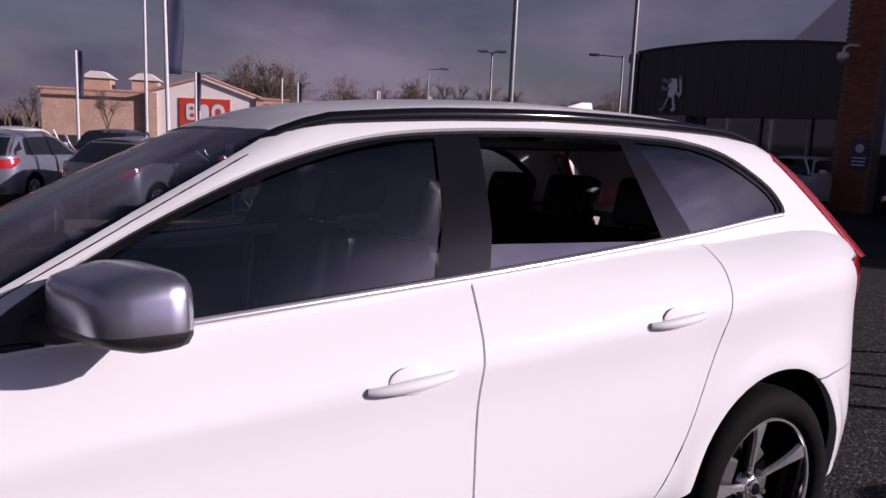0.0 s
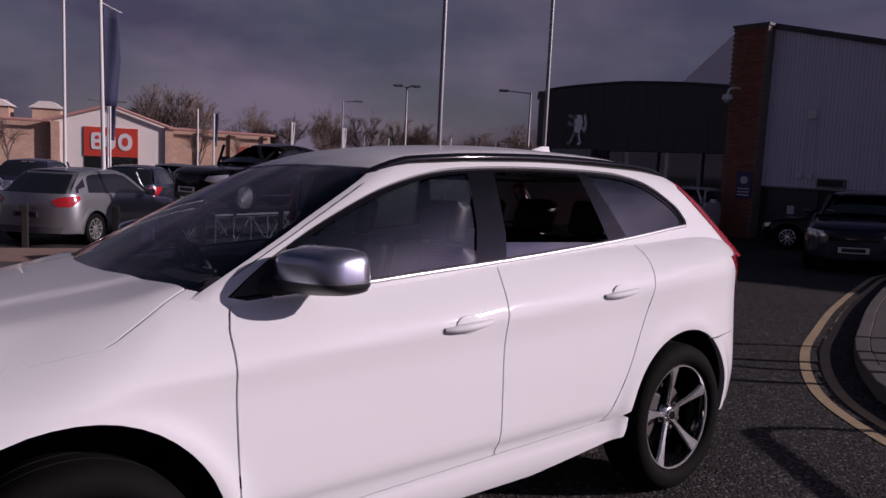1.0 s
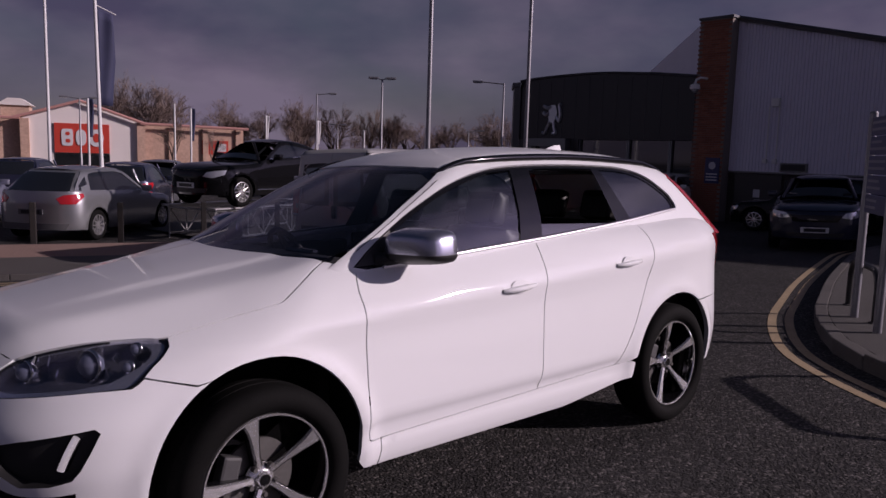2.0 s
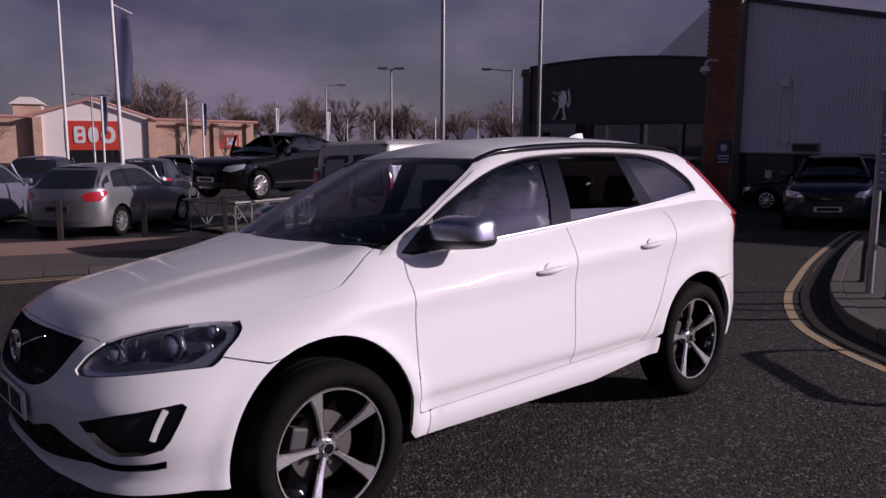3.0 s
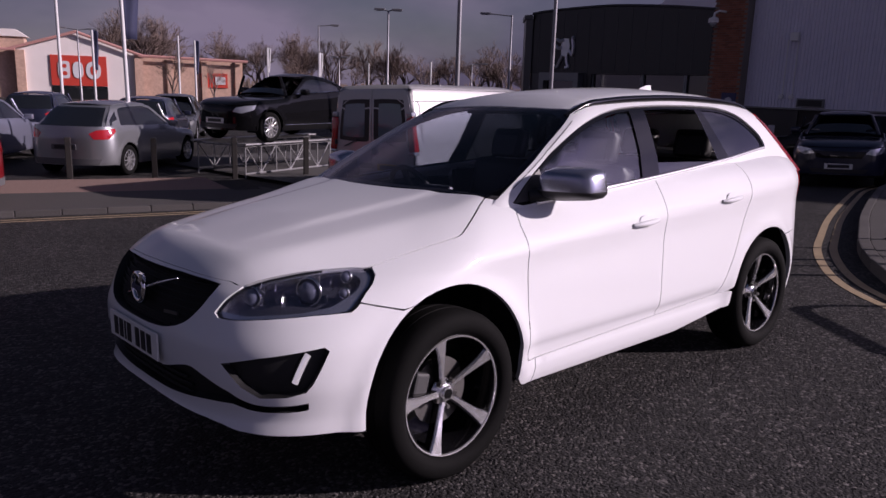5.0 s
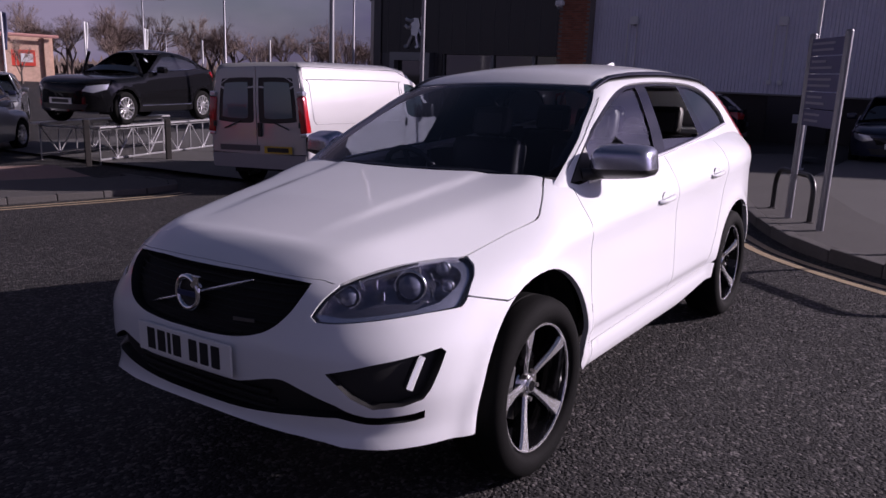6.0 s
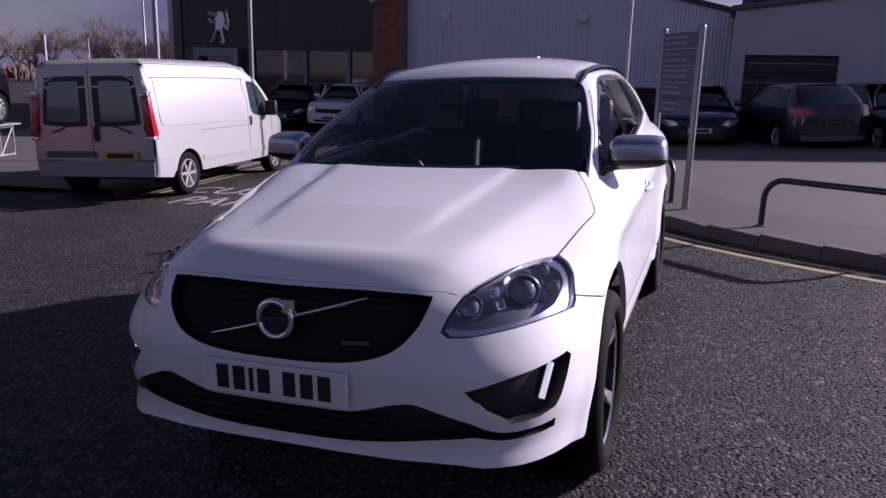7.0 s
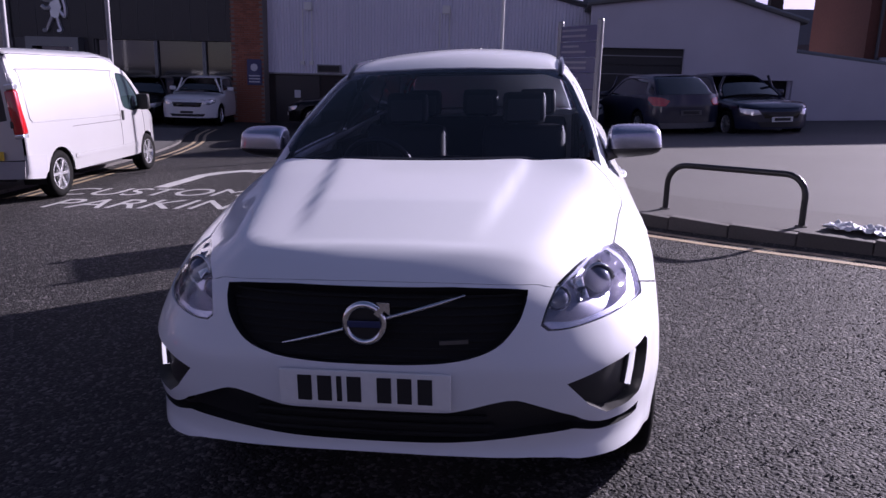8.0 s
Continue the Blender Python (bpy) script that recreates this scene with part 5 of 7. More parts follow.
        if bright:
            line = [hi.side(x, float(bl(np.array(x))) + 0.012) for x in np.linspace(screen_x + 0.36, glass_r - 0.05, 14)]
            part("bright_strip", a_tube([(x, s * (abs(y) + 0.004), z) for x, y, z in line], 0.009, 6), CHROME, top, "bright strip under the side windows", 60)
            line = [lo.side(x, 0.37) for x in np.linspace(f + wheel_r + 0.12, r - wheel_r - 0.12, 10)]
            part("bright_strip", a_tube([(x, s * (abs(y) + 0.003), z) for x, y, z in line], 0.010, 6), CHROME, top, smooth=60)
        zt = edge_z - 0.03
        lamp = [lo.front(W * 0.52, zt - 0.10), lo.front(W * 0.60, zt - 0.01), lo.front(W * 0.78, zt + 0.02), lo.side(-hx + 0.40, zt + 0.04), lo.side(-hx + 0.34, zt - 0.06), lo.front(W * 0.72, zt - 0.13)]
        lo.panel("headlamp", "nose", lamp, LENS, top, step=0.05, thick=0.01, offset=0.006, mirror=mir, centre=-hx + 1.2)
        zb = belt_r - 0.03
        tail = [(hx, -W * 0.58, zb - 0.10), (hx - 0.05, -W * 0.74, zb - 0.03), (hx - 0.38, -W * 0.97, zb + 0.0), (hx - 0.40, -W * 0.98, zb - 0.06), (hx - 0.22, -W * 0.90, zb - 0.21), (hx - 0.02, -W * 0.68, zb - 0.21)]
        lo.panel("tail_lamp", "tail", tail, REDLENS, top, step=0.05, thick=0.01, offset=0.008, mirror=mir, centre=hx - 1.2)

    def nose_pt(a, z, c=-hx + 1.2):
        return (c - math.cos(a), -math.sin(a), z)
    c = -hx + 1.2
    am = math.atan2(-lo.side(-hx + 0.42, 0.5)[1], c - (-hx + 0.42))
    lp = [nose_pt(a, edge_z - 0.01) for a in np.linspace(-am, am, 14)] + [nose_pt(a, bottom + 0.02) for a in np.linspace(am, -am, 14)]
    lo.panel("front_bumper", "nose", lp, BODY, top, step=st, centre=c)
    lo.panel("grille", "nose", [nose_pt(a, z) for a, z in ((-0.40, nose_h - 0.10), (0.40, nose_h - 0.10), (0.34, nose_h - 0.24), (-0.34, nose_h - 0.24))], GLOSSBLACK, top, step=0.06, thick=0.01, offset=0.005, centre=c)
    lo.panel("lower_intake", "nose", [nose_pt(a, z) for a, z in ((-0.46, 0.40), (0.46, 0.40), (0.40, bottom + 0.06), (-0.40, bottom + 0.06))], BLACK, top, step=0.06, thick=0.01, offset=0.005, centre=c)
    px = lo.front(0, 0.46)[0]
    plate = part("front_plate", a_box((px - 0.012, 0, 0.455), (0.012, 0.52, 0.11), bevel=0.003), WHITE, top)
    part("plate_bars", a_box((px - 0.0195, 0, 0.455), (0.003, 0.40, 0.070)), LETTER, plate)
    edge = [lo.front(y, edge_z + 0.005) for y in (0.0, W * 0.4, W * 0.7)] + [lo.side(-hx + 0.40, edge_z)] + [lo.side(x, float(min(hl(np.array(x)) - 0.065, bl(np.array(x)) + 0.005))) for x in np.linspace(-hx + 0.5, screen_x, 6)] + [lo.top(screen_x + 0.02, -W * 0.6), lo.top(screen_x - 0.05, 0.0)]
    lo.panel("bonnet", "hood", edge + [(x, -y, z) for x, y, z in edge[::-1]], BODY, top, step=st)

    def screen_pt(y, z):
        p = hi.front(y, z)
        return (p[0], -abs(y), p[2])
    wz = np.linspace(belt_f + 0.02, H - 0.115, 6)
    half = [screen_pt(max(0.05, W - 0.155 - 0.42 * (z - 0.95) - 0.05 * max(0, -0.1 - screen_x)), z) for z in wz]
    loop = half + [(x, -y, z) for x, y, z in half[::-1]]
    hi.panel("windscreen", "hood", loop, GLASS_SHUT, top, step=0.10, thick=0.02, offset=0.003)
    rf = [hi.top(roof_f - 0.02, 0), hi.top(roof_f + 0.04, -0.4)] + [hi.side(x, float(rl(np.array(x))) - 0.065) for x in np.linspace(roof_f + 0.25, roof_r, 6)] + [hi.top(roof_r + 0.14, -0.4), hi.top(roof_r + 0.17, 0)]
    hi.panel("roof", "top", rf + [(x, -y, z) for x, y, z in rf[::-1][1:-1]], BODY, top, step=st)
    pil = [pt for z in np.linspace(belt_f, H - 0.09, 5) for pt in [screen_pt(max(0.05, W - 0.15 - 0.42 * (z - 0.95)), z)]]
    for s in (-1, 1):
        part("pillar", a_tube([(x + 0.01, s * abs(y) * 1.02, z) for x, y, z in pil], 0.032, 8), BODY, top, smooth=60)
    cr = hx - 1.2
    at = math.atan2(-lo.side(hx - 0.30, 0.6)[1], hx - 0.30 - cr)

    def tail_pt(a, z):
        return (cr + math.cos(a), -math.sin(a), z)
    lp = [tail_pt(a, belt_r + 0.01) for a in np.linspace(-at, at, 14)] + [tail_pt(a, bottom + 0.04) for a in np.linspace(at, -at, 14)]
    lo.panel("tailgate", "tail", lp, BODY, top, step=st, centre=cr)
    lo.panel("rear_valance", "tail", [tail_pt(a, z) for a, z in ((-0.6, bottom + 0.17), (0.6, bottom + 0.17), (0.55, bottom + 0.05), (-0.55, bottom + 0.05))], PLASTIC, top, step=0.08, thick=0.01, offset=0.006, centre=cr)
    wz = np.linspace(belt_r + 0.01, H - 0.13, 5)
    rw = [(1.0, -(W - 0.20 - 0.40 * (z - 0.95)), z) for z in wz]
    hi.panel("rear_window", "rear", rw + [(x, -y, z) for x, y, z in rw[::-1]], GLASS_SHUT, top, step=0.1, thick=0.02, offset=0.004)
    sh = [(1.0, -(W - 0.13 - 0.40 * (z - 0.95)), z) for z in np.linspace(belt_r - 0.03, H - 0.09, 5)]
    hi.panel("hatch_frame", "rear", sh + [(x, -y, z) for x, y, z in sh[::-1]], BODY, top, step=0.1, thick=0.02, offset=-0.002)
    px = lo.solve(np.array([[0.6, 0.0, 0.62]]), np.array([[1.0, 0, 0]]), 0, 3)[0][0]
    plate = part("rear_plate", a_box((px + 0.012, 0, 0.62), (0.012, 0.52, 0.11), bevel=0.003), YELLOWPLATE, top)
    part("plate_bars", a_box((px + 0.0195, 0, 0.62), (0.003, 0.40, 0.070)), LETTER, plate)
    part("floor_pan", a_box((0, 0, bottom + 0.10), (L - 0.7, 2 * W - 0.5, 0.12)), DARK, top)
    part("cabin", a_box((0.3, 0, 0.72), (2.0, 1.2, 0.5), bevel=0.05), CABIN, top)
    return top


def park(ob, color, x, y, heading, label, group="", lift=0.0):
    """Puts a car down, its nose towards heading (degrees from +x), in its own colour."""
    tilt = pose(0, 0, 0, TILT if y < 9 else 0, 0, 0)
    ob.matrix_basis = Matrix.Translation((x, y, ground_z(y) + lift)) @ tilt @ pose(0, 0, 0, 0, 0, heading + 180)
    tagged(ob, label, group=group)
    for o in ob.children_recursive:
        for slot in o.material_slots:
            if slot.material in PAINTS:
                slot.link = "OBJECT"
                slot.material = color
    return ob


PAINTS = {BODY, CAR_SILVER, CAR_BLACK, CAR_NAVY, CAR_RED, CAR_WHITE, CAR_GREY, CAR_BLUE}
ROW = "cars parked in the yards"
hatch = parked_car("hatchback", "silver metallic hatchback parked by dark bollards", L=4.38, W=0.92, H=1.52, wheelbase=2.68, roof_r=1.30, glass_r=1.80, wheel_r=0.32)
park(hatch, CAR_SILVER, 2.72, 14.7, 41, "silver metallic hatchback parked by dark bollards", ROW)


def again(ob, color, x, y, heading, label, lift=0.0):
    return park(copy_thing(ob, ob.matrix_basis), color, x, y, heading, label, ROW, lift)


again(hatch, CAR_RED, -2.56, 11.6, 139, "bright red hatchback with a yellow rear plate")
for o in hatch.children_recursive:
    if o.name.startswith("rear_plate"):
        o.material_slots[0].link = "OBJECT"
        o.material_slots[0].material = PLASTIC
again(hatch, CAR_NAVY, 15.9, -2.9, 20, "dark blue hatchback parked tail outwards on concrete")
again(hatch, CAR_NAVY, 16.0, -5.0, 198, "glossy dark blue hatchback parked nose outwards")
again(hatch, CAR_NAVY, 16.2, -0.7, 185, "dark blue hatchback facing the sign")
again(hatch, CAR_BLACK, 19.2, 5.6, 100, "black hatchback parked along the grey wall")
again(hatch, CAR_BLUE, 0.35, 17.4, 56, "slate blue hatchback in the parked row")
again(hatch, CAR_NAVY, 5.2, 19.4, 60, "dark hatchback in the parked row")
again(hatch, CAR_WHITE, -2.6, 19.5, 60, "white hatchback in the parked row")
again(hatch, CAR_NAVY, 3.4, 23.5, 62, "dark blue hatchback in the parked row")
again(hatch, CAR_WHITE, 0.6, 22.6, 62, "white hatchback in the parked row")
again(hatch, CAR_WHITE, -1.8, 24.4, 62, "white hatchback in the far row")
again(hatch, CAR_GREY, 7.2, 22.6, 240, "grey hatchback parked nose outwards")
again(hatch, CAR_BLACK, 20.4, 13.4, 195, "black hatchback before the showroom window")
tall = parked_car("small_suv", "dark blue people carrier facing the road", L=4.15, W=0.90, H=1.58, wheelbase=2.6, nose_h=0.86, bonnet_h=1.05, belt_f=1.06, belt_r=1.12, screen_x=-0.75, roof_f=-0.2, roof_r=1.45, glass_r=1.85, wheel_r=0.345, bottom=0.26)
park(tall, CAR_NAVY, 14.9, 3.7, 200, "dark blue people carrier facing the road", ROW)
coupe = parked_car("coupe", "glossy black coupe raised on a steel display stand", L=3.98, W=0.88, H=1.49, wheelbase=2.46, nose_h=0.80, bonnet_h=0.99, belt_f=0.99, belt_r=1.10, screen_x=-0.66, roof_f=0.0, roof_r=0.90, glass_r=1.45, wheel_r=0.325, bottom=0.24, spokes=12, bright=True)
park(coupe, CAR_BLACK, 5.70, 12.8, 197, "glossy black coupe raised on a steel display stand", ROW, 0.735)
again(tall, CAR_WHITE, 20.3, 11.3, 190, "white SUV parked before the showroom window")

# ---- street furniture ----
TUBE = material("black_hoop_paint", (0.015, 0.015, 0.016), 0.4, smudge=0.2)
POLE = material("galvanised_pole", (0.25, 0.25, 0.27), 0.45, metal=0.6, grain=0.1, grain_size=20)
POLEWHITE = material("white_pole_paint", (0.62, 0.62, 0.63), 0.4)
TIMBER = material("dark_timber", (0.016, 0.013, 0.012), 0.8, grain=0.3, grain_size=40)
FLAG = material("navy_flag_cloth", (0.028, 0.032, 0.075), 0.8, patch=0.15, patch_size=3)
FLAGWHITE = material("white_flag_cloth", (0.6, 0.6, 0.6), 0.8)
SIGNBLUE = material("sign_blue", (0.03, 0.035, 0.12), 0.4)
SIGNDULL = material("dull_sign_print", (0.22, 0.22, 0.27), 0.5)
SIGNTEXT = material("sign_white", (0.6, 0.6, 0.62), 0.5)


def hoop(p, q, high):
    h = thing("hoop_barrier", "black painted steel hoop barrier on the pavement", "barrier", "hoop barriers on the island")
    a, b = Vector((*p, ground_z(p[1]) + 0.10)), Vector((*q, ground_z(q[1]) + 0.10))
    d = (b - a).normalized()
    up = Vector((0, 0, 1))
    r = 0.20
    pts = [a, a + up * (high - r)] + [a + up * (high - r) + d * r * (1 - math.cos(t)) + up * r * math.sin(t) for t in np.linspace(0.2, math.pi / 2, 6)]
    pts += [b + up * (high - r) - d * r * (1 - math.cos(t)) + up * r * math.sin(t) for t in np.linspace(math.pi / 2, 0.2, 6)] + [b + up * (high - r), b]
    part("tube", a_tube(pts, 0.030, 12), TUBE, h, smooth=60)
    for c in (a, b):
        part("collar", add_lathe(bmesh.new(), [(0.032, 0.03), (0.05, 0.028), (0.055, 0.012)], 14, Matrix.Translation(c) @ Matrix.Rotation(radians(90), 4, "X")), KERB, h)


hoop((3.76, -1.72), (2.86, -2.82), 0.49)
hoop((6.05, -0.20), (5.12, -0.78), 0.52)

sign = thing("direction_sign", "dark blue direction sign on two silver posts", "sign")
zs = ground_z(-0.8) + 0.11
pa, pb = Vector((5.34, -0.52, 0)), Vector((4.66, -0.96, 0))
for p in (pa, pb):
    part("post", a_tube([(p.x, p.y, zs - 0.02), (p.x, p.y, 2.12)], 0.038, 12), POLE, sign, smooth=60)
    part("post_cap", a_tube([(p.x, p.y, 2.12), (p.x, p.y, 2.14)], [0.041, 0.03], 12), POLE, sign, smooth=60)
mid = (pa + pb) / 2
along = (pb - pa).normalized()
turn = Matrix.Rotation(math.atan2(along.y, along.x), 4, "Z")
wide = (pb - pa).length - 0.05
for k in range(5):
    z = 1.99 - 0.185 * k
    board = part("panel", a_box((mid.x, mid.y, z), (wide, 0.03, 0.175), turn, 0.006), SIGNBLUE, sign, "dark blue sign panel with pale bars")
    rng = random.Random(k)
    for row, zz in enumerate((z + 0.035, z - 0.03)):
        w = wide * rng.uniform(0.4, 0.72)
        for face in (-1, 1):
            off = turn @ Vector((-(wide - w) / 2 * 0.7, face * 0.018, 0))
            part("bar", a_box((mid.x + off.x, mid.y + off.y, zz), (w, 0.004, 0.024), turn), SIGNDULL, board)


def tall_pole(name, label, x, y, high, r0, r1, mat, lean=(0, 0)):
    z = ground_z(y)
    p = thing(name, label, "pole", "tall poles round the yards")
    part("mast", a_tube([(x, y, z - 0.05), (x + lean[0] * 0.5, y + lean[1] * 0.5, z + high / 2), (x + lean[0], y + lean[1], z + high)], [r0, (r0 + r1) / 2, r1], 12), mat, p, smooth=60)
    part("base_plate", a_tube([(x, y, z), (x, y, z + 0.03)], r0 * 2.2, 14), mat, p)
    return p


tall_pole("flagpole", "tall grey flagpole without a flag", 7.39, 8.59, 8.0, 0.055, 0.035, POLE)
tall_pole("flagpole", "tall grey flagpole without a flag", 10.2, 8.45, 8.0, 0.050, 0.035, POLE)
tall_pole("flagpole", "slim white flagpole behind the sign", 12.8, 0.73, 9.0, 0.04, 0.028, POLEWHITE)
tall_pole("flagpole", "slim pale pole among parked cars", 4.55, 25.6, 8.6, 0.06, 0.04, POLEWHITE)


def flag(p, x, y, z0, z1, wide, mat, sway):
    bm = bmesh.new()
    cols = []
    for i in range(9):
        u = i / 8
        cols.append([bm.verts.new((x + 0.03 + wide * u * (1 - 0.35 * abs(v - 0.5)), y + sway * math.sin(u * 5 + v * 3) * (0.2 + u), z1 + (z0 - z1) * v - 0.35 * u * (1 - v) * wide)) for v in (j / 10 for j in range(11))])
    for a, b in zip(cols, cols[1:]):
        for j in range(10):
            bm.faces.new((a[j], a[j + 1], b[j + 1], b[j]))
    ob = part("flag", bm, mat, p, "hanging dark blue flag" if mat == FLAG else "hanging pale flag", 180)
    mod = ob.modifiers.new("thickness", "SOLIDIFY")
    mod.thickness = 0.006


fp = tall_pole("flagpole", "white flagpole with a hanging navy flag", 2.84, 14.5, 5.2, 0.05, 0.035, POLEWHITE, (-0.06, 0.05))
flag(fp, 2.80, 14.53, 2.45, 4.55, 0.36, FLAG, 0.05)
part("flag_arm", a_tube([(2.79, 14.54, 4.62), (3.22, 14.54, 4.46)], 0.012, 6), POLEWHITE, fp)
for x, y, h, m in ((8.6, 34.9, 4.1, FLAG), (14.1, 38.2, 4.3, None), (14.9, 37.9, 4.1, FLAG), (2.9, 30.0, 4.3, FLAG), (25.7, 49.3, 4.5, FLAGWHITE), (29.5, 48.0, 4.3, FLAGWHITE), (26.8, 38.0, 3.4, None), (29.6, 35.0, 3.6, None)):
    p = tall_pole("flagpole", "white flagpole beyond the parked cars", x, y, h, 0.06, 0.05, POLEWHITE)
    if m:
        flag(p, x, y, h - 2.2, h - 0.35, 0.24, m, 0.08)


def street_lamp(x, y, high, arm, heads, label):
    z = ground_z(y)
    p = thing("street_lamp", label, "street lamp", "street lamps")
    part("column", a_tube([(x, y, z), (x, y, z + 1.2), (x, y, z + 1.25), (x, y, z + high)], [0.10, 0.10, 0.07, 0.05], 10), POLE, p, smooth=60)
    for dx, dy in heads:
        part("arm", a_tube([(x, y, z + high - 0.05), (x + dx * arm, y + dy * arm, z + high + 0.05)], 0.035, 8), POLE, p, smooth=60)
        head = part("lantern", a_box((x + dx * (arm + 0.25), y + dy * (arm + 0.25), z + high + 0.06), (0.60, 0.26, 0.12), Matrix.Rotation(math.atan2(dy, dx), 4, "Z"), 0.03), POLE, p)
        part("lens", a_box((x + dx * (arm + 0.25), y + dy * (arm + 0.25), z + high - 0.01), (0.42, 0.2, 0.03), Matrix.Rotation(math.atan2(dy, dx), 4, "Z"), 0.01), LENS, head)


street_lamp(24.1, 32.5, 6.2, 0.25, ((0.8, -0.6), (-0.8, 0.6)), "twin-headed grey street lamp")
street_lamp(29.0, 47.4, 6.3, 1.0, ((0.85, -0.5),), "grey street lamp with one arm")
street_lamp(29.6, 28.0, 6.2, 1.3, ((-0.7, 0.7),), "grey street lamp with one arm")
street_lamp(14.0, 55.0, 5.2, 0.8, ((0.9, -0.3), (-0.9, 0.3)), "twin-armed street lamp by the store")
street_lamp(34.0, 52.0, 4.2, 0.2, ((0.8, -0.6), (-0.8, 0.6)), "distant twin-headed street lamp")
street_lamp(42.0, 44.0, 4.0, 0.8, ((0.8, -0.6),), "distant street lamp with one arm")

for x, y in ((-0.55, 12.75), (0.9, 12.4), (2.32, 11.85), (3.9, 11.58), (5.36, 11.15), (-2.1, 13.4)):
    b = thing("bollard", "dark square timber bollard with a black band", "bollard", "bollards by the far footway")
    z = ground_z(y)
    part("post", a_box((x, y, z + 0.42), (0.105, 0.105, 0.90), pose(0, 0, 0, 0, 0, -22), 0.012), TIMBER, b)
    part("band", a_box((x, y, z + 0.74), (0.109, 0.109, 0.04), pose(0, 0, 0, 0, 0, -22)), BLACK, b)

# display stand under the black coupe
STAND = material("white_steel_frame", (0.40, 0.40, 0.41), 0.4, metal=0.6)
stand = thing("display_stand", "pale steel truss stand under a raised car", "stand")
sm = Matrix.Translation((5.70, 12.8, ground_z(14))) @ pose(0, 0, 0, 0, 0, 17) @ Matrix.Diagonal((1, 1, 1.54, 1))


def stand_bar(a, b, r=0.022, name="bar"):
    part(name, a_tube([sm @ Vector(a), sm @ Vector(b)], r, 6), STAND, stand)


for s in (-0.72, 0.72):
    stand_bar((-1.85, s, 0.44), (1.85, s, 0.44), 0.035, "runway")
    stand_bar((-1.85, s, 0.06), (1.85, s, 0.06))
    for k in range(9):
        x = -1.85 + 3.7 * k / 8
        stand_bar((x, s, 0.0), (x, s, 0.44), 0.016, "upright")
        if k < 8:
            x2 = x + 3.7 / 8
            stand_bar((x, s, 0.06 if k % 2 else 0.44), (x2, s, 0.44 if k % 2 else 0.06), 0.014, "brace")
for x in (-1.85, 0.0, 1.85):
    stand_bar((x, -0.72, 0.44), (x, 0.72, 0.44), 0.022, "cross_bar")
for s in (-0.72, 0.72):
    part("track", a_box((0, 0, 0), (3.9, 0.24, 0.02), sm @ Matrix.Translation((0, s, 0.468))), STAND, stand)

# crumpled sheet on the kerb
bm = bmesh.new()
bmesh.ops.create_grid(bm, x_segments=26, y_segments=14, size=0.5)
for v in bm.verts:
    n = noise.fractal(v.co * 9, 1.0, 2.0, 4)
    v.co = Vector((v.co.x * 0.62, v.co.y * 0.34, 0.035 + 0.055 * abs(n) + 0.03 * noise.noise(v.co * 4)))
ob = mesh_object("plastic_sheet", bm, material("crumpled_plastic", (0.62, 0.63, 0.66), 0.25, coat=0.6), 35)
ob.matrix_world = Matrix.Translation((2.62, -3.28, ground_z(-3.28) + 0.10)) @ pose(0, 0, 0, 0, 0, 52)
ob.modifiers.new("thickness", "SOLIDIFY").thickness = 0.003
tagged(ob, "crumpled shiny white plastic sheet on the kerb", "rubbish")

# ---- buildings ----
CLAD = material("grey_cladding", (0.74, 0.73, 0.82), 0.5, patch=0.08, patch_size=0.4, grain=0.04)
CLADBLACK = material("black_cladding", (0.020, 0.019, 0.023), 0.35, smudge=0.1)
CLADDARK = material("dark_grey_panel", (0.06, 0.06, 0.066), 0.4)
BRICKM = material("red_brick", (0.30, 0.11, 0.065), 0.85, per_piece=0.25, grain=0.2, grain_size=40)
MORTAR = material("mortar", (0.22, 0.19, 0.17), 0.9, grain=0.2)
BRICKDARK = material("dark_brick", (0.035, 0.028, 0.026), 0.8, grain=0.3, grain_size=12, patch=0.2, patch_size=1.0)
RENDERM = material("pale_render", (0.52, 0.51, 0.58), 0.8, grain=0.06, patch=0.14, patch_size=0.6)
SHUTTER = material("dark_shutter", (0.022, 0.024, 0.026), 0.5)
SHOPGLASS = material("shop_glass", (0.012, 0.014, 0.016), 0.04, coat=1.0)
FRAMEGREY = material("grey_frame", (0.20, 0.21, 0.22), 0.4, metal=0.5)
ROOFM = material("slate_roof", (0.09, 0.09, 0.10), 0.7, grain=0.2, grain_size=8)
SILVERLOGO = material("brushed_silver", (0.62, 0.63, 0.66), 0.3, metal=0.7)


def slab_wall(parent, name, outline, x, thick, mat, label=""):
    """A wall facing -x: an outline of (y, z) drawn back from x."""
    return part(name, add_prism(bmesh.new(), outline, "x", x, x + thick), mat, parent, label)


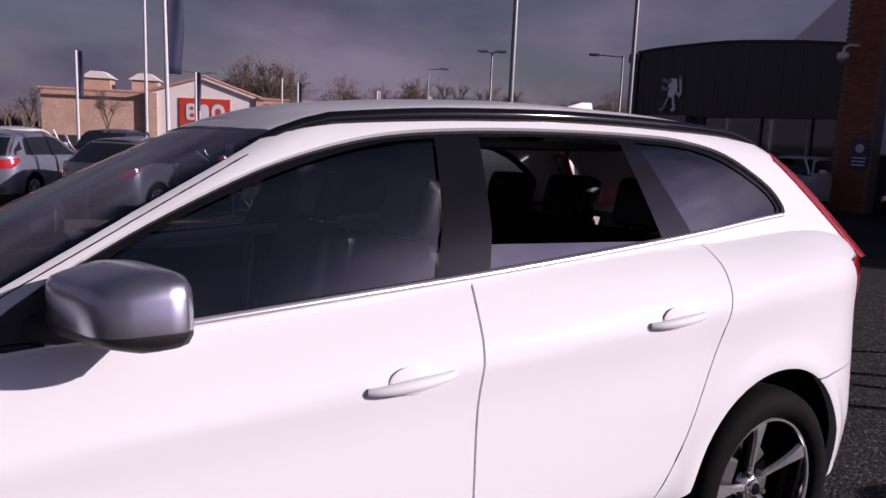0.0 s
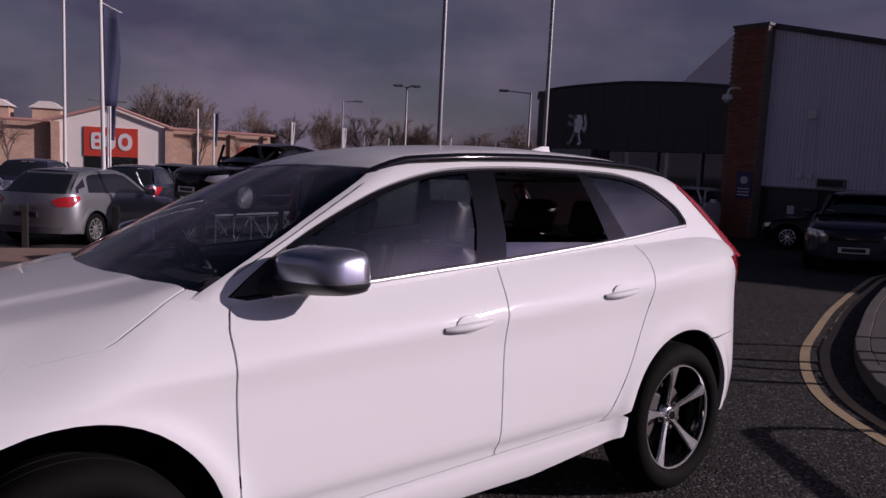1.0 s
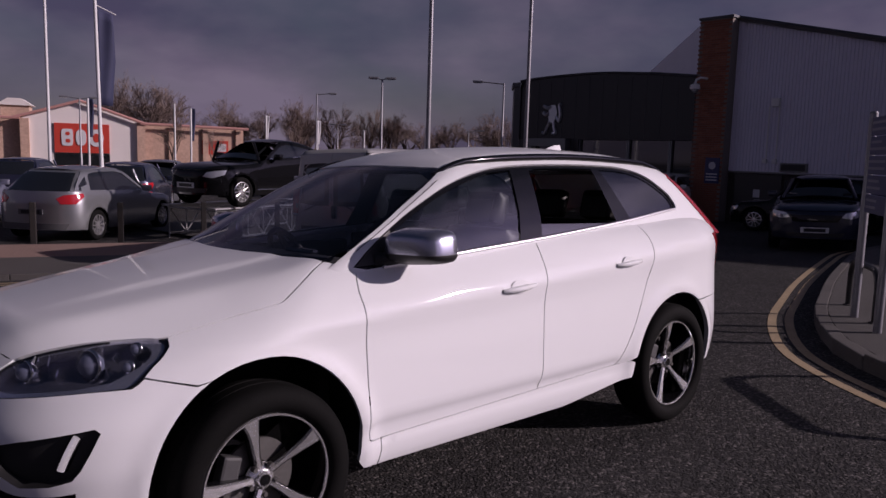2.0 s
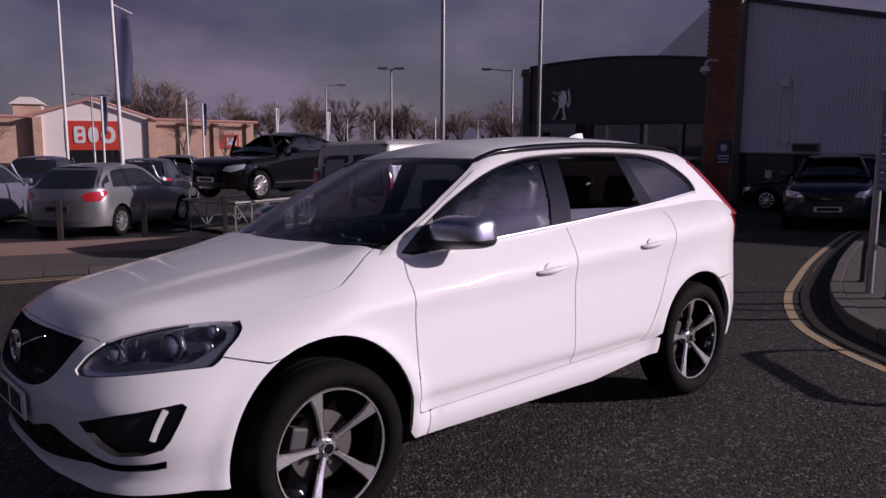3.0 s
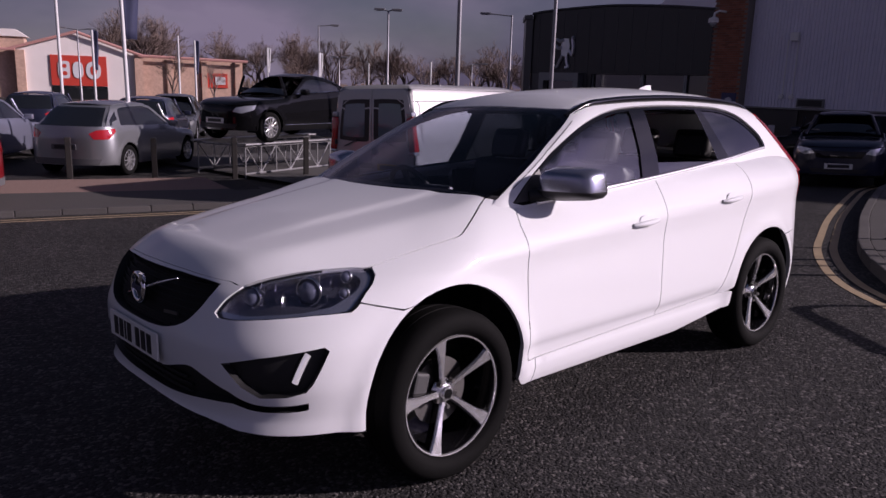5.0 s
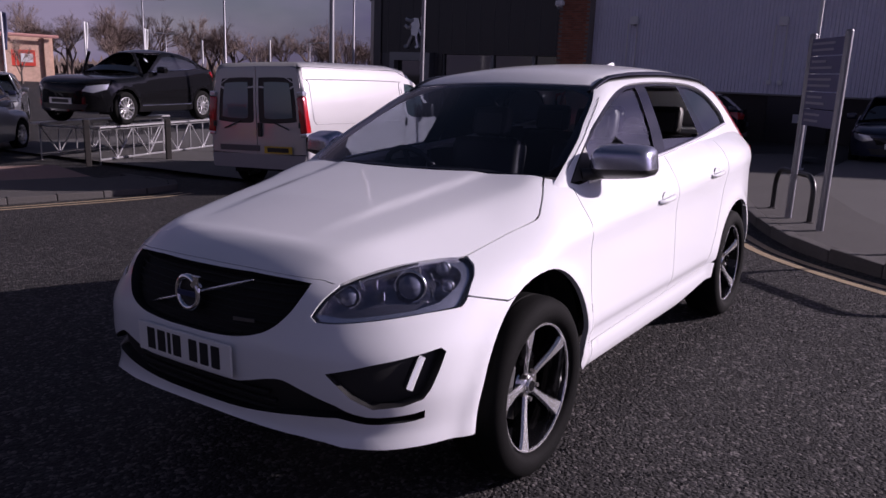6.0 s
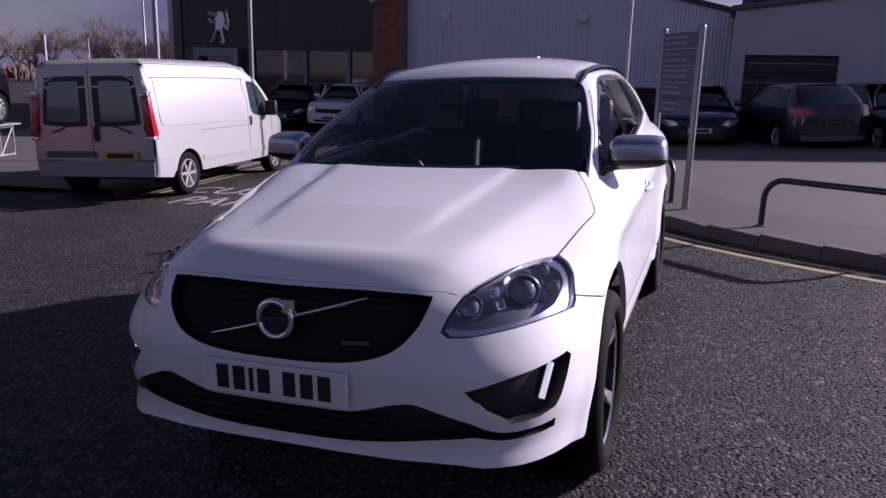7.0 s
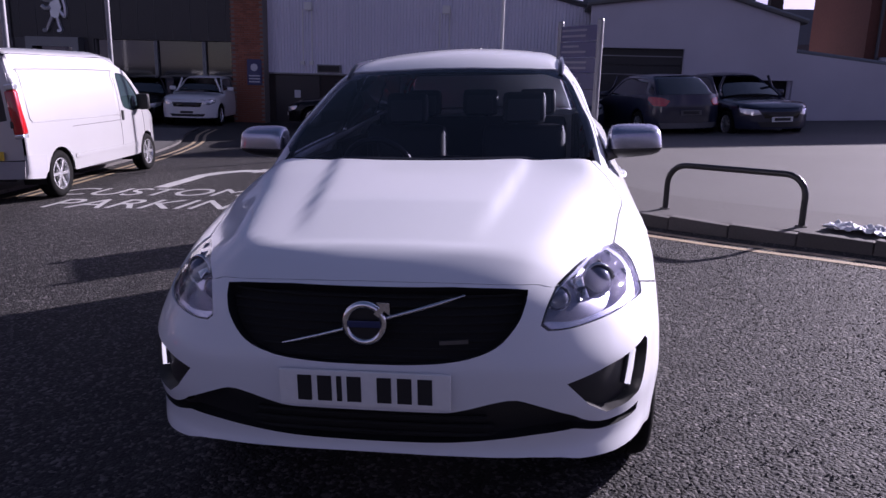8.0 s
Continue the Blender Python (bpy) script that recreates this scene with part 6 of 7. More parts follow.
# showroom with a bowed parapet
show = thing("showroom_building", "black clad car showroom with a bowed parapet", "building")
SX = 22.0
arc_top = spline((10.6, 4.52), (13.3, 4.80), (15.9, 4.94), (19.3, 4.86), (20.0, 4.74))
g0 = ground_z(15)
ytop = np.linspace(10.6, 19.6, 14)
slab_wall(show, "upper_wall", [(y, 2.35) for y in (10.6, 19.6)] + [(float(y), float(arc_top(y))) for y in ytop[::-1]], SX, 0.3, CLADBLACK)
slab_wall(show, "end_wall", [(16.3, g0), (16.55, g0), (16.55, 2.35), (16.3, 2.35)], SX, 0.3, CLADBLACK)
slab_wall(show, "plinth", [(10.6, g0), (16.3, g0), (16.3, g0 + 0.25), (10.6, g0 + 0.25)], SX, 0.3, CLADBLACK)
slab_wall(show, "blank_wall", [(16.55, g0), (19.6, g0), (19.6, 2.35), (16.55, 2.35)], SX + 0.02, 0.26, CLADDARK)
for y0, y1 in ((10.62, 12.05), (12.10, 13.9), (13.95, 16.28)):
    win = part("window", add_prism(bmesh.new(), [(y0, g0 + 0.25), (y1, g0 + 0.25), (y1, 2.33), (y0, 2.33)], "x", SX + 0.16, SX + 0.18), SHOPGLASS, show, "dark shop window")
    for a, b in ((y0 - 0.02, y0 + 0.05), (y1 - 0.03, y1 + 0.04)):
        part("mullion", a_box((SX + 0.12, (a + b) / 2, (g0 + 2.58) / 2), (0.12, b - a, 2.33 - g0 - 0.25)), FRAMEGREY, win)
for y in np.linspace(11.2, 19.2, 13):
    part("cladding_joint", a_box((SX - 0.003, float(y), (2.35 + float(arc_top(y))) / 2), (0.012, 0.02, float(arc_top(y)) - 2.35 - 0.06)), CLADDARK, show)
part("parapet_cap", a_tube([(SX - 0.02, float(y), float(arc_top(y)) + 0.03) for y in ytop], 0.05, 6), CLADDARK, show)
# the canted end panel and portal below the emblem
bm = add_prism(bmesh.new(), [(SX - 0.05, 19.55), (SX + 1.4, 21.0), (SX + 1.2, 21.2), (SX - 0.05, 19.95)], "z", g0, 4.62)
part("canted_panel", bm, CLADDARK, show, "dark grey canted end panel")
part("canted_cap", add_prism(bmesh.new(), [(SX - 0.12, 19.5), (SX + 1.5, 21.05), (SX + 1.2, 21.3), (SX - 0.1, 20.0)], "z", 4.62, 4.80), CLADDARK, show)
portal = part("portal", add_prism(bmesh.new(), [(16.7, g0), (16.95, g0), (16.95, 2.05), (18.55, 2.05), (18.55, g0), (18.8, g0), (18.8, 2.38), (16.7, 2.38)], "x", SX - 0.35, SX - 0.003), FRAMEGREY, show, "grey entrance portal")
part("portal_glass", a_box((SX - 0.05, 17.75, (g0 + 2.05) / 2), (0.03, 1.6, 2.05 - g0)), SHOPGLASS, portal)
part("rear_block", a_box((SX + 2.2, 15.2, 2.0), (3.8, 9.0, 4.6)), CLADBLACK, show)
# emblem: a plain upright silver shape of bars
em = part("emblem", add_prism(bmesh.new(), [(17.62, 3.02), (17.90, 3.10), (17.93, 3.50), (17.80, 3.78), (17.55, 3.76), (17.45, 3.45)], "x", SX - 0.05, SX - 0.01), SILVERLOGO, show, "plain silver emblem shape")
for pts in ([(17.78, 3.70), (17.98, 3.66), (18.20, 3.74)], [(17.88, 3.42), (18.08, 3.38), (18.22, 3.48)], [(17.84, 3.08), (17.98, 2.84), (18.10, 2.62), (18.24, 2.62)], [(17.62, 3.06), (17.60, 2.84), (17.52, 2.62), (17.66, 2.60)], [(17.50, 3.30), (17.34, 3.10), (17.30, 3.42), (17.36, 3.74), (17.26, 3.82)]):
    part("emblem_bar", a_tube([(SX - 0.03, y, z) for y, z in curve(pts, 4)], 0.075, 6), SILVERLOGO, em)

# brick pier with its single bricks near the top of the view
pier = thing("brick_pier", "tall dark red brick pier between the buildings", "pier")
part("core", a_box((21.55, 10.02, 2.95), (1.0, 1.14, 6.75)), MORTAR, pier)
brick_me = bpy.data.meshes.new("brick")
b = a_box((0, 0, 0), (0.02, 0.215, 0.065))
b.to_mesh(brick_me)
b.free()
brick_me.materials.append(BRICKM)
count = 0
bm_rest = bmesh.new()
for row in range(89):
    z = -0.36 + 0.075 * row
    for k in range(6):
        y = 9.45 + 0.1125 + 0.225 * k + (0.1125 if row % 2 else 0.0)
        if y > 10.56:
            continue
        if 26 <= row < 86 and count < 300:
            ob = new("brick", brick_me)
            ob.parent = pier
            ob.matrix_basis = Matrix.Translation((21.045 + random.uniform(-0.002, 0.002), y, z))
            count += 1
        else:
            add_box(bm_rest, (21.045, y, z), (0.02, 0.215, 0.065))
for row in range(89):
    z = -0.36 + 0.075 * row
    for k in range(4):
        add_box(bm_rest, (21.12 + 0.225 * k + (0.1 if row % 2 else 0), 10.595, z), (0.215, 0.02, 0.065))
part("brickwork", bm_rest, BRICKM, pier)["kind"] = "stuff"
part("pier_cap", a_box((21.55, 10.02, 6.36), (1.1, 1.24, 0.08)), CLADDARK, pier)
notice = thing("wall_notice", "blue notice board with pale bars on brick", "sign")
part("board", a_box((21.01, 9.78, 1.32), (0.03, 0.52, 0.86), bevel=0.01), SIGNBLUE, notice)
part("emblem", a_tube([(20.99, 9.78, 1.48), (20.985, 9.78, 1.48)], 0.13, 10), SIGNTEXT, notice)
for z in (1.20, 1.10, 1.0):
    part("bar", a_box((20.99, 9.78, z), (0.006, 0.40, 0.04)), SIGNTEXT, notice)
cctv = thing("security_camera", "white dome security camera on a wall bracket", "camera")
part("bracket", a_tube([(21.03, 10.2, 4.38), (20.8, 10.32, 4.40), (20.68, 10.40, 4.33), (20.66, 10.42, 4.20)], 0.04, 8), WHITE, cctv, smooth=60)
part("housing", add_lathe(bmesh.new(), [(0.05, 0.10), (0.15, 0.06), (0.17, -0.04), (0.16, -0.08)], 18, Matrix.Translation((20.66, 10.42, 4.10)) @ Matrix.Rotation(radians(90), 4, "X")), WHITE, cctv, smooth=50)
bm = bmesh.new()
bmesh.ops.create_uvsphere(bm, u_segments=14, v_segments=8, radius=0.13, matrix=Matrix.Translation((20.66, 10.42, 4.0)))
part("dome", bm, LENS, cctv, smooth=180)

# grey shed: corrugated front under a falling roof edge, dark brick foot
shed = thing("grey_shed", "grey corrugated metal shed with a dark base", "building")
HX = 21.5
def shed_top(y):
    return 3.62 + (y + 1.5) * 0.2432
gb = -0.5
slab_wall(shed, "base_wall", [(-1.5, gb), (9.45, gb), (9.45, 1.32), (-1.5, 1.32)], HX + 0.02, 0.3, BRICKDARK, "dark brick base wall")
bm = bmesh.new()
prev = None
n = int((9.45 + 1.5) / 0.11)
for i in range(n + 1):
    y = -1.5 + 0.11 * i
    for dy, dx in ((0.0, 0.0), (0.02, -0.035), (0.05, -0.035), (0.07, 0.0)):
        yy = min(9.45, y + dy)
        pair = (bm.verts.new((HX + dx, yy, 1.30)), bm.verts.new((HX + dx, yy, shed_top(yy))))
        if prev:
            bm.faces.new((prev[0], prev[1], pair[1], pair[0]))
        prev = pair
part("cladding", bm, CLAD, shed, "vertical ribbed grey cladding")
slab_wall(shed, "backing", [(-1.5, 1.3), (9.45, 1.3), (9.45, shed_top(9.45) - 0.02), (-1.5, shed_top(-1.5) - 0.02)], HX + 0.03, 0.2, CLAD)
part("roof_edge", a_tube([(HX - 0.08, -1.6, shed_top(-1.6) + 0.05), (HX - 0.08, 9.5, shed_top(9.5) + 0.05)], 0.09, 6), CLADDARK, shed)
part("drip_rail", a_box((HX - 0.04, 3.97, 1.31), (0.10, 10.9, 0.05)), FRAMEGREY, shed)
bm = bmesh.new()
q = [(HX, 9.5, 6.29), (HX, -1.6, shed_top(-1.6)), (HX + 40, -1.6, shed_top(-1.6)), (HX + 40, 9.5, 6.29)]
lo_ = [bm.verts.new(p) for p in q]
hi_ = [bm.verts.new((p[0], p[1], p[2] + 0.08)) for p in q]
bm.faces.new(lo_[::-1]), bm.faces.new(hi_)
for i in range(4):
    bm.faces.new((lo_[i], lo_[(i + 1) % 4], hi_[(i + 1) % 4], hi_[i]))
bmesh.ops.recalc_face_normals(bm, faces=bm.faces)
part("roof", bm, ROOFM, shed)
bm = add_prism(bmesh.new(), [(24.2, 12.25), (34.7, 21.8), (36.2, 21.2), (25.7, 11.65)], "z", gb, 6.36)
for v in bm.verts:
    if v.co.z > 6 and v.co.x < 30:
        v.co.z = 6.93
part("flank_wall", bm, CLAD, shed)
for k, (y, z) in enumerate(((7.95, 3.55), (3.2, 3.5))):
    lamp = part("wall_lamp", a_box((HX - 0.12, y, z), (0.16, 0.26, 0.26), bevel=0.02), WHITE, shed, "pale wall lamp box")
    for dy in (-0.1, 0.22):
        part("conduit", a_tube([(HX - 0.06, y + dy, z - 0.1), (HX - 0.06, y + dy, 1.7)], 0.02, 6), WHITE, lamp)
        part("fitting", a_box((HX - 0.12, y + dy, 1.68), (0.14, 0.14, 0.14), bevel=0.03), WHITE, lamp)
vent = part("vent", a_box((HX - 0.05, 7.25, 1.50), (0.10, 0.85, 0.28), bevel=0.01), FRAMEGREY, shed)
part("vent_louvre", a_box((HX - 0.11, 7.25, 1.50), (0.02, 0.75, 0.20)), BLACK, vent)
for y0, y1 in ((7.6, 9.2), (1.6, 3.4)):
    door = part("door", a_box((HX - 0.01, (y0 + y1) / 2, 0.40), (0.06, y1 - y0, 1.7), bevel=0.01), CLADBLACK, shed, "black door in the base wall")
    part("door_notice", a_box((HX - 0.05, (y0 + y1) / 2, 0.62), (0.01, 0.22, 0.26)), SIGNTEXT, door)

# rendered workshop with a low gable and a dark shutter
work = thing("workshop_building", "pale rendered workshop with a dark roller shutter", "building")
WX = 19.0
zb = -0.1
slab_wall(work, "gable_wall", [(-1.42, zb), (-1.42, 3.55), (-4.76, 3.92), (-7.25, 3.16), (-7.25, 2.3), (-7.25, 1.5), (-5.14, 1.5), (-5.14, zb), (-4.16, zb), (-4.16, 2.32), (-1.78, 2.32), (-1.78, zb)], WX, 0.3, RENDERM)
slab_wall(work, "sill_wall", [(-5.14, zb), (-7.25, zb), (-7.25, 0.8), (-5.14, 0.8)], WX, 0.3, RENDERM)
part("opening_back", a_box((WX + 0.25, -6.2, 1.15), (0.05, 2.2, 0.75)), DARK, work)
sh = part("shutter", a_box((WX + 0.22, -2.97, 1.1), (0.04, 2.4, 2.5)), SHUTTER, work, "dark ribbed roller shutter")
for k in range(9):
    part("shutter_slat", a_box((WX + 0.19, -2.97, 0.10 + 0.265 * k), (0.04, 2.36, 0.22), bevel=0.01), SHUTTER, sh)
for k in (2, 4, 6, 8):
    part("shutter_rib", a_box((WX + 0.165, -2.97, -0.02 + 0.265 * k), (0.02, 2.36, 0.03)), FRAMEGREY, sh)
for (y0, z0), (y1, z1) in (((-1.30, 3.56), (-4.76, 3.96)), ((-4.76, 3.96), (-7.45, 3.14))):
    part("barge_board", a_tube([(WX - 0.08, y0, z0), (WX - 0.08, y1, z1)], 0.07, 6), FRAMEGREY, work)
    bm = bmesh.new()
    vs = [bm.verts.new(p) for p in ((WX - 0.1, y0, z0), (WX - 0.1, y1, z1), (WX + 14, y1, z1), (WX + 14, y0, z0))]
    bm.faces.new(vs)
    ob = part("roof", bm, ROOFM, work)
    ob.modifiers.new("thickness", "SOLIDIFY").thickness = 0.08
part("flank", a_box((WX + 7, -7.2, 1.5), (13.7, 0.1, 3.2)), RENDERM, work)
low = thing("yard_wall", "pale rendered yard wall beside the workshop", "wall")
slab_wall(low, "wall", [(-7.25, zb), (-16, zb), (-16, 1.72), (-9.7, 2.0), (-7.25, 2.28)], WX + 0.02, 0.25, RENDERM)
part("coping", a_tube([(WX + 0.14, -7.28, 2.31), (WX + 0.14, -9.7, 2.03), (WX + 0.14, -16, 1.75)], 0.08, 6), FRAMEGREY, low)
house = thing("brick_house", "dark red brick house behind the yard wall", "building")
part("wall", a_box((27, -15.4, 3.5), (6, 9.0, 8.0)), material("far_red_brick", (0.13, 0.05, 0.035), 0.85, grain=0.25, grain_size=9, patch=0.2, patch_size=0.6), house)
part("roof", add_prism(bmesh.new(), [(23.7, 7.4), (30.3, 7.4), (27, 9.6)], "y", -20.3, -10.5), ROOFM, house)
for y, z in ((-12.1, 2.8), (-14.5, 2.8)):
    win = part("window", a_box((23.97, y, z), (0.08, 0.9, 1.1)), GLASS_SHUT, house)
    part("window_frame", add_prism(bmesh.new(), [(y - 0.5, z - 0.6), (y + 0.5, z - 0.6), (y + 0.5, z + 0.6), (y - 0.5, z + 0.6)], "x", 23.94, 23.96), WHITE, win)
part("drain_pipe", a_tube([(23.9, -11.25, 0), (23.9, -11.25, 5)], 0.06, 8), CLADDARK, house)
part("porch", a_box((23.6, -11.7, 2.1), (0.8, 0.7, 0.5), bevel=0.03), RENDERM, house)
far = thing("terrace_roofs", "distant slate roofs with brick chimneys", "building")
part("roof", add_prism(bmesh.new(), [(44, 2.0), (52, 2.0), (52, 4.2), (48, 6.85), (44, 4.2)], "y", -12.6, -2.0), ROOFM, far)
part("roof", add_prism(bmesh.new(), [(44.5, 1.6), (52, 1.6), (52, 3.6), (48, 5.9), (44.5, 3.6)], "y", -24.0, -12.7), ROOFM, far)
for y, z in ((-3.0, 6.85), (-7.6, 6.85), (-11.0, 6.85), (-13.9, 6.1)):
    ch = part("chimney", a_box((47.6, y, z - 0.05), (0.8, 0.75, 0.9)), BRICKDARK, far)
    for dy in (-0.2, 0.2):
        part("pot", a_tube([(47.6, y + dy, z + 0.38), (47.6, y + dy, z + 0.70)], [0.13, 0.10], 8), BRICKM, ch)

# far store with its gabled front and red sign board
STORE = material("buff_brick", (0.50, 0.33, 0.25), 0.85, grain=0.3, grain_size=5, patch=0.35, patch_size=0.5)
STOREWHITE = material("store_cladding", (0.74, 0.69, 0.66), 0.6, patch=0.1, patch_size=0.5)
STORERED = material("sign_red", (0.52, 0.05, 0.03), 0.5)
store = thing("retail_store", "buff brick retail store with a red sign board", "building")
A, B = Vector((13.4, 69.8, 0)), Vector((31.0, 63.5, 0))
ux = (B - A).normalized()
sm2 = Matrix.Translation(A) @ Matrix.Rotation(math.atan2(ux.y, ux.x), 4, "Z")
def store_part(name, outline, d0, d1, mat, parent=None, label=""):
    bm = add_prism(bmesh.new(), outline, "y", d0, d1)
    bmesh.ops.transform(bm, matrix=sm2, verts=bm.verts)
    return part(name, bm, mat, parent or store, label)
g = -0.4
store_part("front_wall", [(0, g), (9.6, g), (9.6, 3.55), (4.7, 5.15), (0, 3.7)], 0, 8, STOREWHITE)
store_part("wing_wall", [(9.6, g), (18.7, g), (18.7, 3.35), (9.6, 3.55)], 0.3, 8, STORE)
store_part("left_wall", [(-9, g), (0, g), (0, 3.6), (-9, 3.6)], 0.4, 8, STORE)
for x in (0.0, 9.3):
    store_part("pier", [(x, g), (x + 0.7, g), (x + 0.7, 3.6), (x, 3.6)], -0.3, 0.0, STORE)
for x in (12.0, 15.0, 18.0):
    store_part("pier", [(x, g), (x + 0.5, g), (x + 0.5, 3.3), (x, 3.3)], 0.1, 0.3, STORE)
for a, b in (((-0.5, 3.62), (4.7, 5.28)), ((4.7, 5.28), (10.1, 3.45)), ((9.6, 3.5), (19.1, 3.35)), ((-9, 3.6), (0, 3.6))):
    p = [sm2 @ Vector((x, -0.35, z)) for x, z in (a, b)]
    part("verge", a_tube(p, 0.13, 6), material("red_trim", (0.50, 0.26, 0.23), 0.5) if "red_trim" not in bpy.data.materials else bpy.data.materials["red_trim"], store)
sg = store_part("sign_board", [(2.6, 0.75), (7.0, 0.75), (7.0, 3.3), (2.6, 3.3)], -0.12, 0.0, STORERED, label="red sign board with white blocks")
def rounded(cx, cz, w, h, power, n=20):
    """A rounded outline: higher powers are squarer."""
    return [(cx + w * math.copysign(abs(math.cos(a)) ** (2 / power), math.cos(a)), cz + h * math.copysign(abs(math.sin(a)) ** (2 / power), math.sin(a))) for a in np.linspace(0, 2 * math.pi, n, endpoint=False)]


for cx, w, h, power in ((3.62, 0.46, 0.74, 5), (4.72, 0.42, 0.70, 2.6), (5.94, 0.60, 0.76, 2.2)):
    store_part("sign_shape", rounded(cx, 2.08, w, h, power), -0.18, -0.12, SIGNTEXT, sg)
for cx, cz, w, h in ((3.66, 2.40, 0.18, 0.16), (3.68, 1.78, 0.20, 0.18), (5.94, 2.08, 0.26, 0.40)):
    store_part("sign_shape", rounded(cx, cz, w, h, 2.2, 12), -0.20, -0.181, STORERED, sg)
store_part("sign_band", [(2.6, g), (7.0, g), (7.0, 0.7), (2.6, 0.7)], -0.05, 0.0, SHOPGLASS)
sg = store_part("small_sign", [(14.9, 0.9), (17.3, 0.9), (17.3, 2.2), (14.9, 2.2)], 0.18, 0.3, STORERED)
store_part("sign_block", [(16.2, 1.2), (17.1, 1.2), (17.1, 1.9), (16.2, 1.9)], 0.12, 0.18, SIGNTEXT, sg)
for x in (-1.6, -5.6):
    store_part("turret", [(x, 3.6), (x + 2.2, 3.6), (x + 2.2, 4.7), (x, 4.7)], 1.0, 3.2, STORE)
    store_part("turret_roof", [(x - 0.3, 4.7), (x + 2.5, 4.7), (x + 1.6, 5.3), (x + 0.6, 5.3)], 0.8, 3.4, STOREWHITE)

# ---- the delivery van ----
VANPAINT = paint("silver_white_paint", (0.44, 0.435, 0.44), 0.35, 0.38)
# rear panes: reflected and see-through light put into a pale teal colour
VANSHEEN = material("teal_pane_reflection", (0.10, 0.15, 0.18), 0.12, coat=1.0)
VANBUMPER = material("pale_bumper_plastic", (0.30, 0.295, 0.31), 0.5, grain=0.08)
VANGLASS = material("teal_van_glass", (0.03, 0.05, 0.055), 0.08, coat=1.0)
v_top = spline((-2.44, 0.55), (-2.37, 0.80), (-2.15, 1.0), (-1.78, 1.14), (-1.70, 1.19), (-1.05, 1.84), (-0.75, 1.96), (0.0, 2.03), (2.0, 2.02), (2.39, 2.0))
v_side = spline((0.15, 0.90), (0.30, 0.935), (0.55, 0.95), (1.05, 0.945), (1.35, 0.925), (1.75, 0.86), (2.0, 0.80))


def van_field(x, y, z):
    ay = np.abs(y)
    w = v_side(z) - 0.05 * np.maximum(-1.0 - x, 0) ** 2
    a = np.maximum(-1.70 - x, 0) / 0.70
    hull = ((a ** 3 + (ay / w) ** 3) ** (1 / 3) - 1) * w
    return smax(smax(hull, (z - v_top(x) + 0.02 * y * y) * 0.8, 0.10), x - 2.38 + 0.03 * (z - 0.8) ** 2 + 0.02 * y * y, 0.06)


VAN = Skin(van_field)
van = thing("delivery_van", "silver white delivery van with dark rear windows", "van")


def vs(pts):
    return [VAN.side(x, z) for x, z in pts]


def varc(cx, a0, a1):
    return [VAN.side(cx + 0.37 * math.cos(radians(a)), 0.33 + 0.37 * math.sin(radians(a))) for a in np.linspace(a0, a1, 12)]


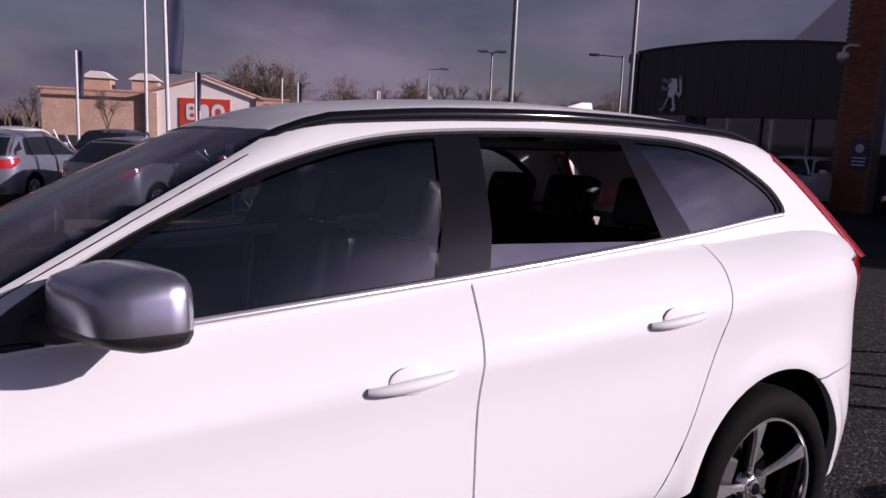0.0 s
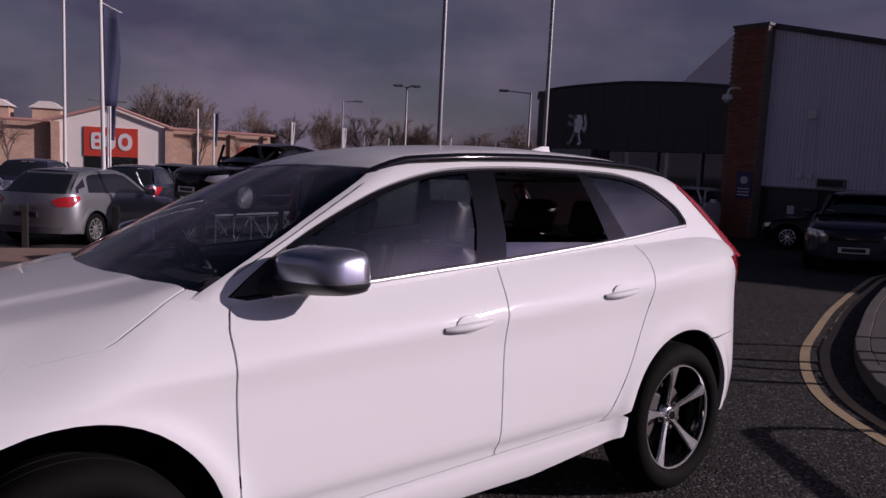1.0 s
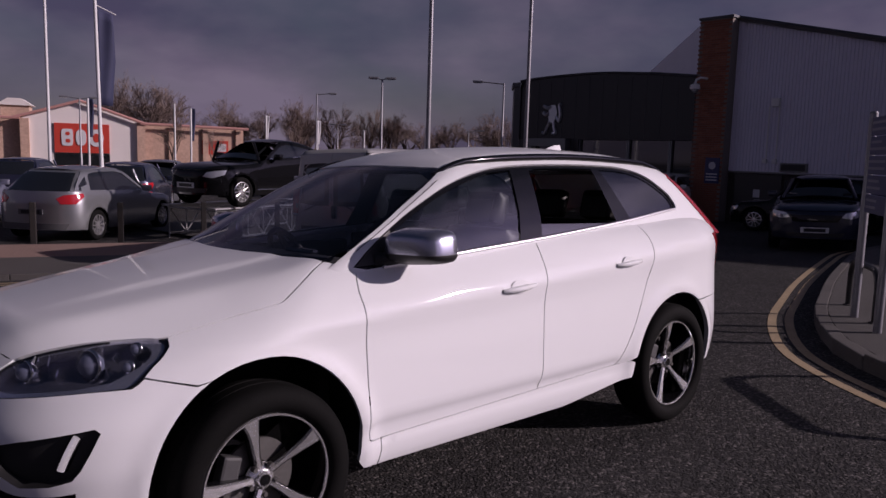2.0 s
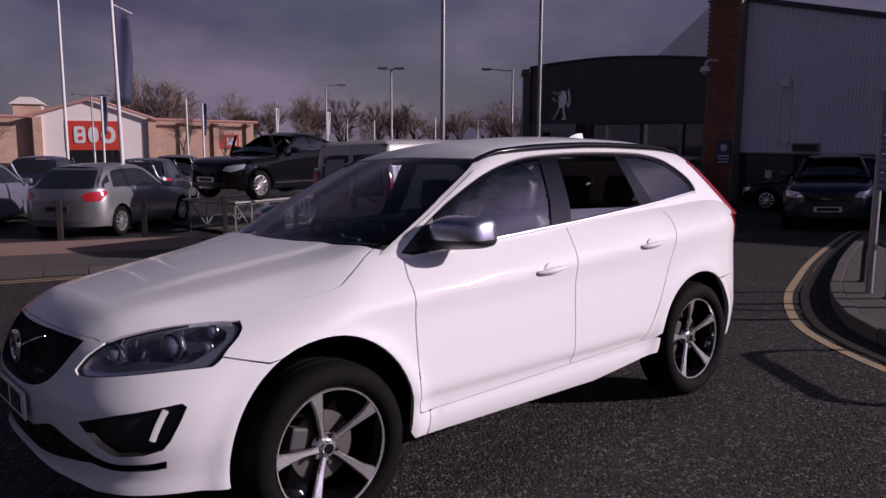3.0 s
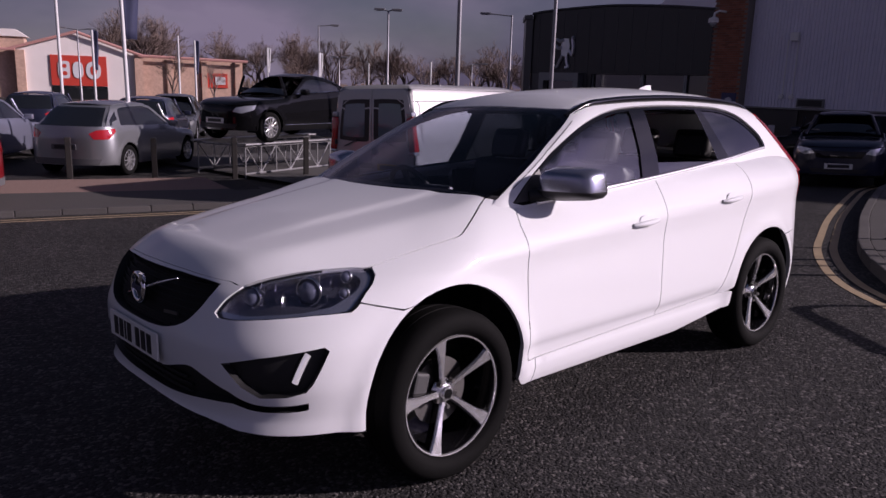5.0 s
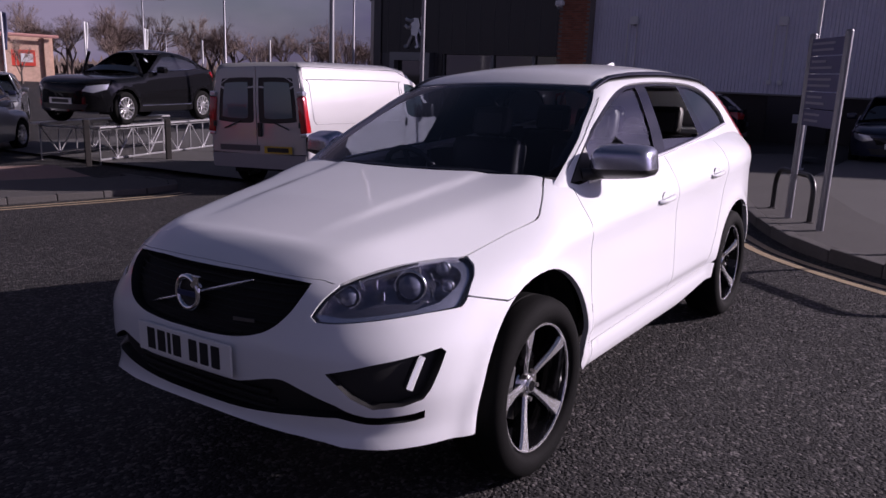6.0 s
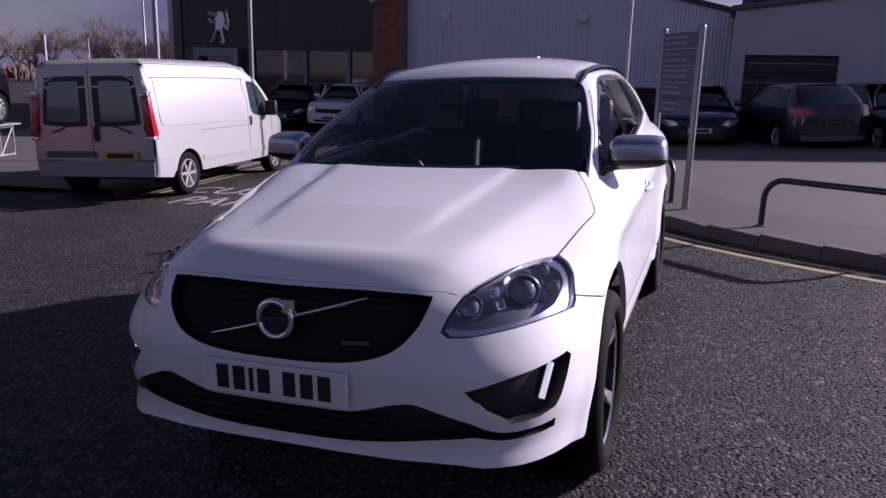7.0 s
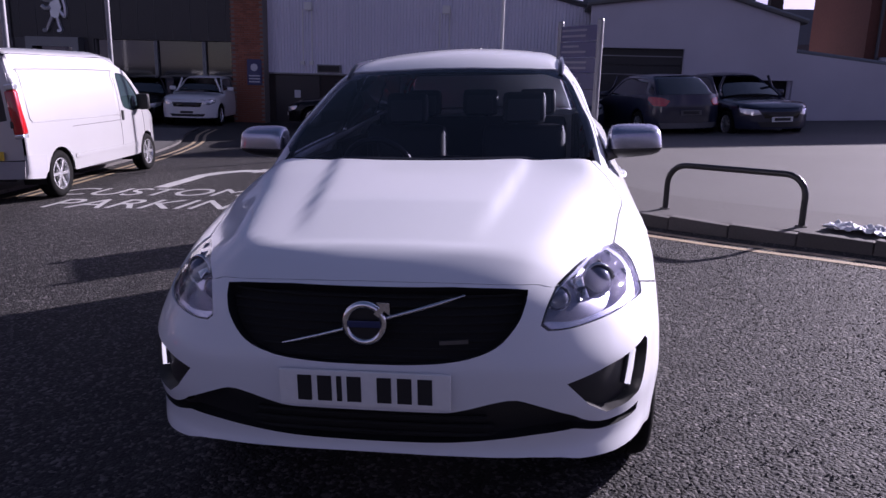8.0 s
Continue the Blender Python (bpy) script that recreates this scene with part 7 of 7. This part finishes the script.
for mir in (False, True):
    s = 1 if mir else -1
    cab = curve([(-1.38, 1.20), (-1.30, 1.34), (-1.05, 1.60), (-0.90, 1.68), (-0.72, 1.70), (-0.62, 1.68), (-0.60, 1.45), (-0.63, 1.20), (-0.75, 1.12), (-1.05, 1.08), (-1.30, 1.11)], 4)
    lp = vs([(-2.05, 0.95), (-1.72, 1.12), (-1.62, 1.18), (-1.30, 1.47), (-1.02, 1.72), (-0.8, 1.80)] + [(x, 1.93) for x in np.linspace(-0.4, 2.2, 8)] + [(2.30, 1.92), (2.345, 1.88), (2.35, 1.4), (2.35, 0.95), (2.35, 0.62)] + [(2.1, 0.42)]) + varc(1.53, 10, 178) + vs([(x, 0.33) for x in np.linspace(1.1, -1.1, 8)]) + varc(-1.57, 2, 170) + vs([(-2.05, 0.5)])
    body_side = VAN.panel("body_side", "side", lp, VANPAINT, van, holes=[vs(cab)], step=0.06, mirror=mir)
    VAN.panel("cab_window", "side", vs(cab), VANGLASS, van, step=0.1, thick=0.0, offset=-0.015, mirror=mir)
    for lines in ([(-0.50, 1.62), (-0.50, 0.50)], [(-1.42, 1.10), (-1.45, 0.70), (-1.28, 0.62)], [(-0.50, 0.95), (1.1, 0.95)], [(0.42, 1.75), (0.42, 0.5)]):
        pts = [VAN.side(x, z) for x, z in curve(lines, 8)]
        if not (mir and lines[0][0] == 0.42):
            part("panel_seam", a_tube([(x, s * (abs(y) + 0.0005), z) for x, y, z in pts], 0.004, 5), BLACK, body_side)
    pressing = [VAN.side(x, z) for x, z in curve([(-0.42, 1.02), (-0.25, 1.04), (1.9, 1.06), (2.15, 1.09), (2.2, 1.2), (2.2, 1.68), (2.1, 1.74), (-0.3, 1.74), (-0.42, 1.66), (-0.42, 1.02)], 4)]
    part("pressed_edge", a_tube([(x, s * (abs(y) - 0.002), z) for x, y, z in pressing], 0.009, 6), VANPAINT, body_side, smooth=60)
    VAN.panel("side_moulding", "side", vs([(-1.18, 0.54), (1.13, 0.56), (1.13, 0.50), (-1.18, 0.48)]), VANPAINT, van, step=0.1, thick=0.015, offset=0.012, mirror=mir)
    VAN.panel("rear_corner", "side", vs([(1.93, 0.62), (2.36, 0.66), (2.36, 0.36), (2.0, 0.32), (1.92, 0.42)]), VANBUMPER, van, step=0.06, thick=0.02, offset=0.01, mirror=mir)
    lean = pose(0, 0, 0, s * 6, 0, 0)
    tl = part("tail_lamp", a_box((2.335, s * 0.868, 1.20), (0.13, 0.13, 0.56), lean, 0.03), REDLENS, van, "tall red tail lamp", 60)
    part("lamp_tip", a_box((2.335, s * 0.842, 1.52), (0.12, 0.12, 0.08), lean, 0.02), LENS, tl)
    part("lamp_foot", a_box((2.335, s * 0.893, 0.90), (0.12, 0.12, 0.06), lean, 0.02), LENS, tl)
    for cx in (-1.57, 1.53):
        road_wheel(0.325, van, pose(cx, s * 0.835, 0.325, 0, 0, 180 if mir else 0), 6)
        bm = bmesh.new()
        ring = [[bm.verts.new((cx + q * math.cos(a), s * o, 0.33 + q * math.sin(a))) for a in np.linspace(-0.3, math.pi + 0.3, 12)] for q, o in ((0.375, 0.9), (0.375, 0.6), (0.02, 0.59))]
        for a, b in zip(ring, ring[1:]):
            for k in range(11):
                bm.faces.new((a[k], a[k + 1], b[k + 1], b[k]))
        part("wheel_house", bm, DARK, van)
    mrr = part("door_mirror", a_box((-1.20, s * 1.06, 1.22), (0.12, 0.20, 0.27), bevel=0.035), BLACK, van, smooth=60)
    part("mirror_arm", a_tube([(-1.22, s * 0.92, 1.12), (-1.20, s * 1.02, 1.14)], 0.03, 6), BLACK, mrr)
    part("handle", a_box((-0.58, s * 0.955, 1.02), (0.05, 0.03, 0.16), bevel=0.01), BLACK, van)
    lamp = [VAN.front(0.52, 0.78), VAN.front(0.62, 0.98), VAN.side(-2.05, 1.02), VAN.side(-2.02, 0.86), VAN.front(0.72, 0.75)]
    VAN.panel("headlamp", "nose", lamp, LENS, van, step=0.06, thick=0.01, offset=0.006, mirror=mir, centre=-1.2)
    # rear door with its window
    dl = [(2.3, -y, z) for y, z in ((0.006, 0.58), (0.006, 1.945), (0.66, 1.93), (0.745, 1.89), (0.785, 1.75), (0.835, 1.5), (0.90, 1.1), (0.905, 0.60))]
    wl = [(2.3, -y, z) for y, z in curve([(0.05, 1.14), (0.05, 1.70), (0.10, 1.77), (0.60, 1.76), (0.69, 1.69), (0.75, 1.18), (0.69, 1.09), (0.12, 1.07), (0.05, 1.14)], 4)]
    door = VAN.panel("rear_door", "rear", dl, VANPAINT, van, holes=[wl], step=0.06, mirror=mir, hole_mat=BLACK)
    VAN.panel("rear_window", "rear", wl, BLACK, door, step=0.1, thick=0.0, offset=-0.004, mirror=mir)
    gl = [(x, -0.40 + (y + 0.40) * 0.74 - 0.015, 1.42 + (z - 1.42) * 0.80) for x, y, z in wl]
    VAN.panel("window_pane", "rear", gl, VANSHEEN, door, step=0.1, thick=0.0, offset=0.002, mirror=mir)
    part("wiper", a_tube([(2.40, s * 0.62, 0.98), (2.40, s * 0.30, 1.10)], 0.010, 6), BLACK, door)
    part("hinge", a_box((2.385, s * 0.83, 1.05), (0.03, 0.05, 0.09), bevel=0.01), BLACK, door)
part("door_latch", a_box((2.40, 0.08, 0.97), (0.04, 0.07, 0.22), bevel=0.015), BLACK, van)
VAN.panel("rear_bumper", "rear", [(2.3, y, z) for y, z in ((-0.91, 0.585), (0.91, 0.585), (0.89, 0.36), (-0.89, 0.36))], VANBUMPER, van, step=0.08, thick=0.02, offset=0.02)
VAN.panel("number_panel", "rear", [(2.3, y, z) for y, z in ((-0.75, 0.72), (0.05, 0.72), (0.05, 0.63), (-0.75, 0.63))], PLASTIC, van, step=0.1, thick=0.01, offset=0.008)
plate = part("rear_plate", a_box((2.405, 0.42, 0.66), (0.012, 0.52, 0.11)), YELLOWPLATE, van)
part("plate_bars", a_box((2.413, 0.42, 0.66), (0.004, 0.4, 0.07)), LETTER, plate)
rf = [VAN.top(-0.80, 0), VAN.top(-0.78, -0.5)] + vs([(-0.72, 1.83), (-0.4, 1.935), (0.4, 1.935), (1.2, 1.935), (2.2, 1.935)]) + [VAN.side(2.30, 1.925), VAN.top(2.35, -0.70), VAN.top(2.36, -0.5), VAN.top(2.36, 0)]
VAN.panel("roof", "top", rf + [(x, -y, z) for x, y, z in rf[::-1][1:-1]], VANPAINT, van, step=0.08)
ws = [VAN.top(-0.82, 0), VAN.top(-0.82, -0.55), VAN.top(-0.95, -0.70), VAN.top(-1.35, -0.80), VAN.top(-1.62, -0.84), VAN.top(-1.74, -0.5), VAN.top(-1.76, 0)]
VAN.panel("windscreen", "hood", ws + [(x, -y, z) for x, y, z in ws[::-1][1:-1]], VANGLASS, van, step=0.1, thick=0.02)
bn = [VAN.top(-1.78, 0), VAN.top(-1.76, -0.5), VAN.top(-1.66, -0.86), VAN.side(-2.04, 0.96), VAN.front(0.6, 0.92), VAN.front(0.3, 0.90), VAN.front(0.0, 0.90)]
VAN.panel("bonnet", "hood", bn + [(x, -y, z) for x, y, z in bn[::-1][1:-1]], VANPAINT, van, step=0.08)
am = 1.02
np_ = [(-1.2 - math.cos(a), -math.sin(a), 0.90) for a in np.linspace(-am, am, 12)] + [(-1.2 - math.cos(a), -math.sin(a), 0.30) for a in np.linspace(am, -am, 12)]
VAN.panel("front_bumper", "nose", np_, PLASTIC, van, step=0.08, centre=-1.2)
part("floor_pan", a_box((0, 0, 0.36), (4.3, 1.3, 0.12)), DARK, van)
part("cargo_lining", a_box((0.85, 0, 1.1), (2.9, 1.55, 1.3)), DARK, van)
van.matrix_basis = Matrix.Translation((6.28, 7.17, ground_z(7.17))) @ pose(0, 0, 0, TILT) @ pose(0, 0, 0, 0, 0, 188.5) @ Matrix.Diagonal((1, 1, 0.967, 1))

# ---- bare trees and far woods ----
BARK_T = material("bare_bark", (0.12, 0.090, 0.078), 0.9, grain=0.3, grain_size=8)
# twig brown is lightened, distance haze put into the colour
TWIG = material("bare_twigs", (0.155, 0.112, 0.094), 0.9)


def bare_tree(label, high, seed, spread=0.55, depth=6):
    rng = random.Random(seed)
    tree = thing("bare_tree", label, "tree", "bare trees")
    trunk, verts, faces = bmesh.new(), [], []

    def twig(a, b, r0, r1):
        d = (b - a).normalized()
        s = d.orthogonal().normalized()
        t = d.cross(s)
        k = len(verts)
        for p, r in ((a, r0), (b, r1)):
            for j in range(3):
                ang = j * 2.094
                verts.append(tuple(p + (s * math.cos(ang) + t * math.sin(ang)) * r))
        for j in range(3):
            faces.append((k + j, k + (j + 1) % 3, k + 3 + (j + 1) % 3, k + 3 + j))

    def grow(p, d, length, r, level):
        q = p + d * length
        if level < 2:
            add_tube(trunk, [p, (p + q) / 2 + Vector((rng.uniform(-1, 1), rng.uniform(-1, 1), 0)) * length * 0.04, q], [r, r * 0.85, r * 0.7], 7, True)
        else:
            twig(p, q, r, r * 0.65)
        if level >= depth:
            return
        for k in range(rng.choice((2, 3, 3)) if level else 4):
            side = Vector((rng.gauss(0, 1), rng.gauss(0, 1), rng.gauss(0.25, 0.5))).normalized()
            nd = (d + side * spread * rng.uniform(0.7, 1.3)).normalized()
            start = p + d * length * (1.0 if k == 0 else rng.uniform(0.55, 1.0))
            grow(start, nd, length * rng.uniform(0.62, 0.84), r * 0.62, level + 1)
    grow(Vector((0, 0, -0.1)), Vector((0, 0, 1)), high * 0.26, high * 0.022, 0)
    part("trunk", trunk, BARK_T, tree, smooth=60)
    me = bpy.data.meshes.new("crown")
    me.from_pydata(verts, [], faces)
    me.materials.append(TWIG)
    crown = new("crown", me)
    crown.parent = tree
    return tree


def plant(tree, x, y, scale, turn, fresh=False):
    m = Matrix.Translation((x, y, -0.4)) @ pose(0, 0, 0, 0, 0, turn)
    ob = tree if fresh else copy_thing(tree, m)
    ob.matrix_basis = m @ Matrix.Diagonal((scale, scale, scale, 1))


ta = bare_tree("bare brown winter tree with fine twigs", 8.0, 3, 0.55, 7)
tb = bare_tree("bare brown winter tree with a broad crown", 7.0, 11, 0.70, 7)
plant(ta, 30.0, 84.0, 1.25, 0, True)
plant(tb, 27.0, 86.0, 1.3, 40, True)
plant(tb, 32.5, 85.0, 1.15, 140)
plant(ta, 28.5, 82.0, 1.2, 220)
for x, y, sc, turn in ((29.2, 88, 1.4, 60), (31.4, 83, 1.3, 300), (26.0, 84, 1.2, 100), (33.8, 88, 1.2, 10)):
    plant(ta if turn % 40 else tb, x, y, sc, turn)
rnd = random.Random(9)
for k in range(70):
    u = k / 69
    x, y = 40 + 62 * u + rnd.uniform(-3, 3), 96 - 44 * u + rnd.uniform(-5, 5)
    plant(ta if k % 2 else tb, x, y, rnd.uniform(0.95, 1.35) * (1.0 - 0.25 * u), rnd.uniform(0, 360))
for x, y, s in ((8.5, 60, 0.55), (21.5, 57, 0.6), (25.5, 58, 0.5), (41, 60, 0.62), (3.5, 62, 0.55)):
    plant(ta, x, y, s, x * 40)
# low brown scrub that closes the horizon
verts, faces = [], []
for row in range(5):
    for k in range(150):
        u = k / 149
        x, y = -70 + 190 * u, 118 - 60 * max(0.0, u - 0.55) - row * 2.2
        h = (2.2 + 1.5 * noise.noise(Vector((k * 0.23, row * 3.1, 0))) + rnd.uniform(-0.5, 0.5)) * (1.0 - 0.08 * row)
        for j in range(6):
            k0 = len(verts)
            cx, cy = x + rnd.uniform(-1, 1), y + rnd.uniform(-1, 1)
            hh = h * rnd.uniform(0.5, 1.05)
            w = rnd.uniform(0.25, 0.6)
            a = rnd.uniform(0, 3.14)
            verts += [(cx - w * math.cos(a), cy - w * math.sin(a), -0.5), (cx + w * math.cos(a), cy + w * math.sin(a), -0.5), (cx + w * 0.5 * math.cos(a), cy, hh * 0.7), (cx - w * 0.1, cy, hh), (cx - w * 0.6, cy, hh * 0.6)]
            faces.append((k0, k0 + 1, k0 + 2, k0 + 3, k0 + 4))
me = bpy.data.meshes.new("scrub")
me.from_pydata(verts, [], faces)
# scrub colour is also paled for haze
me.materials.append(material("winter_scrub", (0.12, 0.088, 0.074), 0.9, grain=0.4, grain_size=1.5, patch=0.3, patch_size=0.2))
tagged(new("scrub", me), "brown winter scrub along the horizon", "scrub", kind="stuff")
